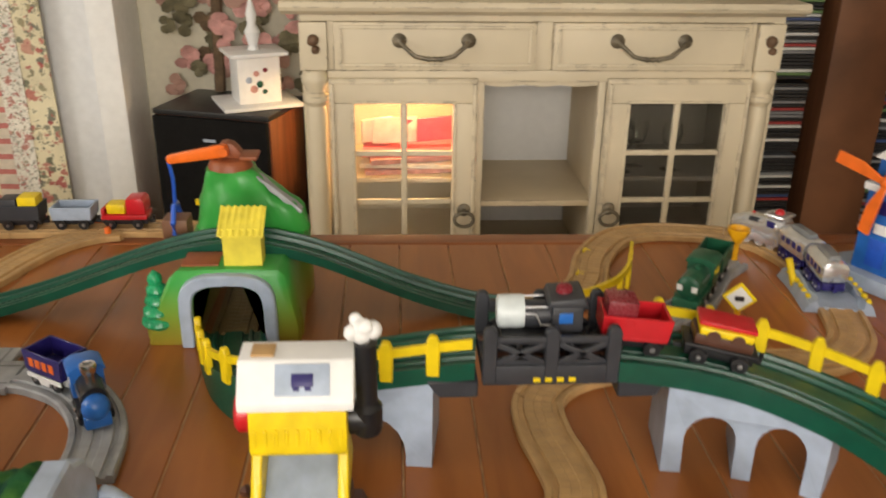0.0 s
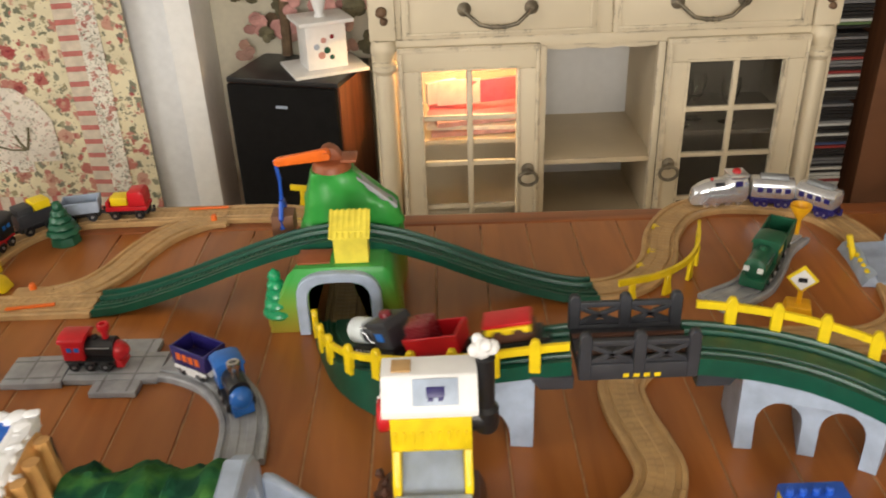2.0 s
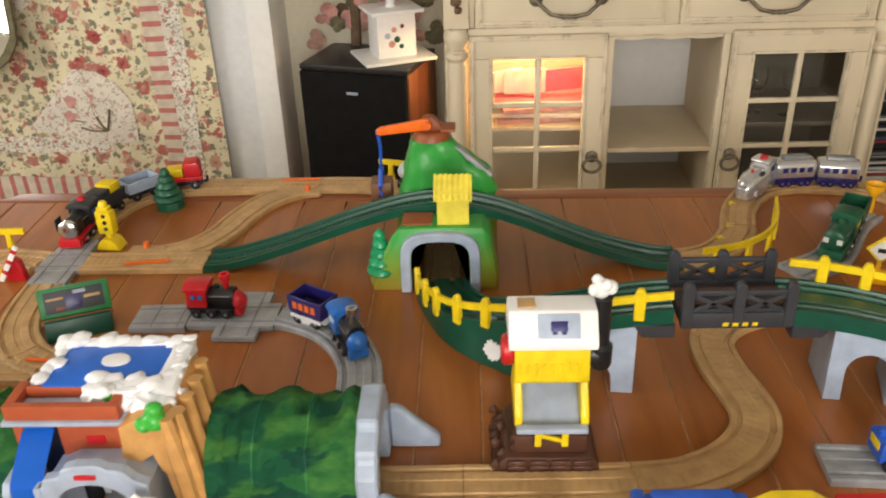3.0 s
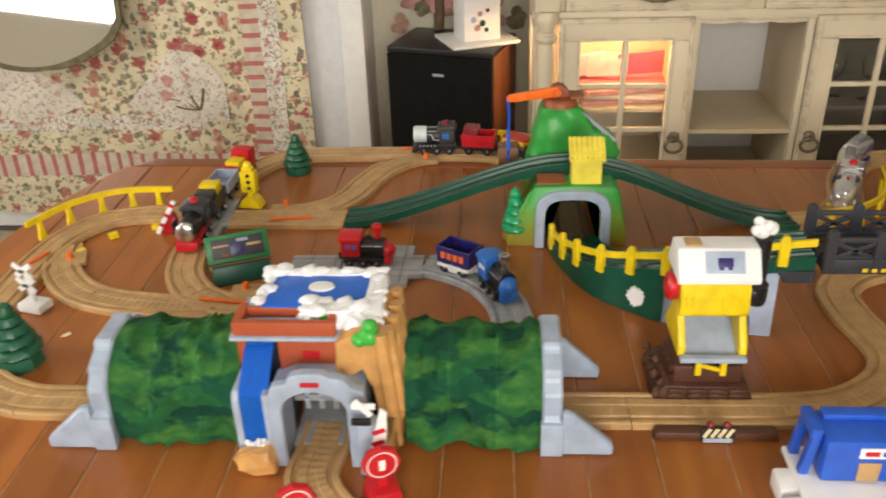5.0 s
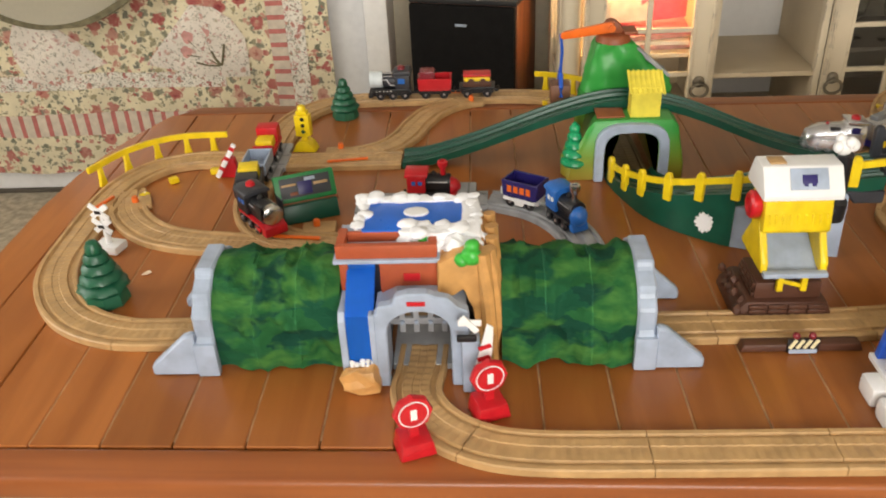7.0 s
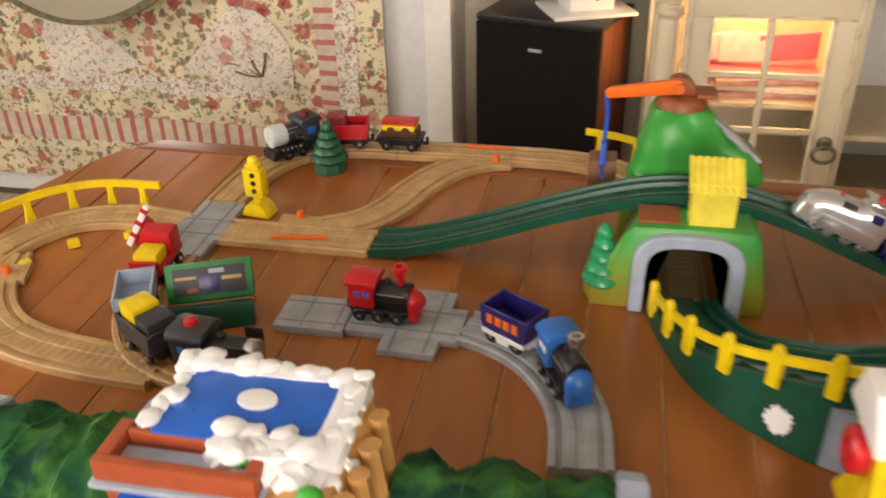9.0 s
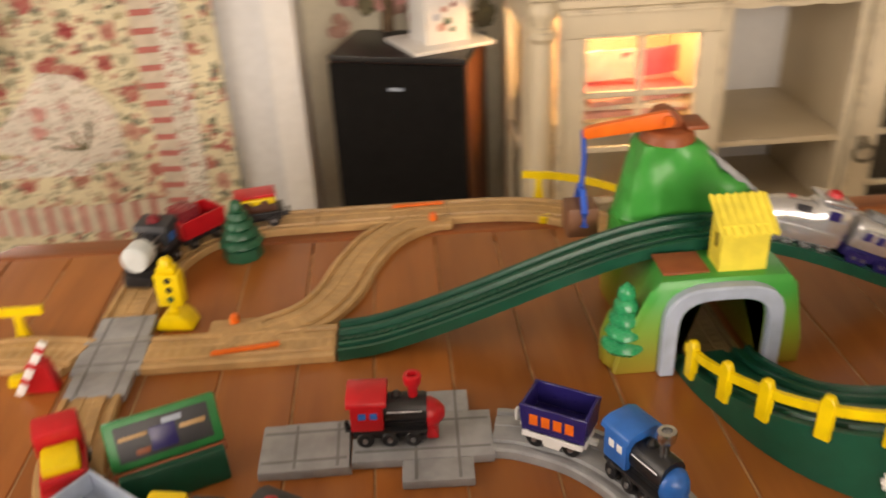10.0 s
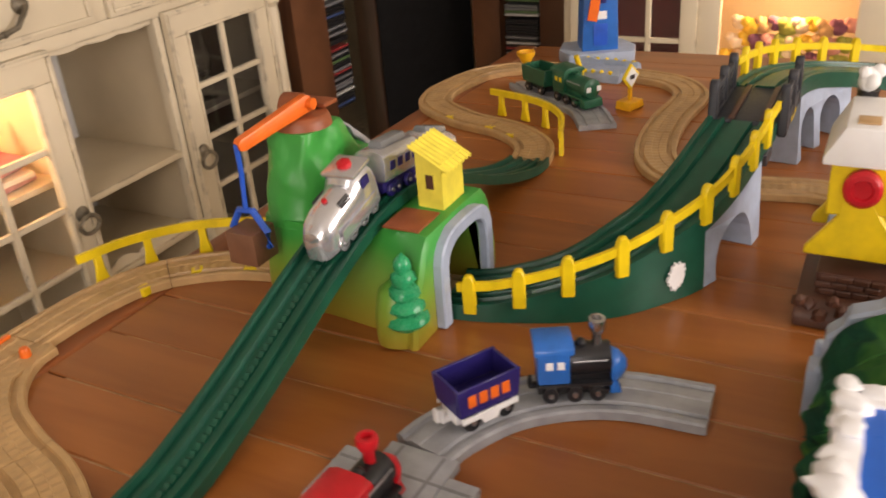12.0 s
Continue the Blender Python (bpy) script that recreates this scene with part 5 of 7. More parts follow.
def windmill():
    th = empty("windmill", pose(0.842, 1.462, 0.0004, 0, 0, -62), "blue plastic windmill tower with orange blades on a grey base", "toy windmill")
    part("base", prism([(-0.075, -0.06), (0.075, -0.06), (0.09, 0.0), (0.07, 0.07), (-0.07, 0.07), (-0.09, 0.0)], 0, 0.028, "z", 0.005), LIGHT_GREY, th, "grey base")
    part("tower", prism([(-0.042, 0.0275), (0.042, 0.0275), (0.038, 0.172), (-0.038, 0.172)], -0.038, 0.034, "y", 0.004), LIGHT_BLUE, th)
    part("cornice", box((-0.044, -0.044, 0.1722), (0.044, 0.040, 0.186), 0.003), WHITE, th, "white cornice")
    part("upper_storey", prism([(-0.034, 0.1862), (0.034, 0.1862), (0.030, 0.228), (-0.030, 0.228)], -0.034, 0.032, "y", 0.003), LIGHT_BLUE, th)
    part("roof", prism([(-0.040, 0.228), (0.040, 0.228), (0.0, 0.268)], -0.040, 0.038, "y", 0.004), WHITE, th, "white roof")
    part("door", box((-0.016, -0.0405, 0.04), (0.016, -0.0382, 0.09), 0.002), BLUE, th, "dark blue door")
    part("sign", box((-0.012, -0.0408, 0.10), (0.014, -0.0382, 0.118), 0.001), WHITE, th, "pale printed sign")
    part("window", box((-0.012, -0.0408, 0.135), (0.012, -0.0382, 0.16), 0.002), NAVY, th, "dark window")
    hub = part("hub", lathe([(0.012, 0), (0.012, 0.02), (0.006, 0.026), (0, 0.027)], 14, pose(0, -0.0345, 0.196, 90)), ORANGE, th)
    for a in (12, 102, 192, 282):
        b = prism([(-0.005, 0.008), (0.005, 0.008), (0.015, 0.05), (0.013, 0.098), (-0.009, 0.098)], -0.003, 0.003, "y", 0.001, seg=1)
        part("blade", b, ORANGE, th, "orange blade").matrix_basis = pose(0, -0.054, 0.196, 0, a)


windmill()


def depot():
    th = empty("toy_depot", pose(0.0, 0.60, 0.0004, 0, 0, 0), "blue, yellow and red plastic depot on a white base", "toy building")
    # the blue frame with an open end
    out = [(-0.03, 0.030), (0.05, 0.030), (0.038, 0.105), (-0.010, 0.105)]
    inn = [(-0.006, 0.044), (0.026, 0.044), (0.020, 0.085), (0.0, 0.085)]
    g = prism([(-0.052, 0.0275), (0.05, 0.0275), (0.05, 0.036), (-0.052, 0.036)], -0.055, 0.075, "y", 0.002)
    part("sill", g, WHITE, th, "white base")
    part("white_base", box((-0.072, -0.055, 0.0), (0.10, -0.005, 0.03), 0.008), WHITE, th, "white base")
    part("white_base", box((-0.072, 0.005, 0.0), (0.25, 0.045, 0.028), 0.006), WHITE, th, "white base")
    for y0, y1 in ((0.022, 0.034), (0.058, 0.070)):
        part("end_post", prism([(-0.048, 0.0365), (-0.036, 0.0365), (-0.028, 0.105), (-0.038, 0.105)], y0, y1, "y", 0.002), BLUE, th)
    part("top_beam", box((-0.042, 0.0225, 0.092), (-0.028, 0.0695, 0.1055), 0.003), BLUE, th)
    part("body", box((-0.027, 0.010, 0.0365), (0.088, 0.072, 0.098), 0.006), BLUE, th)
    part("ridge", box((-0.02, 0.05, 0.0975), (0.07, 0.068, 0.106), 0.003), BLUE, th)
    part("sign", box((0.012, 0.0078, 0.075), (0.062, 0.0102, 0.090), 0.001), WHITE, th, "white sign with red and blue bars")
    part("sign_bar", box((0.018, 0.0066, 0.080), (0.034, 0.0078, 0.086)), RED, th, "red bar")
    part("sign_bar", box((0.038, 0.0066, 0.080), (0.056, 0.0078, 0.086)), BLUE, th, "blue bar")
    part("door", box((0.014, 0.0078, 0.04), (0.040, 0.0102, 0.068), 0.001), TAN, th, "tan door")
    part("yellow_hall", prism([(0.089, 0.0282), (0.185, 0.0282), (0.185, 0.085), (0.16, 0.10), (0.115, 0.10), (0.089, 0.085)], 0.0, 0.072, "y", 0.004), YELLOW, th, "yellow hall")
    part("red_hall", box((0.186, 0.0, 0.0282), (0.25, 0.072, 0.095), 0.004), RED, th, "red hall")
    part("orange_tongue", prism([(-0.07, 0.02), (-0.05, 0.03), (0.1, 0.03), (0.1, -0.002), (-0.06, -0.002)], 0.0, 0.014, "z", 0.004), ORANGE, th, "orange ramp tongue").matrix_basis = pose(0, -0.10, 0.0125)


depot()
def paper_scrap(x, y, rz):
    g = prism([(-0.008, -0.003), (0.001, -0.006), (0.009, -0.001), (0.004, 0.005), (-0.005, 0.004)], 0.0, 0.0012, "z")
    for v in g.verts:
        v.co.z += 0.0015 * math.sin(v.co.x * 300) + 0.0016
    ob = link_mesh("paper_scrap", g, PAPER_SCRAP)
    ob.matrix_basis = pose(x, y, -0.0002, 0, 0, rz)
    tagged(ob, "tiny pale scrap of paper lying on the table", "scrap")


PAPER_SCRAP = plastic("scrap_paper", (0.75, 0.58, 0.42), 0.8)
paper_scrap(-1.127, 0.963, 10)
# ---- vehicles (x ahead, z from the rail) ----
RIM = mat_base("wheel_steel", (0.45, 0.45, 0.47), 0.35, 1.0)


def wheels(th, xs, y=0.0205, r=0.0105, mat=None):
    for x in xs:
        for s in (-1, 1):
            w = part("wheel", lathe([(r * 0.5, -0.003), (r * 0.92, -0.003), (r, -0.002), (r, 0.002), (r * 0.9, 0.003), (r * 0.55, 0.0022)], 18, pose(0, 0, 0, 90)), mat or BLACK, th)
            w.matrix_basis = pose(x, s * y, r + 0.0002)
            part("hub", lathe([(r * 0.34, 0), (r * 0.3, 0.002), (0, 0.0022)], 10, pose(0, s * 0.0028, 0, 90 if s < 0 else -90)), RIM, w, "steel hub")


def couplings(th, front, back, mat=None, knob_back=False):
    if front:
        part("coupling", box((front - 0.001, -0.004, 0.008), (front + 0.009, 0.004, 0.013), 0.0015), mat or BLACK, th)
    if back:
        part("coupling", box((back - 0.010, -0.004, 0.008), (back + 0.001, 0.004, 0.013), 0.0015), mat or BLACK, th)
        part("coupling_pin", lathe([(0.003, 0.009), (0.003, 0.022), (0.0, 0.023)], 8, pose(back - 0.008, 0, 0)), mat or BLACK, th)


def barrel(x0, x1, z, r, n=20, taper=0.96):
    return lathe([(r * taper, x0), (r, x0 + 0.003), (r, x1 - 0.003), (r * taper, x1)], n, pose(0, 0, z, 0, 90))


def vehicle(name, label, category="toy train car", group=""):
    return empty(name, pose(0, 0, 0), label, category, group)


def steam_loco(label, body, chassis, nose, cab, roof, windows, front="cone", funnel_mat=None, siren=None, deflector=False):
    th = vehicle("toy_locomotive", label, "toy locomotive")
    part("chassis", box((-0.050, -0.0165, 0.008), (0.044, 0.0165, 0.019), 0.002), chassis, th)
    part("skirt", box((-0.048, -0.023, 0.0185), (0.042, 0.023, 0.0235), 0.002), chassis, th)
    part("boiler", barrel(-0.012, 0.042, 0.040, 0.0185), body, th)
    part("boiler_bed", box((-0.012, -0.0155, 0.0235), (0.040, 0.0155, 0.036), 0.002), body, th)
    part("cab", box((-0.050, -0.023, 0.0236), (-0.010, 0.023, 0.060), 0.003), cab, th)
    part("roof", prism([(-0.026, 0.0595), (0.026, 0.0595), (0.024, 0.066), (0.014, 0.0705), (-0.014, 0.0705), (-0.024, 0.066)], -0.054, -0.005, "x", 0.002), roof, th)
    for s in (-1, 1):
        for x in (-0.040, -0.026):
            part("window", box((x, s * 0.0228 - 0.0008, 0.042), (x + 0.009, s * 0.0228 + 0.0008, 0.051), 0.0006), windows, th, "printed window")
        part("hand_rail", tube([(-0.006, s * 0.0178, 0.047), (0.036, s * 0.0178, 0.047)], 0.0012, 6), RIM, th, "silver hand rail")
        part("piston", box((0.018, s * 0.021 - 0.003, 0.009), (0.038, s * 0.021 + 0.003, 0.016), 0.002), chassis, th)
    if front == "cone":
        part("nose", lathe([(0.019, 0.0), (0.0195, 0.004), (0.015, 0.013), (0.007, 0.021), (0.0, 0.0225)], 20, pose(0.0415, 0, 0.031, 0, 90)), nose, th)
        part("plow", prism([(0.040, 0.005), (0.056, 0.005), (0.050, 0.020), (0.040, 0.024)], -0.018, 0.018, "y", 0.003), nose, th)
    else:
        part("smokebox", lathe([(0.0192, 0.0), (0.0195, 0.010), (0.016, 0.013), (0.009, 0.014), (0.0, 0.016)], 20, pose(0.041, 0, 0.040, 0, 90)), nose, th)
        part("buffer_beam", prism([(0.040, 0.004), (0.058, 0.004), (0.056, 0.020), (0.040, 0.024)], -0.022, 0.022, "y", 0.003), chassis, th)
    if deflector:
        for s in (-1, 1):
            part("deflector", box((0.026, s * 0.0215 - 0.0015, 0.036), (0.05, s * 0.0215 + 0.0015, 0.062), 0.002), body, th)
    if funnel_mat:
        part("funnel", lathe([(0.006, 0.054), (0.006, 0.070), (0.0105, 0.076), (0.0115, 0.083), (0.0105, 0.087), (0.006, 0.0875), (0.005, 0.082), (0, 0.0815)], 16, pose(0.026, 0, 0)), funnel_mat, th)
    if siren:
        part("siren", lathe([(0.009, 0.0702), (0.008, 0.076), (0.004, 0.079), (0, 0.0793)], 14, pose(-0.030, 0, 0)), siren, th, "round red lamp on the roof")
    part("dome", lathe([(0.007, 0.054), (0.0065, 0.061), (0.003, 0.0645), (0, 0.065)], 12, pose(0.006, 0, 0)), body, th)
    wheels(th, (-0.034, -0.004, 0.024))
    couplings(th, None, -0.050)
    return th


def tank_loco():
    th = vehicle("toy_locomotive", "black toy steam locomotive with a pale silver tank and blue windows", "toy locomotive")
    part("chassis", box((-0.048, -0.0165, 0.008), (0.046, 0.0165, 0.019), 0.002), BLACK, th)
    part("skirt", box((-0.046, -0.0225, 0.0185), (0.047, 0.0225, 0.027), 0.002), BLACK, th)
    part("tank", barrel(0.020, 0.050, 0.045, 0.020, 22), PALE, th, "pale silver tank")
    part("tank_band", barrel(0.0465, 0.0515, 0.045, 0.0165, 22), PALE, th, "pale silver tank")
    part("boiler", barrel(-0.012, 0.0205, 0.042, 0.0165), DARK_GREY, th)
    for s in (-1, 1):
        part("pipe", tube([(0.020, s * 0.0178, 0.050), (0.008, s * 0.0185, 0.050), (0.002, s * 0.0185, 0.036), (-0.010, s * 0.0185, 0.036)], 0.0016, 6), RIM, th, "silver pipe")
        part("hand_rail", tube([(0.020, s * 0.0150, 0.057), (-0.010, s * 0.0150, 0.057)], 0.0014, 6), RIM, th, "silver pipe")
        part("window", box((-0.034, s * 0.0232 - 0.001, 0.040), (-0.018, s * 0.0232 + 0.001, 0.053), 0.001), LIGHT_BLUE, th, "blue printed window")
        for k in range(5):
            part("rivet", lathe([(0.0016, 0), (0.0012, 0.0012), (0, 0.0014)], 6, pose(0.036 - 0.009 * k, s * 0.0226, 0.0228, 90 if s < 0 else -90)), WHITE, th, "white stud")
    part("cab", box((-0.046, -0.023, 0.0272), (-0.010, 0.023, 0.060), 0.003), DARK_GREY, th)
    part("roof", prism([(-0.052, 0.0598), (-0.004, 0.0598), (-0.008, 0.069), (-0.046, 0.072)], -0.0255, 0.0255, "y", 0.003), DARK_GREY, th)
    part("roof_lamp", lathe([(0.010, 0.070), (0.009, 0.0765), (0.005, 0.0795), (0, 0.0798)], 14, pose(-0.026, 0, 0)), MAROON, th, "dark red roof lamp")
    part("buffer_beam", prism([(0.044, 0.005), (0.056, 0.005), (0.054, 0.019), (0.044, 0.022)], -0.020, 0.020, "y", 0.002), BLACK, th)
    wheels(th, (-0.034, -0.004, 0.026))
    couplings(th, None, -0.048)
    return th


def open_car(label, tub, chassis, length=0.078, height=0.03, windows=None, load=None, load_label="", load_at=(-0.45, 0.85)):
    th = vehicle("toy_wagon", label)
    L = length / 2
    part("chassis", box((-L, -0.015, 0.008), (L, 0.015, 0.020), 0.002), chassis, th)
    w, z0, z1 = 0.0235, 0.0202, 0.0202 + height
    part("floor", box((-L, -w, z0), (L, w, z0 + 0.004), 0.001), tub, th)
    for s in (-1, 1):
        sd = part("side", prism([(-L, z0 + 0.0042), (L, z0 + 0.0042), (L + 0.003, z1), (-L - 0.003, z1)], s * w - 0.0018, s * w + 0.0018, "y", 0.0008, seg=1), tub, th)
        part("end", box((s * L - 0.0018, -w + 0.002, z0 + 0.0042), (s * L + 0.0018, w - 0.002, z1), 0.0008, seg=1), tub, th)
        if windows:
            for i in range(4):
                x = -L + 0.010 + i * (length - 0.018) / 4
                part("window", box((x, s * (w + 0.0018) - 0.0006, z0 + 0.010), (x + 0.010, s * (w + 0.0018) + 0.0006, z0 + 0.023), 0.0004), windows, th, "orange printed window")
    if load:
        part("load", box((L * load_at[0], -0.019, z0 + 0.0045), (L * load_at[1], 0.019, z1 + 0.016), 0.004), load, th, load_label)
    wheels(th, (-L * 0.58, L * 0.58))
    couplings(th, L, -L, chassis)
    return th


def caboose(label, low, mid, top, chassis):
    th = vehicle("toy_wagon", label)
    part("chassis", box((-0.040, -0.015, 0.008), (0.040, 0.015, 0.020), 0.002), chassis, th)
    part("deck", box((-0.043, -0.022, 0.0202), (0.043, 0.022, 0.026), 0.002), chassis, th)
    part("body", box((-0.034, -0.021, 0.0262), (0.034, 0.021, 0.040), 0.003), low, th)
    part("band", box((-0.031, -0.0225, 0.0402), (0.031, 0.0225, 0.050), 0.003), mid, th)
    for s in (-1, 1):
        for x in (-0.014, 0.014):
            part("half_log", lathe([(0.008, -0.001), (0.008, 0.001)], 14, pose(x, s * 0.0222, 0.040, 90)), low, th)
    part("roof", box((-0.033, -0.019, 0.0502), (0.033, 0.019, 0.056), 0.002), top, th)
    wheels(th, (-0.024, 0.024))
    couplings(th, 0.042, -0.042)
    return th


def crew_wagon():
    th = vehicle("toy_wagon", "bright red toy caboose carrying a yellow load")
    part("chassis", box((-0.042, -0.015, 0.008), (0.042, 0.015, 0.020), 0.002), BLACK, th)
    part("deck", box((-0.044, -0.023, 0.0202), (0.044, 0.023, 0.030), 0.003), RED, th)
    part("cab", prism([(-0.042, 0.030), (-0.006, 0.030), (-0.006, 0.062), (-0.036, 0.064), (-0.042, 0.056)], -0.0225, 0.0225, "y", 0.004), RED, th)
    part("load", box((-0.003, -0.018, 0.030), (0.034, 0.018, 0.050), 0.005), YELLOW, th, "yellow load")
    part("buffer", box((0.036, -0.021, 0.030), (0.043, 0.021, 0.042), 0.002), RED, th)
    wheels(th, (-0.026, 0.026))
    couplings(th, 0.044, -0.044)
    return th


def streamliner():
    th = vehicle("toy_locomotive", "silver streamlined toy locomotive with a red roof lamp", "toy locomotive")
    part("chassis", box((-0.052, -0.017, 0.006), (0.040, 0.017, 0.016), 0.002), SILVER, th)
    g = bmesh.new()
    rings = []
    for x, w, z0, z1 in ((-0.054, 0.023, 0.012, 0.060), (-0.05, 0.024, 0.010, 0.064), (-0.018, 0.024, 0.010, 0.064), (-0.012, 0.023, 0.010, 0.056), (0.028, 0.022, 0.008, 0.052), (0.044, 0.020, 0.006, 0.046), (0.056, 0.015, 0.004, 0.036), (0.061, 0.008, 0.004, 0.026)):
        h = z1 - z0
        pr = [(-w, z0), (-w, z0 + h * 0.6), (-w * 0.86, z0 + h * 0.84), (-w * 0.45, z1), (w * 0.45, z1), (w * 0.86, z0 + h * 0.84), (w, z0 + h * 0.6), (w, z0)]
        rings.append([g.verts.new((x, y, z)) for y, z in pr])
    for p, q in zip(rings, rings[1:]):
        for j in range(8):
            g.faces.new((p[j], p[(j + 1) % 8], q[(j + 1) % 8], q[j]))
    g.faces.new(rings[0]), g.faces.new(rings[-1])
    bevel(g, 0.003, 2)
    part("body", g, SILVER, th)
    part("nose", lathe([(0.0125, 0), (0.0125, 0.008), (0.009, 0.014), (0, 0.017)], 18, pose(0.044, 0, 0.030, 0, 84)), SILVER, th)
    part("cab_roof", box((-0.055, -0.022, 0.062), (-0.014, 0.022, 0.068), 0.003), SILVER, th)
    part("lamp", lathe([(0.009, 0.068), (0.008, 0.073), (0.003, 0.076), (0, 0.0762)], 14, pose(-0.034, 0, 0)), RED, th, "round red lamp on the roof")
    part("headlamp", lathe([(0.0035, 0), (0.003, 0.003), (0, 0.0032)], 10, pose(0.018, 0, 0.0545)), RED, th, "small red lamp")
    for s in (-1, 1):
        part("window", box((-0.040, s * 0.0236 - 0.001, 0.044), (-0.024, s * 0.0236 + 0.001, 0.056), 0.001), NAVY, th, "dark cab window")
        for i in range(3):
            part("vent", box((-0.004, s * (0.0155 + 0.0022 * i) - 0.0008, 0.0505 - i * 0.0022), (0.016, s * (0.0155 + 0.0022 * i) + 0.0008, 0.0525 - i * 0.0022)), DARK_GREY, th, "dark vent slot")
        part("side_plate", box((-0.045, s * 0.0248 - 0.001, 0.010), (0.034, s * 0.0248 + 0.001, 0.028), 0.002), SILVER, th)
    wheels(th, (-0.038, -0.014, 0.012, 0.032), r=0.0095, mat=SILVER)
    couplings(th, None, -0.054, NAVY)
    return th


def coach(label, tail):
    th = vehicle("toy_coach", label, "toy coach", "silver coaches")
    part("chassis", box((-0.042, -0.018, 0.006), (0.042, 0.018, 0.020), 0.003), NAVY, th, "navy chassis")
    prof = [(-0.0225, 0.0205), (0.0225, 0.0205), (0.0235, 0.046), (0.019, 0.055), (0.009, 0.059), (-0.009, 0.059), (-0.019, 0.055), (-0.0235, 0.046)]
    part("body", prism(prof, -0.043, 0.043, "x", 0.004 if not tail else 0.008), SILVER, th)
    part("clerestory", prism([(-0.011, 0.0585), (0.011, 0.0585), (0.008, 0.066), (-0.008, 0.066)], -0.030, 0.026, "x", 0.002), GREY_CLEAR, th, "grey roof windows")
    for s in (-1, 1):
        for i in range(4):
            x = -0.034 + i * 0.018
            part("window", box((x, s * 0.0231 - 0.0012, 0.034), (x + 0.011, s * 0.0231 + 0.0012, 0.045), 0.001), NAVY, th, "dark window")
    wheels(th, (-0.028, -0.014, 0.014, 0.028), r=0.0085, mat=NAVY)
    couplings(th, 0.043, -0.043, NAVY)
    return th


GREY_CLEAR = plastic("smoky_plastic", (0.20, 0.21, 0.22), 0.2)

loco_b = tank_loco()
car_b1 = open_car("bright red toy wagon carrying a maroon crate", RED, BLACK, 0.076, 0.030, None, MAROON, "ribbed maroon crate", (0.0, 0.95))
car_b2 = caboose("brown and yellow toy caboose with a red roof", BROWN, YELLOW, RED, BLACK)
loco_c = steam_loco("black toy steam locomotive with a red chassis and silver nose", BLACK, RED, STEEL, BLACK, DARK_GREY, LIGHT_BLUE, "drum", None, RED, True)
car_c1 = open_car("black toy tender with a yellow load", DARK_GREY, BLACK, 0.076, 0.030, None, YELLOW, "yellow load", (-0.95, 0.0))
part("coal_bunker", box((0.002, -0.0195, 0.0245), (0.035, 0.0195, 0.062), 0.004), DARK_GREY, car_c1)
car_c2 = open_car("grey toy gondola wagon, empty", LIGHT_GREY, BLACK, 0.074, 0.026)
car_c3 = crew_wagon()
loco_d = streamliner()
car_d1 = coach("silver toy passenger coach with a navy chassis", False)
car_d2 = coach("silver toy observation coach with a navy chassis", True)


def park(th, line, x, y, back=False):
    m = line.ride(line.near(x, y))
    th.matrix_basis = m @ pose(0, 0, 0, 0, 0, 180 if back else 0)


red_loco = steam_loco("red and black toy steam locomotive parked on grey track", BLACK, BLACK, RED, RED, RED, LIGHT_BLUE, "cone", RED)
red_loco.matrix_basis = pose(-0.652, 1.192, RZ, 0, 0, -3) @ Matrix.Diagonal((0.87, 0.9, 0.9, 1))
blue_loco = steam_loco("blue and black toy steam locomotive parked on the grey curve", BLACK, BLACK, LIGHT_BLUE, LIGHT_BLUE, LIGHT_BLUE, WHITE, "cone", STEEL)
park(blue_loco, GREY_CURVE, -0.409, 1.087)
blue_loco.matrix_basis @= Matrix.Diagonal((0.80, 0.90, 0.98, 1))
navy_car = open_car("navy toy wagon with orange windows and a white chassis", NAVY, WHITE, 0.074, 0.032, ORANGE)
park(navy_car, GREY_CURVE, -0.478, 1.163)
for s in (-1, 1):
    part("side_frame", prism([(-0.036, 0.0196), (-0.036, 0.013), (-0.012, 0.013), (-0.009, 0.006), (0.009, 0.006), (0.012, 0.013), (0.036, 0.013), (0.036, 0.0196)], s * 0.0245 - 0.0012, s * 0.0245 + 0.0012, "y", 0.0006, seg=1), WHITE, navy_car, "white side frame")
part("tow_hook", box((-0.054, -0.004, 0.012), (-0.050, 0.004, 0.026), 0.001), WHITE, navy_car, "white tow hook")
navy_car.matrix_basis @= Matrix.Diagonal((0.92, 0.92, 1.02, 1))
green_loco = steam_loco("dark green toy locomotive with yellow trim parked on the siding", FIR, FIR, FIR, FIR, FIR, YELLOW, "drum", None)
park(green_loco, GREY_EAST, 0.478, 1.392)
for s in (-1, 1):
    part("lamp", box((0.0562, s * 0.012 - 0.005, 0.036), (0.0585, s * 0.012 + 0.005, 0.046), 0.001), WHITE, green_loco, "pale square headlamp")
green_car = open_car("dark green toy wagon parked on the siding", FIR, BLACK, 0.076, 0.034)
park(green_car, GREY_EAST, 0.535, 1.48)


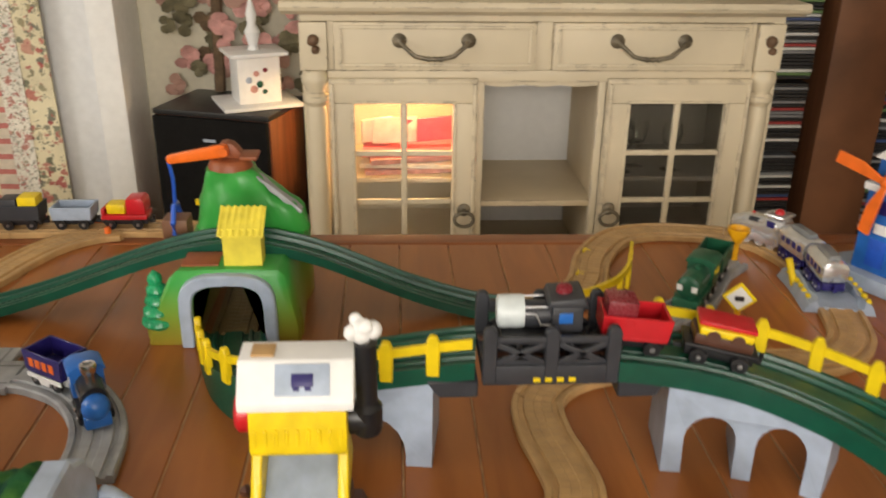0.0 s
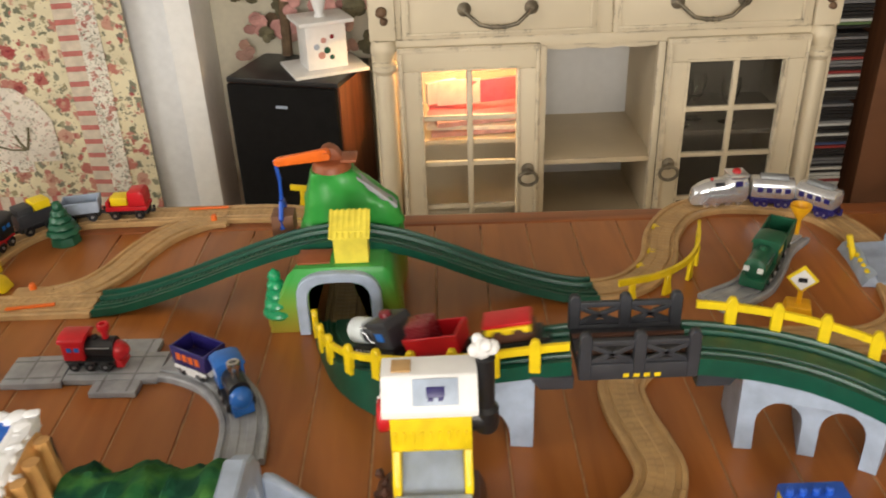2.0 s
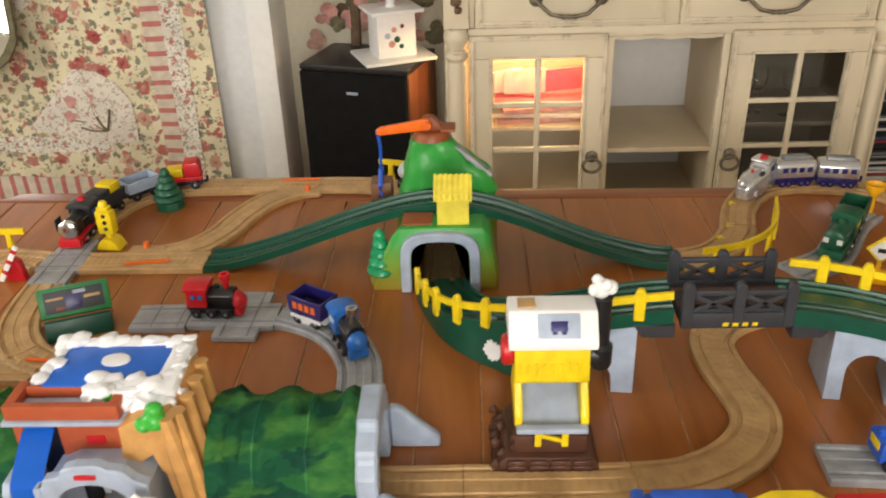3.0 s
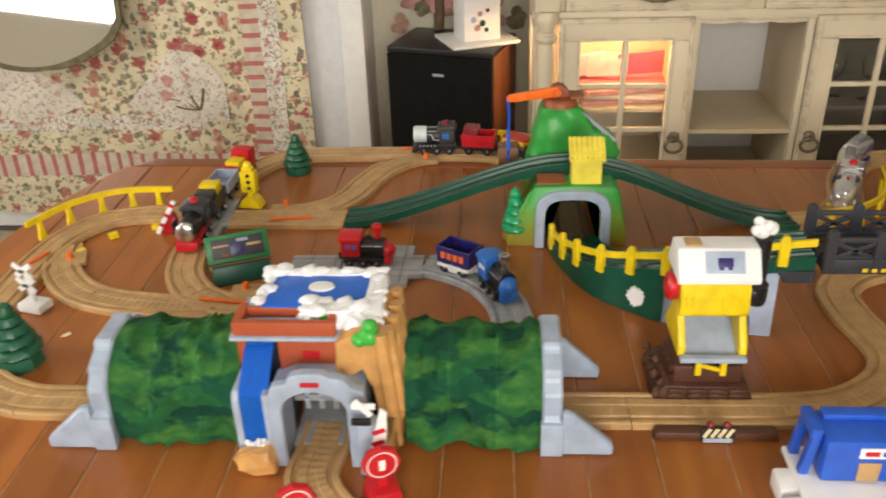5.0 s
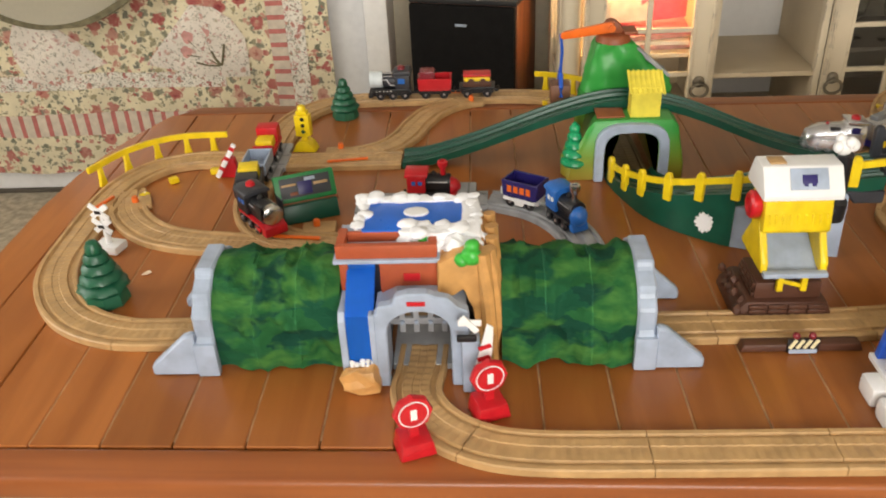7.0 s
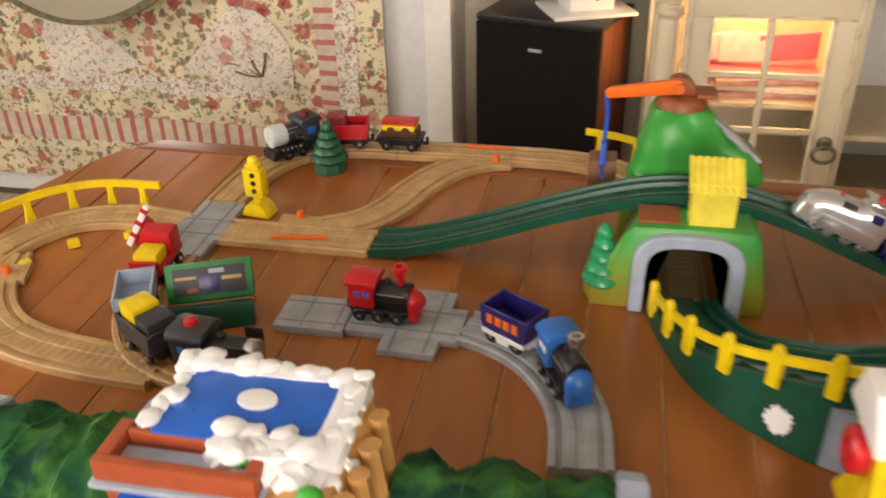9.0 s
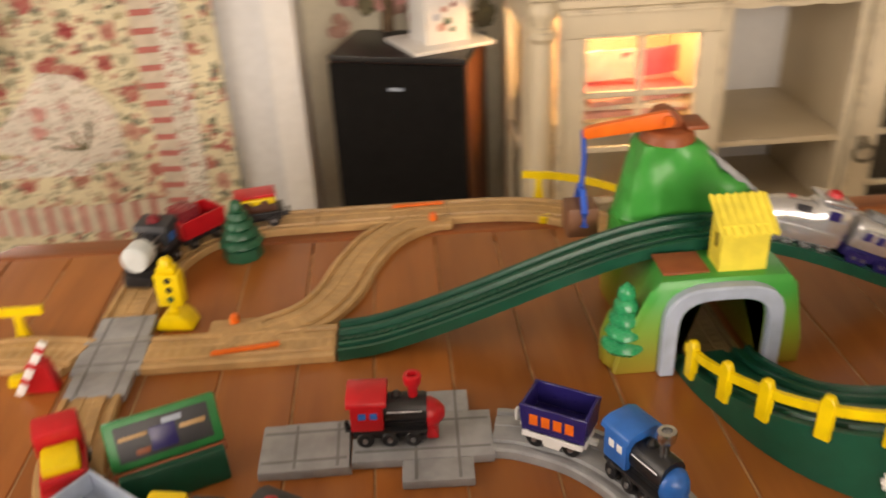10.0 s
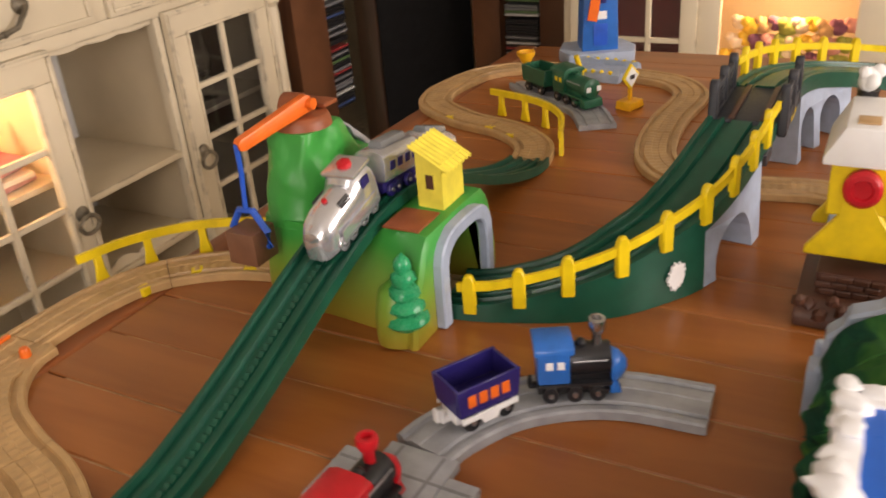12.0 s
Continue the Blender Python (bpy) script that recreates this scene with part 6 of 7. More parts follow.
def blue_engine():
    th = vehicle("toy_locomotive", "blue toy engine with red and yellow trim on a grey siding", "toy locomotive")
    part("body", box((-0.035, -0.02, 0.012), (0.045, 0.02, 0.045), 0.004), BLUE, th)
    for x in (-0.028, -0.012, 0.004, 0.02):
        part("stud", lathe([(0.005, 0.0445), (0.005, 0.052), (0.003, 0.054)], 10, pose(x, 0, 0)), BLUE, th)
    part("stripe", box((-0.0362, -0.012, 0.028), (-0.0348, 0.012, 0.040), 0.0006), YELLOW, th, "yellow panel")
    part("skirt", box((-0.01, -0.0215, 0.006), (0.045, 0.0215, 0.0118), 0.001), RED, th, "red skirt")
    wheels(th, (-0.02, 0.025))
    th.matrix_basis = pose(0.335, 0.812, RZ)


blue_engine()
# ---- room: cabinet, loudspeakers, shelves, quilt ----
def worn_paint(name, color, under, amount=0.62, rough=0.5):
    """Painted wood, rubbed through to the wood in streaks."""
    m = mat_base(name, color, rough)
    c = coords(m, (1, 1, 1))
    streak = nd(m, "ShaderNodeTexNoise", Scale=7.0, Detail=8.0, Roughness=0.7)
    ln(m, coords(m, (1, 1, 0.35)), streak.inputs[0])
    cloud = nd(m, "ShaderNodeTexNoise", Scale=3.0, Detail=4.0)
    fine = nd(m, "ShaderNodeTexNoise", Scale=90.0, Detail=3.0)
    ln(m, c, cloud.inputs[0]), ln(m, c, fine.inputs[0])
    base = ramp_node(m, cloud.outputs[0], [(0.3, shade(color, 0.86)), (0.7, shade(color, 1.08))])
    wear = ramp_node(m, streak.outputs[0], [(amount, (0, 0, 0)), (amount + 0.05, (1, 1, 1))])
    col = mixed(m, wear, base, under)
    # edges rubbed through to dark wood, in patches
    geo = nd(m, "ShaderNodeNewGeometry")
    bev = nd(m, "ShaderNodeBevel", Radius=0.008)
    dot = nd(m, "ShaderNodeVectorMath")
    dot.operation = "DOT_PRODUCT"
    ln(m, geo.outputs["Normal"], dot.inputs[0]), ln(m, bev.outputs[0], dot.inputs[1])
    edge = ramp_node(m, dot.outputs["Value"], [(0.90, (1, 1, 1)), (0.97, (0, 0, 0))])
    chip = nd(m, "ShaderNodeTexNoise", Scale=16.0, Detail=5.0, Roughness=0.7)
    ln(m, c, chip.inputs[0])
    patch = ramp_node(m, chip.outputs[0], [(0.50, (0, 0, 0)), (0.58, (0.85, 0.85, 0.85))])
    col = mixed(m, mixed(m, 1.0, edge, patch, "MULTIPLY"), col, (0.09, 0.06, 0.04))
    ln(m, col, bsdf(m).inputs["Base Color"])
    bumped(m, fine.outputs[0], 0.12, 0.001)
    return m


CREAM = worn_paint("cream_paint", (0.72, 0.63, 0.47), (0.24, 0.15, 0.08), 0.655)
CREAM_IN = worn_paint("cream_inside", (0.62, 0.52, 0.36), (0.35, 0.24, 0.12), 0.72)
IRON = plastic("aged_iron", (0.24, 0.21, 0.16), 0.5, 0.4)
bsdf(IRON).inputs["Metallic"].default_value = 0.7
GLASS = mat_base("glass", (0.95, 0.96, 0.95), 0.02)
bsdf(GLASS).inputs["Transmission Weight"].default_value = 1.0
bsdf(GLASS).inputs["IOR"].default_value = 1.45
# dark tone, painted in for the shade of the sideboard's unlit right half
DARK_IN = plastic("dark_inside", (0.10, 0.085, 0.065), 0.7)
PAPER = plastic("paper", (0.72, 0.66, 0.55), 0.8)
PINK = plastic("pink_card", (0.75, 0.12, 0.16), 0.6)
ROSE = plastic("rose_cloth", (0.58, 0.30, 0.27), 0.9, 0.3)
BACK_PANEL = plastic("back_panel", (0.74, 0.74, 0.73), 0.7, 0.03)


def glass_door(parent, x0, x1, z0, z1, y, rows, knob_x, fl=0.075):
    """A framed door with two columns of panes; front at y, facing -y."""
    d = part("door", box((x0, y - 0.022, z1 - fl), (x1, y, z1), 0.004), CREAM, parent, "cream door with glass panes")
    part("rail", box((x0, y - 0.022, z0), (x1, y, z0 + fl), 0.004), CREAM, d)
    for a, b in ((x0, x0 + fl), (x1 - fl, x1)):
        part("stile", box((a, y - 0.022, z0 + fl), (b, y, z1 - fl), 0.003), CREAM, d)
    gx0, gx1, gz0, gz1 = x0 + fl, x1 - fl, z0 + fl, z1 - fl
    for lo, hi in (((x0 + 0.004, y - 0.0285, z1 - 0.014), (x1 - 0.004, y - 0.0222, z1 - 0.004)), ((x0 + 0.004, y - 0.0285, z0 + 0.02), (x0 + 0.014, y - 0.0222, z1 - 0.0145)), ((x1 - 0.014, y - 0.0285, z0 + 0.02), (x1 - 0.004, y - 0.0222, z1 - 0.0145)),
            ((gx0 - 0.010, y - 0.027, gz1 + 0.0005), (gx1 + 0.010, y - 0.0222, gz1 + 0.009)), ((gx0 - 0.010, y - 0.027, gz0), (gx0 - 0.001, y - 0.0222, gz1)), ((gx1 + 0.001, y - 0.027, gz0), (gx1 + 0.010, y - 0.0222, gz1))):
        part("moulding", box(lo, hi, 0.0025), CREAM, d)
    cx = (gx0 + gx1) / 2
    part("muntin", box((cx - 0.009, y - 0.019, gz0), (cx + 0.009, y - 0.003, gz1), 0.003), CREAM, d)
    ph = (gz1 - gz0) / rows
    for i in range(1, rows):
        z = gz1 - i * ph
        part("muntin", box((gx0, y - 0.0185, z - 0.008), (gx1, y - 0.0035, z + 0.008), 0.003), CREAM, d)
    for i in range(rows):
        for a, b in ((gx0, cx - 0.009), (cx + 0.009, gx1)):
            p = part("pane", box((a, y - 0.012, gz1 - (i + 1) * ph + 0.008), (b, y - 0.009, gz1 - i * ph - 0.008)), GLASS, d, "clear glass pane")
            p.visible_shadow = False
    k = part("knob_plate", lathe([(0.021, 0), (0.019, 0.005), (0.008, 0.010), (0.006, 0.018)], 14, pose(knob_x, y - 0.0222, -0.272, 90)), IRON, d, "aged iron ring pull")
    part("ring", tube([(knob_x + 0.029 * math.sin(a), y - 0.041, -0.297 + 0.023 * math.cos(a)) for a in np.linspace(0, 2 * math.pi, 17)], 0.0055, 7), IRON, k)
    return d


def drop_handle(parent, cx, z, y):
    h = part("handle", tube([(cx - 0.098, y - 0.012, z + 0.016), (cx - 0.085, y - 0.028, z + 0.004), (cx - 0.055, y - 0.034, z - 0.022), (cx - 0.02, y - 0.034, z - 0.030), (cx + 0.02, y - 0.034, z - 0.030), (cx + 0.055, y - 0.034, z - 0.022), (cx + 0.085, y - 0.028, z + 0.004), (cx + 0.098, y - 0.012, z + 0.016)], 0.0062, 8), IRON, parent, "aged iron drop handle")
    for s in (-1, 1):
        part("rosette", lathe([(0.021, 0), (0.020, 0.006), (0.012, 0.012), (0.006, 0.018)], 16, pose(cx + s * 0.098, y, z + 0.016, 90)), IRON, h)
    for k in (-0.018, 0, 0.018):
        part("bead", lathe([(0.0, -0.006), (0.008, -0.003), (0.008, 0.003), (0.0, 0.006)], 10, pose(cx + k, y - 0.034, z - 0.030, 0, 90)), IRON, h)


def sideboard():
    th = empty("sideboard", pose(0, 0, 0), "distressed cream wooden sideboard with drawers and glass-paned doors", "sideboard")
    Y = 2.585
    B = Y + 0.44
    x0, x1, top = -0.285, 1.105, 0.305
    prof = [(Y - 0.055, 0.318), (Y - 0.062, 0.330), (Y - 0.055, 0.345), (B + 0.01, 0.345), (B + 0.01, top), (Y - 0.02, top), (Y - 0.028, 0.312)]
    part("top", prism(prof, x0 - 0.045, x1 + 0.045, "x", 0.003), CREAM, th, "moulded cream top")
    # carcass
    part("side", box((x1 - 0.03, Y + 0.002, FLOOR), (x1, B, top - 0.001)), CREAM, th)
    for lo, hi in (((Y + 0.0605, FLOOR), (Y + 0.10, top - 0.001)), ((B - 0.07, FLOOR), (B, top - 0.001)), ((Y + 0.1002, 0.062), (B - 0.0702, top - 0.001)), ((Y + 0.1002, FLOOR), (B - 0.0702, -0.62))):
        part("side", box((x0, lo[0], lo[1]), (x0 + 0.03, hi[0], hi[1]), 0.003), CREAM, th)
    part("side_muntin", box((x0 + 0.008, Y + 0.1002, -0.300), (x0 + 0.022, B - 0.0702, -0.284), 0.003), CREAM, th)
    p = part("side_pane", box((x0 + 0.014, Y + 0.1002, -0.62), (x0 + 0.017, B - 0.0702, 0.062)), GLASS, th, "clear glass pane")
    p.visible_shadow = False
    # right-hand back and thin side sheets are coloured dark to imitate shade there
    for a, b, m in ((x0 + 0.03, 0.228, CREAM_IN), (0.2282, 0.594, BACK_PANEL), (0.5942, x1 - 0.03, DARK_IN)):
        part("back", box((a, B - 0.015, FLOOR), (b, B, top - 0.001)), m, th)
    part("lining", box((0.6002, Y + 0.062, FLOOR + 0.1), (0.603, B - 0.016, 0.116)), DARK_IN, th, "thin dark sheet painted as shade inside the unlit half")
    part("lining", box((1.0715, Y + 0.062, FLOOR + 0.1), (1.0745, B - 0.016, 0.116)), DARK_IN, th, "thin dark sheet painted as shade inside the unlit half")
    part("frame_rail", box((x0, Y, 0.285), (x1, Y + 0.03, top - 0.001), 0.002), CREAM, th)
    part("frame_rail", box((x0 + 0.075, Y, 0.115), (x1 - 0.075, Y + 0.03, 0.148), 0.003), CREAM, th)
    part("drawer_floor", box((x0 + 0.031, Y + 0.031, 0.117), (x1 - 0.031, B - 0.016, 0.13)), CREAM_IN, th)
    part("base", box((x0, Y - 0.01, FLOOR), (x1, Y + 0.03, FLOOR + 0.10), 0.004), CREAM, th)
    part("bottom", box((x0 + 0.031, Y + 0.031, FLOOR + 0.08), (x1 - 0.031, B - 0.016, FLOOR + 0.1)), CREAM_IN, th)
    # corner pilasters with turned columns
    for a, b in ((x0, x0 + 0.078), (x1 - 0.078, x1)):
        c = (a + b) / 2
        part("corner_block", box((a, Y - 0.016, 0.150), (b, Y - 0.0005, 0.284), 0.004), CREAM, th)
        o = part("carving", puff(None, (c, Y - 0.018, 0.235), 0.017, a), RUST_DARK, th, "brown carved flower")
        o2 = part("carving", puff(None, (c + 0.006, Y - 0.018, 0.208), 0.012, b), RUST_DARK, th, "brown carved leaf")
        part("column", lathe([(0.030, FLOOR + 0.1), (0.030, 0.03), (0.026, 0.045), (0.038, 0.06), (0.038, 0.075), (0.027, 0.085), (0.031, 0.10), (0.040, 0.115), (0.040, 0.13), (0.030, 0.149)], 20, pose(c, Y + 0.008, 0)), CREAM, th, "turned cream column")
        part("post", box((a, Y + 0.0305, FLOOR + 0.1), (b, Y + 0.06, 0.149)), CREAM, th)
    # drawers
    for a, b in ((-0.188, 0.386), (0.434, 1.008)):
        d = part("drawer", box((a, Y - 0.012, 0.150), (b, Y + 0.012, 0.284), 0.004), CREAM, th, "cream drawer front")
        for lo, hi in (((a + 0.012, Y - 0.018, 0.160), (b - 0.012, Y - 0.0125, 0.170)), ((a + 0.012, Y - 0.018, 0.266), (b - 0.012, Y - 0.0125, 0.276)), ((a + 0.012, Y - 0.018, 0.1702), (a + 0.022, Y - 0.0125, 0.2658)), ((b - 0.022, Y - 0.018, 0.1702), (b - 0.012, Y - 0.0125, 0.2658))):
            part("moulding", box(lo, hi, 0.003), CREAM, d)
        drop_handle(d, (a + b) / 2 - 0.005, 0.218, Y - 0.012)
    part("stile", box((x0 + 0.0785, Y, 0.1485), (-0.189, Y + 0.03, 0.2845), 0.001), CREAM, th)
    part("stile", box((1.0095, Y, 0.1485), (x1 - 0.0785, Y + 0.03, 0.2845), 0.001), CREAM, th)
    part("divider", box((0.387, Y, 0.1482), (0.433, Y + 0.03, 0.2848), 0.002), CREAM, th)
    # doors and niche
    part("stile", box((0.222, Y, FLOOR + 0.1), (0.243, Y + 0.03, 0.1148), 0.002), CREAM, th)
    part("stile", box((0.578, Y, FLOOR + 0.1), (0.600, Y + 0.03, 0.1148), 0.002), CREAM, th)
    glass_door(th, -0.207, 0.2215, -0.62, 0.128, Y - 0.001, 4, 0.188, 0.072)
    glass_door(th, 0.6005, 1.027, -0.62, 0.128, Y - 0.001, 4, 0.634, 0.072)
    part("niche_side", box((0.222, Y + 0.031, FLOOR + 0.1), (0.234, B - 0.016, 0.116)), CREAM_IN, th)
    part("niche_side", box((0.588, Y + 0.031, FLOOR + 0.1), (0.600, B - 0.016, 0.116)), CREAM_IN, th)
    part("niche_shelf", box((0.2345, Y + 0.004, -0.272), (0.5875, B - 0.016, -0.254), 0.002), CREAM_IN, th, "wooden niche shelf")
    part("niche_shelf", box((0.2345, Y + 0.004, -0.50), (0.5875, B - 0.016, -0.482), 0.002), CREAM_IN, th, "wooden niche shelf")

    def valance(z, y, deep, up):
        n = 60
        pts = [(0.2435 + 0.334 * i / n, z - up * (0.012 + deep * abs(math.sin(i / n * 3 * math.pi)))) for i in range(n + 1)]
        return prism(pts + [(0.5775, z), (0.2435, z)], y, y + 0.008, "y")
    part("valance", valance(0.1148, Y + 0.014, 0.005, 1), CREAM, th, "scalloped cream valance", False)
    part("valance", valance(-0.482, Y + 0.012, 0.02, -1), CREAM, th, "scalloped wine-rack edge", False)
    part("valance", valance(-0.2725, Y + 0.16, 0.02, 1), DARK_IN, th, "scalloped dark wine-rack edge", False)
    # right-hand shelves get the dark shade colour, left-hand ones stay cream
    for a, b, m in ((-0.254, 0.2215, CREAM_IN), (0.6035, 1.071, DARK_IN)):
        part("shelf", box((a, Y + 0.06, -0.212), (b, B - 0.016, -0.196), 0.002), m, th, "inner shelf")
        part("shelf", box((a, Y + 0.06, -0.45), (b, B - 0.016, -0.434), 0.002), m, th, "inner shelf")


RUST_DARK = plastic("carved_brown", (0.16, 0.09, 0.05), 0.6, 0.4)
sideboard()
point_lamp("cabinet_lamp", (0.01, 2.80, 0.075), 5.5, (1.0, 0.66, 0.30), 0.03)


def sheet(name, x, y, z, w, d, h, rz, mat, label, tilt=0):
    b = box((-w / 2, -d / 2, 0), (w / 2, d / 2, h), 0.002)
    for v in b.verts:
        v.co.z += 0.006 * math.sin(v.co.x * 18)
    ob = link_mesh(name, b, mat, smooth=True)
    ob.matrix_basis = pose(x, y, z, tilt, 0, rz)
    return tagged(ob, label, "papers", "papers in the cabinet")


for i, (w, d, h, rz, mat, lab) in enumerate(((0.30, 0.22, 0.016, 4, ROSE, "folded rose-grey cloth on the cabinet shelf"), (0.30, 0.22, 0.014, -6, PAPER, "pale papers piled on the cabinet shelf"), (0.28, 0.21, 0.018, 8, ROSE, "folded rose-grey cloth on the cabinet shelf"), (0.30, 0.2, 0.012, -3, PINK, "pink card folder on the cabinet shelf"))):
    sheet("paper_stack", 0.03, 2.79, -0.1955 + i * 0.0175, w, d, h, rz, mat, lab)
sheet("pink_folder", 0.095, 2.78, -0.115, 0.16, 0.012, 0.075, 3, PINK, "bright pink folder standing in the cabinet")
sheet("open_book", -0.02, 2.77, -0.12, 0.14, 0.02, 0.08, -8, PAPER, "pale open book standing in the cabinet", -15)
sheet("open_book", -0.075, 2.80, -0.12, 0.10, 0.03, 0.07, 10, PAPER, "pale booklet leaning in the cabinet", -10)


def goblet(x, y, z):
    ob = link_mesh("wine_glass", lathe([(0.03, 0), (0.028, 0.003), (0.004, 0.008), (0.004, 0.06), (0.025, 0.085), (0.032, 0.12), (0.028, 0.15), (0.0265, 0.15), (0.03, 0.12), (0.02, 0.088), (0, 0.075)], 20), GLASS, smooth=True)
    ob.location = (x, y, z)
    tagged(ob, "clear wine glass on the dark cabinet shelf", "wine glass", "wine glasses")


for x, y in ((0.70, 2.70), (0.76, 2.76), (0.68, 2.80), (0.86, 2.72)):
    goblet(x, y, -0.1955)


def loudspeaker(x, y, rz, w, d, h, label, side_mat):
    th = empty("loudspeaker", pose(x, y, FLOOR, 0, 0, rz), label, "loudspeaker", "loudspeakers")
    part("cabinet_box", box((-w / 2, 0.012, 0), (w / 2, d, h - 0.0185), 0.003), side_mat, th, "wood-veneered box")
    part("top", box((-w / 2, 0.0, h - 0.018), (w / 2, d, h), 0.003), BLACK, th, "black top")
    part("grille", box((-w / 2 + 0.004, -0.014, 0.01), (w / 2 - 0.004, 0.0115, h - 0.02), 0.006), GRILLE, th, "black cloth grille")
    part("badge", box((-0.022, -0.0165, h - 0.095), (0.022, -0.0138, h - 0.085), 0.001), LIGHT_GREY, th, "small silver badge")
    part("driver_ring", lathe([(0.115, 0), (0.115, 0.0016), (0.108, 0.0016), (0.108, 0)][:3], 40, pose(0, -0.0138, h - 0.36, 90)), GRILLE, th)


GRILLE = plastic("grille_cloth", (0.008, 0.0075, 0.0075), 0.9, 0.3)
bsdf(GRILLE).inputs["Specular IOR Level"].default_value = 0.2
SPEAKER_WOOD = wood("speaker_veneer", (0.11, 0.032, 0.014), (0.24, 0.08, 0.032), 0.4, (30, 30, 3))
loudspeaker(-0.615, 2.86, -17, 0.41, 0.30, -FLOOR - 0.045, "large black loudspeaker with wood-veneered sides", SPEAKER_WOOD)
loudspeaker(2.08, 2.60, -42, 0.42, 0.34, 1.02, "large black loudspeaker in the corner between CD shelves", DARK_WOOD)


def birdhouse():
    th = empty("birdhouse", pose(-0.48, 2.99, -0.0445, 0, 0, 22), "white wooden birdhouse with painted flowers on the loudspeaker", "birdhouse")
    part("tray", box((-0.13, -0.11, 0), (0.13, 0.11, 0.012), 0.003), WHITE, th)
    part("body", box((-0.07, -0.06, 0.0122), (0.07, 0.06, 0.165), 0.003), WHITE, th)
    part("roof", box((-0.095, -0.085, 0.1652), (0.095, 0.085, 0.178), 0.003), WHITE, th)
    part("finial", lathe([(0.02, 0.178), (0.014, 0.19), (0.02, 0.21), (0.026, 0.235), (0.014, 0.26), (0.018, 0.29), (0.008, 0.33), (0, 0.34)], 16), WHITE, th)
    for i, (u, z, r, m) in enumerate(((-0.02, 0.06, 0.013, ROSE), (-0.035, 0.09, 0.011, LIGHT_GREY), (0.0, 0.075, 0.012, DEEP_GREEN), (-0.01, 0.11, 0.010, ROSE), (0.015, 0.05, 0.009, DEEP_GREEN), (0.02, 0.12, 0.008, MAROON))):
        part("painted_flower", lathe([(r, 0), (r * 0.8, 0.0012), (0, 0.0014)], 9, pose(u, -0.0602, z, 90)), m, th, "painted flower")
    part("hole", lathe([(0.016, 0), (0.016, 0.001)], 16, pose(0.0702, 0.0, 0.12, 0, 90)), BLACK, th, "dark round hole")


birdhouse()


def bouquet():
    th = empty("dried_bouquet", pose(-0.63, 3.15, 0.0), "bunch of dusty pink dried flowers and leaves against the wall", "flowers")
    rnd = random.Random(9)
    part("stem", tube([(0.0, 0.0, -0.04), (0.01, 0.0, 0.2), (0.02, 0.0, 0.45)], 0.02, 9), BROWN_LEAF, th)
    for i in range(80):
        x, y, z = rnd.uniform(-0.16, 0.34), rnd.uniform(-0.03, 0.03), rnd.uniform(-0.02, 0.55)
        m = (ROSE, DUSTY, OLIVE, ROSE, OLIVE, BROWN_LEAF)[i % 6]
        bm = None
        r = rnd.uniform(0.028, 0.05)
        for k in range(6):
            a = rnd.uniform(0, 6.3)
            b = lathe([(0.0, 0), (r * 0.5, 0.004), (r * 0.55, 0.008), (0.0, 0.013)], 7)
            b.transform(pose(r * 0.5 * math.cos(a), 0, r * 0.5 * math.sin(a), rnd.uniform(50, 130), rnd.uniform(-30, 30), 0))
            bm = merge(bm, b)
        part("blossom" if m in (ROSE, DUSTY) else "leaf", bm, m, th).matrix_basis = pose(x, y, z)


DUSTY = plastic("dusty_pink", (0.42, 0.25, 0.20), 0.9)
OLIVE = plastic("olive_leaf", (0.16, 0.14, 0.08), 0.8, 0.4)
BROWN_LEAF = plastic("brown_leaf", (0.14, 0.09, 0.05), 0.85, 0.4)
bouquet()

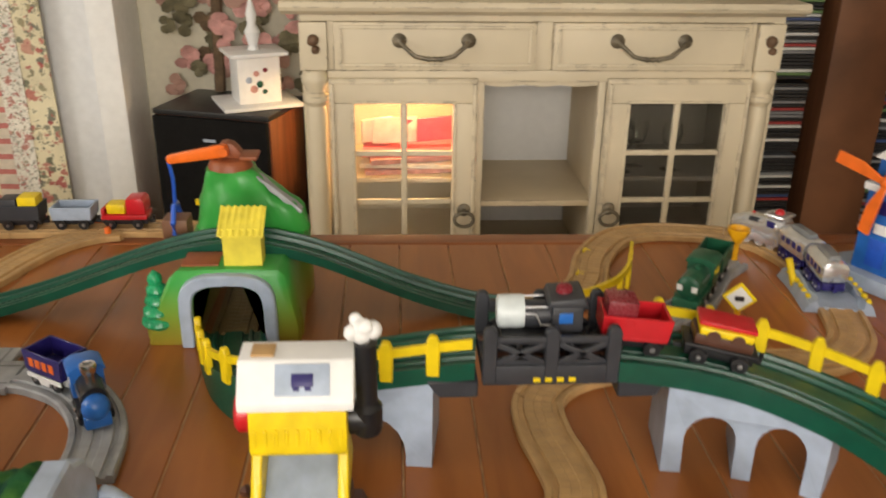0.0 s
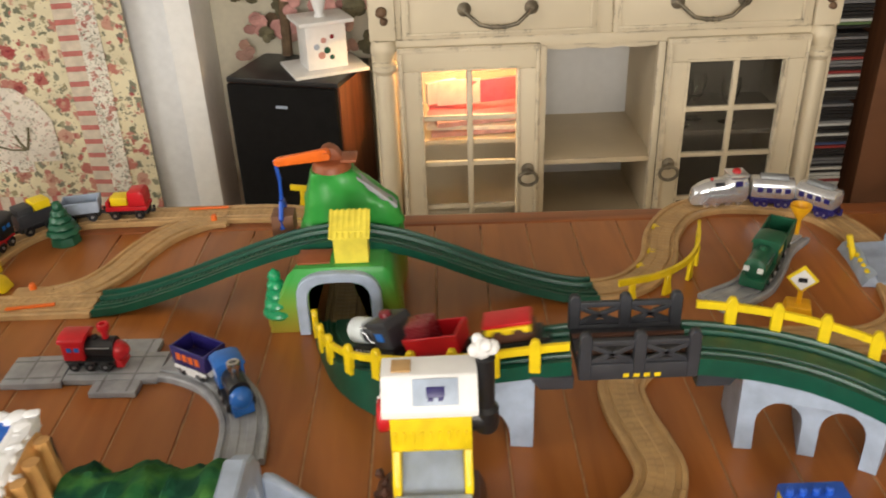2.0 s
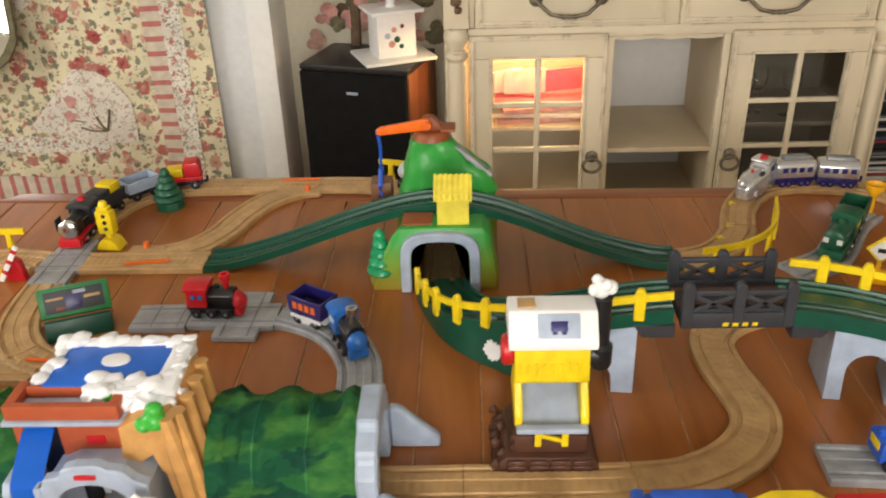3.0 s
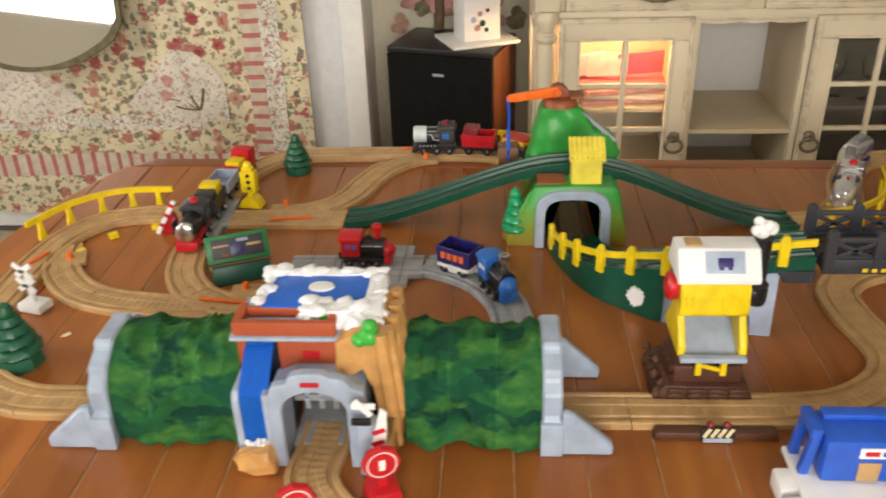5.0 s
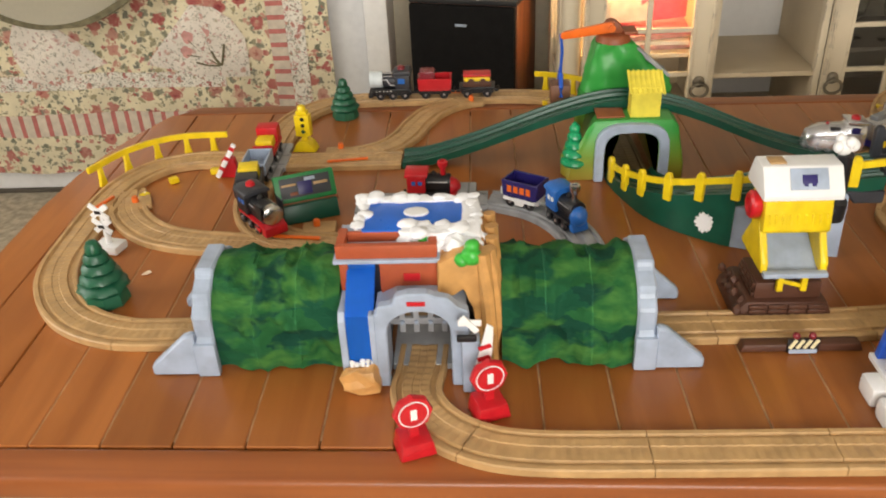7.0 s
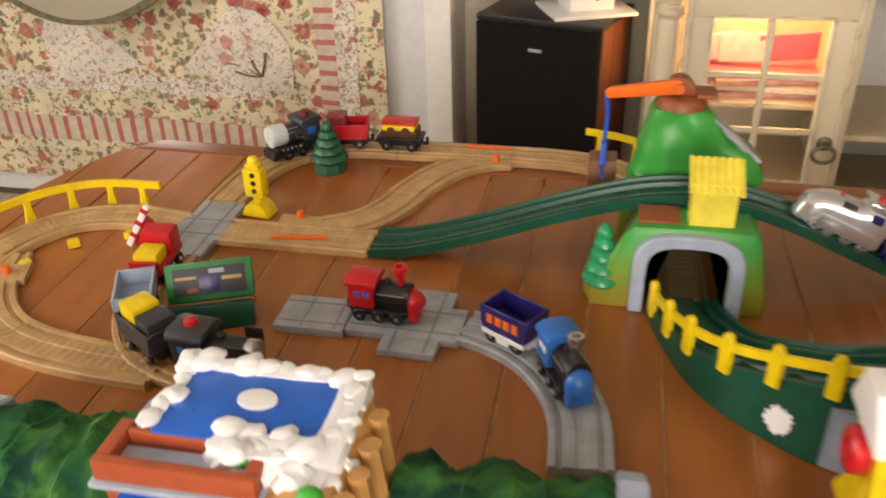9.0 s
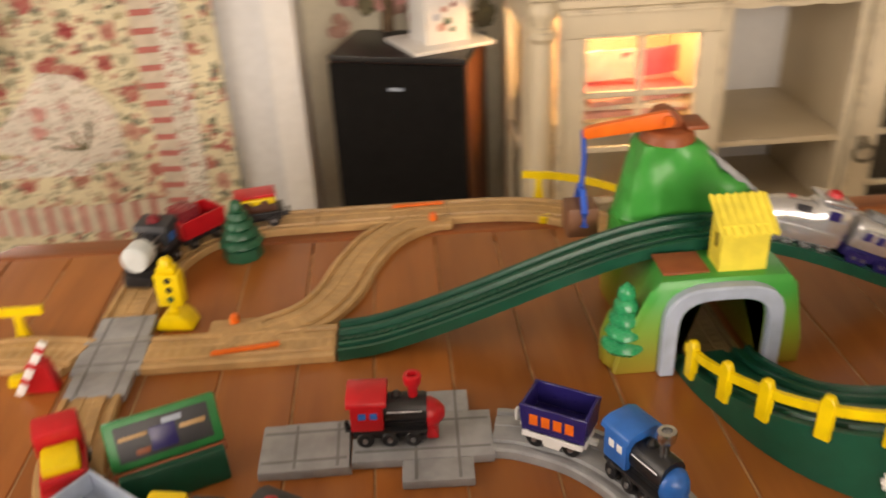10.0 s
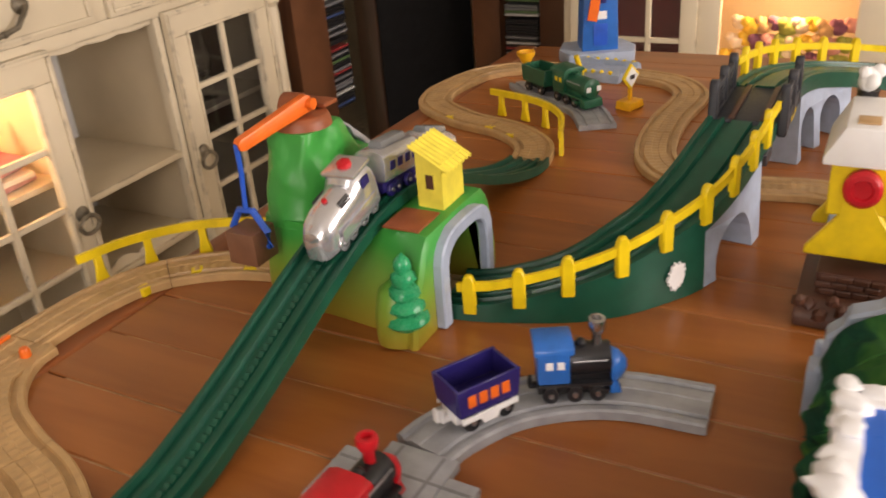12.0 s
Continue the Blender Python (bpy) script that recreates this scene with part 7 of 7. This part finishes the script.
# quilt on the wall
def quilt_cloth(name, ground, size, keep, dull):
    """Printed cotton: roses with dark hearts, leaves round them and small sprigs on a pale ground."""
    m = mat_base(name, ground, 0.95)
    warp = nd(m, "ShaderNodeTexNoise", Scale=60.0, Detail=5.0)
    c = coords(m)
    ln(m, c, warp.inputs[0])
    add = m.node_tree.nodes.new("ShaderNodeMixRGB")
    add.blend_type, add.inputs[0].default_value = "ADD", 0.045
    ln(m, c, add.inputs[1]), ln(m, warp.outputs["Color"], add.inputs[2])
    cloud = nd(m, "ShaderNodeTexNoise", Scale=7.0, Detail=3.0)
    ln(m, c, cloud.inputs[0])
    col = ramp_node(m, cloud.outputs[0], [(0.35, shade(ground, 0.88)), (0.65, shade(ground, 1.08))])
    leaf = ((0.0, (0.10, 0.115, 0.075)), (0.35, (0.22, 0.22, 0.16)), (0.6, (0.32, 0.27, 0.15)), (0.85, (0.15, 0.15, 0.12)))
    rose = ((0.0, (0.33, 0.045, 0.05)), (0.3, (0.46, 0.16, 0.13)), (0.55, (0.52, 0.29, 0.22)), (0.8, (0.38, 0.08, 0.08)))
    heart = ((0.0, (0.20, 0.02, 0.03)), (0.5, (0.32, 0.08, 0.07)), (0.8, (0.50, 0.32, 0.22)))
    for scale, cut, soft, least, stops in ((size * 2.3, 0.44, 0.10, keep + 0.22, leaf), (size * 3.6, 0.36, 0.10, keep + 0.4, leaf), (size * 0.95, 0.37, 0.07, keep + 0.12, rose), (size * 1.9, 0.30, 0.08, keep + 0.3, rose), (size * 0.95, 0.17, 0.10, keep + 0.12, heart)):
        v = nd(m, "ShaderNodeTexVoronoi", Scale=scale)
        ln(m, add.outputs[0], v.inputs[0])
        mask = ramp_node(m, v.outputs["Distance"], [(cut - soft, (dull, dull, dull)), (cut, (0, 0, 0))])
        sep = nd(m, "ShaderNodeSeparateColor")
        ln(m, v.outputs["Color"], sep.inputs[0])
        tint = ramp_node(m, sep.outputs[0], list(stops))
        some = ramp_node(m, sep.outputs[1], [(least, (0, 0, 0)), (least + 0.05, (1, 1, 1))])
        col = mixed(m, mixed(m, 1.0, mask, some, "MULTIPLY"), col, tint)
    ln(m, col, bsdf(m).inputs["Base Color"])
    puffy = nd(m, "ShaderNodeTexNoise", Scale=30.0, Detail=3.0)
    ln(m, c, puffy.inputs[0])
    bumped(m, puffy.outputs[0], 0.7, 0.012)
    return m


FLORAL = quilt_cloth("floral_cotton", (0.70, 0.63, 0.44), 13.5, 0.0, 0.92)
SPRIG = quilt_cloth("sprigged_cotton", (0.74, 0.70, 0.62), 34, 0.0, 0.8)
QUILT_WHITE = quilt_cloth("pale_cotton", (0.74, 0.68, 0.60), 30, 0.25, 0.6)
TICK_RED = plastic("red_cotton", (0.50, 0.17, 0.15), 0.95)
TICK_PALE = plastic("pale_tick_cotton", (0.62, 0.54, 0.44), 0.95)


def cloth_panel(parent, name, x0, x1, z0, z1, mat, lift, label=""):
    g = bmesh.new()
    nx, nz = max(2, int((x1 - x0) / 0.03)), max(2, int((z1 - z0) / 0.03))
    def at(x, z, back):
        y = -0.010 * math.sin(x * 9.0) - 0.006 * math.sin(x * 21 + z * 5) - lift + (0.004 if back else 0)
        return (x, y, z)
    f = [[g.verts.new(at(x0 + (x1 - x0) * i / nx, z0 + (z1 - z0) * j / nz, False)) for j in range(nz + 1)] for i in range(nx + 1)]
    for i in range(nx):
        for j in range(nz):
            g.faces.new((f[i][j], f[i + 1][j], f[i + 1][j + 1], f[i][j + 1]))
    rim = [(i, 0) for i in range(nx)] + [(nx, j) for j in range(nz)] + [(i, nz) for i in range(nx, 0, -1)] + [(0, j) for j in range(nz, 0, -1)]
    back = [g.verts.new(f[i][j].co + Vector((0, 0.006, 0))) for i, j in rim]
    for k in range(len(rim)):
        (i, j), (u, w) = rim[k], rim[(k + 1) % len(rim)]
        g.faces.new((f[i][j], back[k], back[(k + 1) % len(rim)], f[u][w]))
    return part(name, g, mat, parent, label)


def quilt():
    th = empty("quilt", pose(-1.115, 2.92, 0.0), "floral patchwork quilt with red-striped borders hung on the wall", "quilt")
    # local x: 0 at the east edge, negative to the west
    cloth_panel(th, "border_cloth", -0.115, 0.0, -0.715, 1.2, FLORAL, 0.0, "floral outer border")
    cloth_panel(th, "border_cloth", -2.2, -0.1152, -0.715, -0.555, FLORAL, 0.0, "floral outer border")
    cloth_panel(th, "sprig_cloth", -0.165, -0.095, -0.66, 1.2, SPRIG, 0.004, "pale sprigged strip")
    cloth_panel(th, "centre_cloth", -2.2, -0.232, -0.461, 1.2, FLORAL, 0.0, "floral centre")
    cloth_panel(th, "sprig_cloth", -2.2, -0.42, -0.36, -0.30, SPRIG, 0.004, "pale sprigged strip")
    k = 0
    z = -0.62
    while z < 1.15:
        cloth_panel(th, "stripe", -0.231, -0.166, z, z + 0.034, TICK_PALE, 0.001)
        cloth_panel(th, "stripe", -0.231, -0.166, z + 0.0345, z + 0.052, TICK_RED, 0.001, "red stripe")
        z += 0.0525
    x = -0.236
    while x > -2.15:
        cloth_panel(th, "stripe", x - 0.034, x, -0.554, -0.462, TICK_PALE, 0.001)
        cloth_panel(th, "stripe", x - 0.052, x - 0.0345, -0.554, -0.462, TICK_RED, 0.001, "red stripe")
        x -= 0.0525
    fan = [(-0.247, -0.062), (-0.14, 0.05), (-0.03, 0.165), (0.05, 0.15), (0.11, 0.10), (0.149, 0.03), (0.152, -0.06), (0.149, -0.124), (0.06, -0.118), (-0.03, -0.113), (-0.14, -0.088)]
    for cx, cz, k, turn, pts, mat, label in ((-0.475, -0.205, 1.0, 0, fan, QUILT_WHITE, "pale appliqué fan patch"), (-0.78, 0.2, 1.0, 40, fan, QUILT_WHITE, "pale appliqué fan patch"), (-1.10, -0.2, 0.9, 150, fan, QUILT_WHITE, "pale appliqué fan patch"),
            (-1.6, -0.1, 1.1, 70, fan, QUILT_WHITE, "pale appliqué fan patch")):
        g = bmesh.new()
        ca, sa = math.cos(math.radians(turn)) * k, math.sin(math.radians(turn)) * k
        rings = []
        for i in range(7):
            u = (i + 0.02) / 6.02
            ring = []
            for x, z in pts:
                X, Z = cx + u * (x * ca - z * sa), cz + u * (x * sa + z * ca)
                ring.append(g.verts.new((X, -0.010 * math.sin(X * 9.0) - 0.006 * math.sin(X * 21 + Z * 5) - (0.0085 if i < 6 else 0.0045), Z)))
            rings.append(ring)
        n = len(pts)
        g.faces.new(rings[0])
        for p, q in zip(rings, rings[1:]):
            for j in range(n):
                g.faces.new((p[j], p[(j + 1) % n], q[(j + 1) % n], q[j]))
        bmesh.ops.recalc_face_normals(g, faces=g.faces[:])
        part("applique_patch", g, mat, th, label)
    # stitched tulips on a patch
    ox, oz = -0.475, -0.205
    for dx, dz, r in ((-0.06, 0.045, 0.024), (0.005, 0.058, 0.020), (-0.075, -0.012, 0.022)):
        pts = [(r * math.cos(a) * (1 + 0.18 * math.sin(5 * a)), r * math.sin(a) * (1 + 0.2 * math.sin(3 * a + 1))) for a in np.linspace(0, 2 * math.pi, 17)[:-1]]
        part("tulip", prism(pts, -0.0028, 0.0, "y", 0.001, seg=1), ROSE, th, "rose-coloured tulip").matrix_basis = pose(ox + dx, -0.0195, oz + dz)
        part("stem", tube([(ox + dx, -0.0205, oz + dz - 0.014), (ox + 0.02 + dx * 0.4, -0.0205, oz - 0.035), (ox + 0.045, -0.0205, oz - 0.07)], 0.0026, 6), OLIVE, th)
    for pts in (((0.05, -0.07), (0.062, -0.03), (0.072, 0.012)), ((0.045, -0.07), (0.0, -0.068), (-0.045, -0.055)), ((0.048, -0.068), (0.03, -0.04), (0.022, -0.012))):
        part("leaf", tube([(ox + x, -0.0205, oz + z) for x, z in pts], 0.0042, 6), OLIVE, th)


quilt()

# framed mirror leaning by the quilt
def mirror():
    th = empty("wall_mirror", pose(-2.02, 2.80, 0.155, -9.0), "scalloped mirror with an olive frame beside the quilt", "mirror")
    n = 40
    pts = [(-0.36, 0.5), (-0.36, -0.10)] + [(-0.36 + 0.6 * i / n, -0.10 - 0.12 * math.sin(math.pi * i / n) ** 0.8) for i in range(1, n)] + [(0.24, -0.10), (0.27, -0.05), (0.27, 0.5)]
    big = [(x * 1.0 + (0.018 if x > 0 else -0.018), z - (0.018 if z < 0.4 else 0)) for x, z in pts]
    part("frame", prism(big, -0.004, 0.012, "y", 0.004), OLIVE, th, "olive frame")
    part("mirror_glass", prism(pts, -0.007, -0.0042, "y"), MIRROR, th, "silvered glass")


MIRROR = mat_base("mirror_silver", (0.78, 0.80, 0.83), 0.03, 1.0)
mirror()

# door casing between the quilt and the loudspeaker
def casing(name, x0, x1, y0, mat, label):
    tagged(link_mesh(name, box((x0, y0, FLOOR), (x1, 3.199, 1.699), 0.006), mat, smooth=True), label, "", "", "structure")


casing("trim", -1.17, -0.985, 2.965, TRIM_PAINT, "grey-white door casing")
casing("trim", -0.982, -0.895, 2.93, WHITE, "white moulded door casing")
casing("trim", -0.986, -0.981, 2.99, DARK_IN, "dark gap in the casing")
tagged(link_mesh("baseboard", box((-3.6, 2.97, FLOOR), (-1.172, 3.2, FLOOR + 0.13), 0.004), WHITE), "white baseboard below the quilt", "", "", "structure")
tagged(link_mesh("trim", box((-3.6, 2.945, FLOOR), (-1.172, 2.969, FLOOR + 0.014), 0.002), DARK_IN), "dark strip along the foot of the baseboard", "", "", "structure")

# ---- CD shelves ----
CASES = [plastic("case_" + n, c, 0.3) for n, c in (("black", (0.02, 0.02, 0.022)), ("white", (0.6, 0.6, 0.58)), ("grey", (0.2, 0.2, 0.21)), ("blue", (0.05, 0.08, 0.2)), ("red", (0.3, 0.04, 0.04)), ("green", (0.12, 0.2, 0.08)))]


def cd_tower(m, w, side_w, label, side_left=True, side_right=True):
    """A tall wooden tower of stacked CD cases; local front faces -y."""
    th = empty("cd_shelf", m, label, "CD shelf", "CD shelves")
    h = 2.1
    if side_left:
        part("side_panel", box((-w / 2 - side_w, 0, 0), (-w / 2, 0.3, h), 0.003), DARK_WOOD, th)
    if side_right:
        part("side_panel", box((w / 2, 0, 0), (w / 2 + side_w, 0.3, h), 0.003), DARK_WOOD, th)
    part("back_panel", box((-w / 2, 0.28, 0), (w / 2, 0.3, h)), BLACK, th)
    rnd = random.Random(int(w * 1000) + len(label))
    meshes = {}
    z = 0.36
    cw = min(w - 0.006, 0.142)
    while z < 1.35:
        k = rnd.choices(range(6), (8, 3, 3, 1, 1, 1))[0]
        if k not in meshes:
            ob = part("cd_case", box((-cw / 2, 0.02, 0), (cw / 2, 0.15, 0.0095), 0.0012, seg=1), CASES[k], th)
            meshes[k] = ob.data
        else:
            ob = new("cd_case", meshes[k])
            ob.parent = th
        ob.matrix_basis = pose(rnd.uniform(-0.002, 0.002) * (w > 0.15), rnd.uniform(-0.004, 0.004), z)
        z += 0.0112 + (0.012 if rnd.random() < 0.06 else 0)


cd_tower(pose(1.215, 2.72, FLOOR), 0.15, 0.02, "dark wooden tower packed with CD cases beside the sideboard", True, False)
cd_tower(pose(1.60, 2.70, FLOOR), 0.16, 0.20, "broad dark wooden CD tower in the corner", True, False)
cd_tower(pose(2.07, 2.17, FLOOR, 0, 0, -90), 0.17, 0.12, "dark wooden CD tower against the east wall")


# ---- east cabinet with lit shelf ----
def east_cabinet():
    th = empty("display_cabinet", pose(1.78, 1.4, 0.0, 0, 0, -90), "cream display cabinet with glass doors and a lit toy shelf", "cabinet")
    # local: x from -0.9 (north) to 0.9 (south), front faces -y at y = 0
    part("top", box((-0.50, -0.03, 0.33), (0.95, 0.45, 0.36), 0.004), CREAM, th)
    part("side", box((-0.48, 0, FLOOR), (-0.45, 0.42, 0.329)), CREAM, th)
    part("side", box((0.90, 0, FLOOR), (0.93, 0.42, 0.329)), CREAM, th)
    part("back", box((-0.449, 0.40, FLOOR), (0.899, 0.42, 0.329)), CREAM_IN, th)
    part("rail", box((-0.45, 0.0, 0.02), (0.90, 0.03, 0.329), 0.003), CREAM, th)
    part("base", box((-0.45, 0.0, FLOOR), (0.90, 0.03, FLOOR + 0.1), 0.003), CREAM, th)
    d = part("door", box((-0.45, -0.02, -0.03), (-0.02, 0.0, 0.02), 0.003), CREAM, th)
    for a, b in ((-0.45, -0.29), (-0.075, -0.02)):
        part("stile", box((a, -0.02, FLOOR + 0.1), (b, 0.0, -0.031), 0.003), CREAM, d)
    part("muntin", box((-0.19, -0.018, FLOOR + 0.1), (-0.172, -0.004, -0.031), 0.003), CREAM, d)
    for z in (-0.19, -0.35, -0.51):
        part("muntin", box((-0.2898, -0.017, z - 0.009), (-0.0752, -0.005, z + 0.009), 0.003), CREAM, d)
    p = part("pane", box((-0.29, -0.012, FLOOR + 0.1), (-0.075, -0.009, -0.031)), GLASS, d, "clear glass pane")
    p.visible_shadow = False
    part("curtain", box((-0.40, 0.10, FLOOR + 0.11), (-0.02, 0.115, 0.0), 0.002), MAROON_CLOTH, th, "dark red cloth behind the panes")
    part("stile", box((-0.019, -0.012, FLOOR + 0.1), (0.05, 0.02, 0.02), 0.003), CREAM, th)
    part("stile", box((0.45, -0.012, FLOOR + 0.1), (0.62, 0.02, 0.02), 0.003), CREAM, th)
    part("lintel", box((0.0502, -0.010, -0.03), (0.4498, 0.018, 0.0198), 0.003), CREAM, th)
    part("shelf", box((-0.019, 0.031, -0.33), (0.62, 0.398, -0.31), 0.002), CREAM_IN, th, "lit shelf")
    part("partition", box((-0.02, 0.031, FLOOR + 0.1), (-0.0195, 0.398, 0.02)), CREAM_IN, th)


MAROON_CLOTH = plastic("maroon_cloth", (0.12, 0.015, 0.02), 0.8)
east_cabinet()
point_lamp("shelf_lamp", (1.90, 1.16, -0.05), 5.0, (1.0, 0.6, 0.28), 0.03)


def plush(y, z, r, mat, k, label):
    bm = puff(None, (0, 0, 0), r, k, 2)
    bm = puff(bm, (-r * 0.4, r * 0.6, r * 0.6), r * 0.6, k + 1, 2)
    bm = puff(bm, (-r * 0.3, -r * 0.7, r * 0.3), r * 0.5, k + 2, 2)
    ob = link_mesh("soft_toy", bm, mat, smooth=True)
    ob.location = (1.93, y, z)
    tagged(ob, label, "soft toy", "soft toys on the lit shelf")


SOFT = [plastic("plush_" + n, c, 0.95) for n, c in (("yellow", (0.75, 0.5, 0.06)), ("tan", (0.55, 0.36, 0.18)), ("plum", (0.2, 0.08, 0.14)), ("pink", (0.6, 0.3, 0.28)), ("green", (0.35, 0.38, 0.08)), ("cream", (0.7, 0.6, 0.45)))]
for i in range(30):
    k = (i * 7 + i // 6) % 6
    n = ("yellow", "tan", "plum", "pink", "green", "cream")[k]
    plush(1.335 - 0.0385 * (i % 10) - 0.012 * (i // 10), -0.282 + 0.055 * (i // 10) + 0.006 * (i % 3), 0.030 - 0.003 * (i % 3), SOFT[k], i, n + " plush toy heaped on the lit shelf")


# ---- what moves ----
def motions():
    def marks(line, rows):
        return [(t, line.near(x, y)) for t, x, y in rows]

    b = marks(BRIDGE_LINE, [(0, 0.146, 1.010), (0.5, 0.098, 1.013), (1.0, 0.050, 1.019), (1.5, -0.001, 1.026), (1.8, -0.080, 1.042), (2.0, -0.18, 1.10), (2.2, -0.25, 1.21), (2.4, -0.268, 1.36), (2.7, -0.278, 1.53), (3.0, -0.33, 1.665),
        (3.2, -0.385, 1.715), (4.0, -0.46, 1.736), (4.8, -0.539, 1.74), (5.5, -0.611, 1.74), (6.2, -0.684, 1.74), (7.0, -0.776, 1.74), (8.2, -0.885, 1.73), (9.3, -0.972, 1.66), (10.5, -1.003, 1.545), (12.0, -1.006, 1.40)])
    for th, lag in ((loco_b, 0.0), (car_b1, 0.106), (car_b2, 0.208)):
        walk(th, rows_on(BRIDGE_LINE, b, lag))
    c = marks(BRIDGE_LINE, [(0, -0.86, 1.735), (0.5, -0.91, 1.717), (1.5, -0.985, 1.632), (2.8, -1.004, 1.505), (3.2, -1.005, 1.462), (4.8, -1.006, 1.298), (5.5, -1.004, 1.233), (6.2, -0.99, 1.163), (7.0, -0.958, 1.10), (8.2, -0.872, 1.047), (9.0, -0.815, 1.037), (9.5, -0.772, 1.031), (9.8, -0.745, 1.02),
        (10.5, -0.700, 0.99), (12.0, -0.645, 0.86)])
    for th, lag in ((loco_c, 0.0), (car_c1, 0.112), (car_c2, 0.212), (car_c3, 0.312)):
        walk(th, rows_on(BRIDGE_LINE, c, lag))
    d = marks(LOOP_LINE, [(0, 0.688, 1.632), (0.4, 0.655, 1.66), (1.5, 0.55, 1.693), (2.4, 0.452, 1.69), (3.0, 0.400, 1.655), (3.2, 0.383, 1.635), (4.8, 0.318, 1.475), (6.5, 0.204, 1.373), (7.0, 0.145, 1.37), (8.3, -0.02, 1.38), (9.5, -0.118, 1.385), (10.5, -0.185, 1.387),
        (10.8, -0.22, 1.388), (11.4, -0.292, 1.388), (12.0, -0.352, 1.388)])
    for th, lag in ((loco_d, 0.0), (car_d1, 0.108), (car_d2, 0.203)):
        walk(th, rows_on(LOOP_LINE, d, lag))


motions()
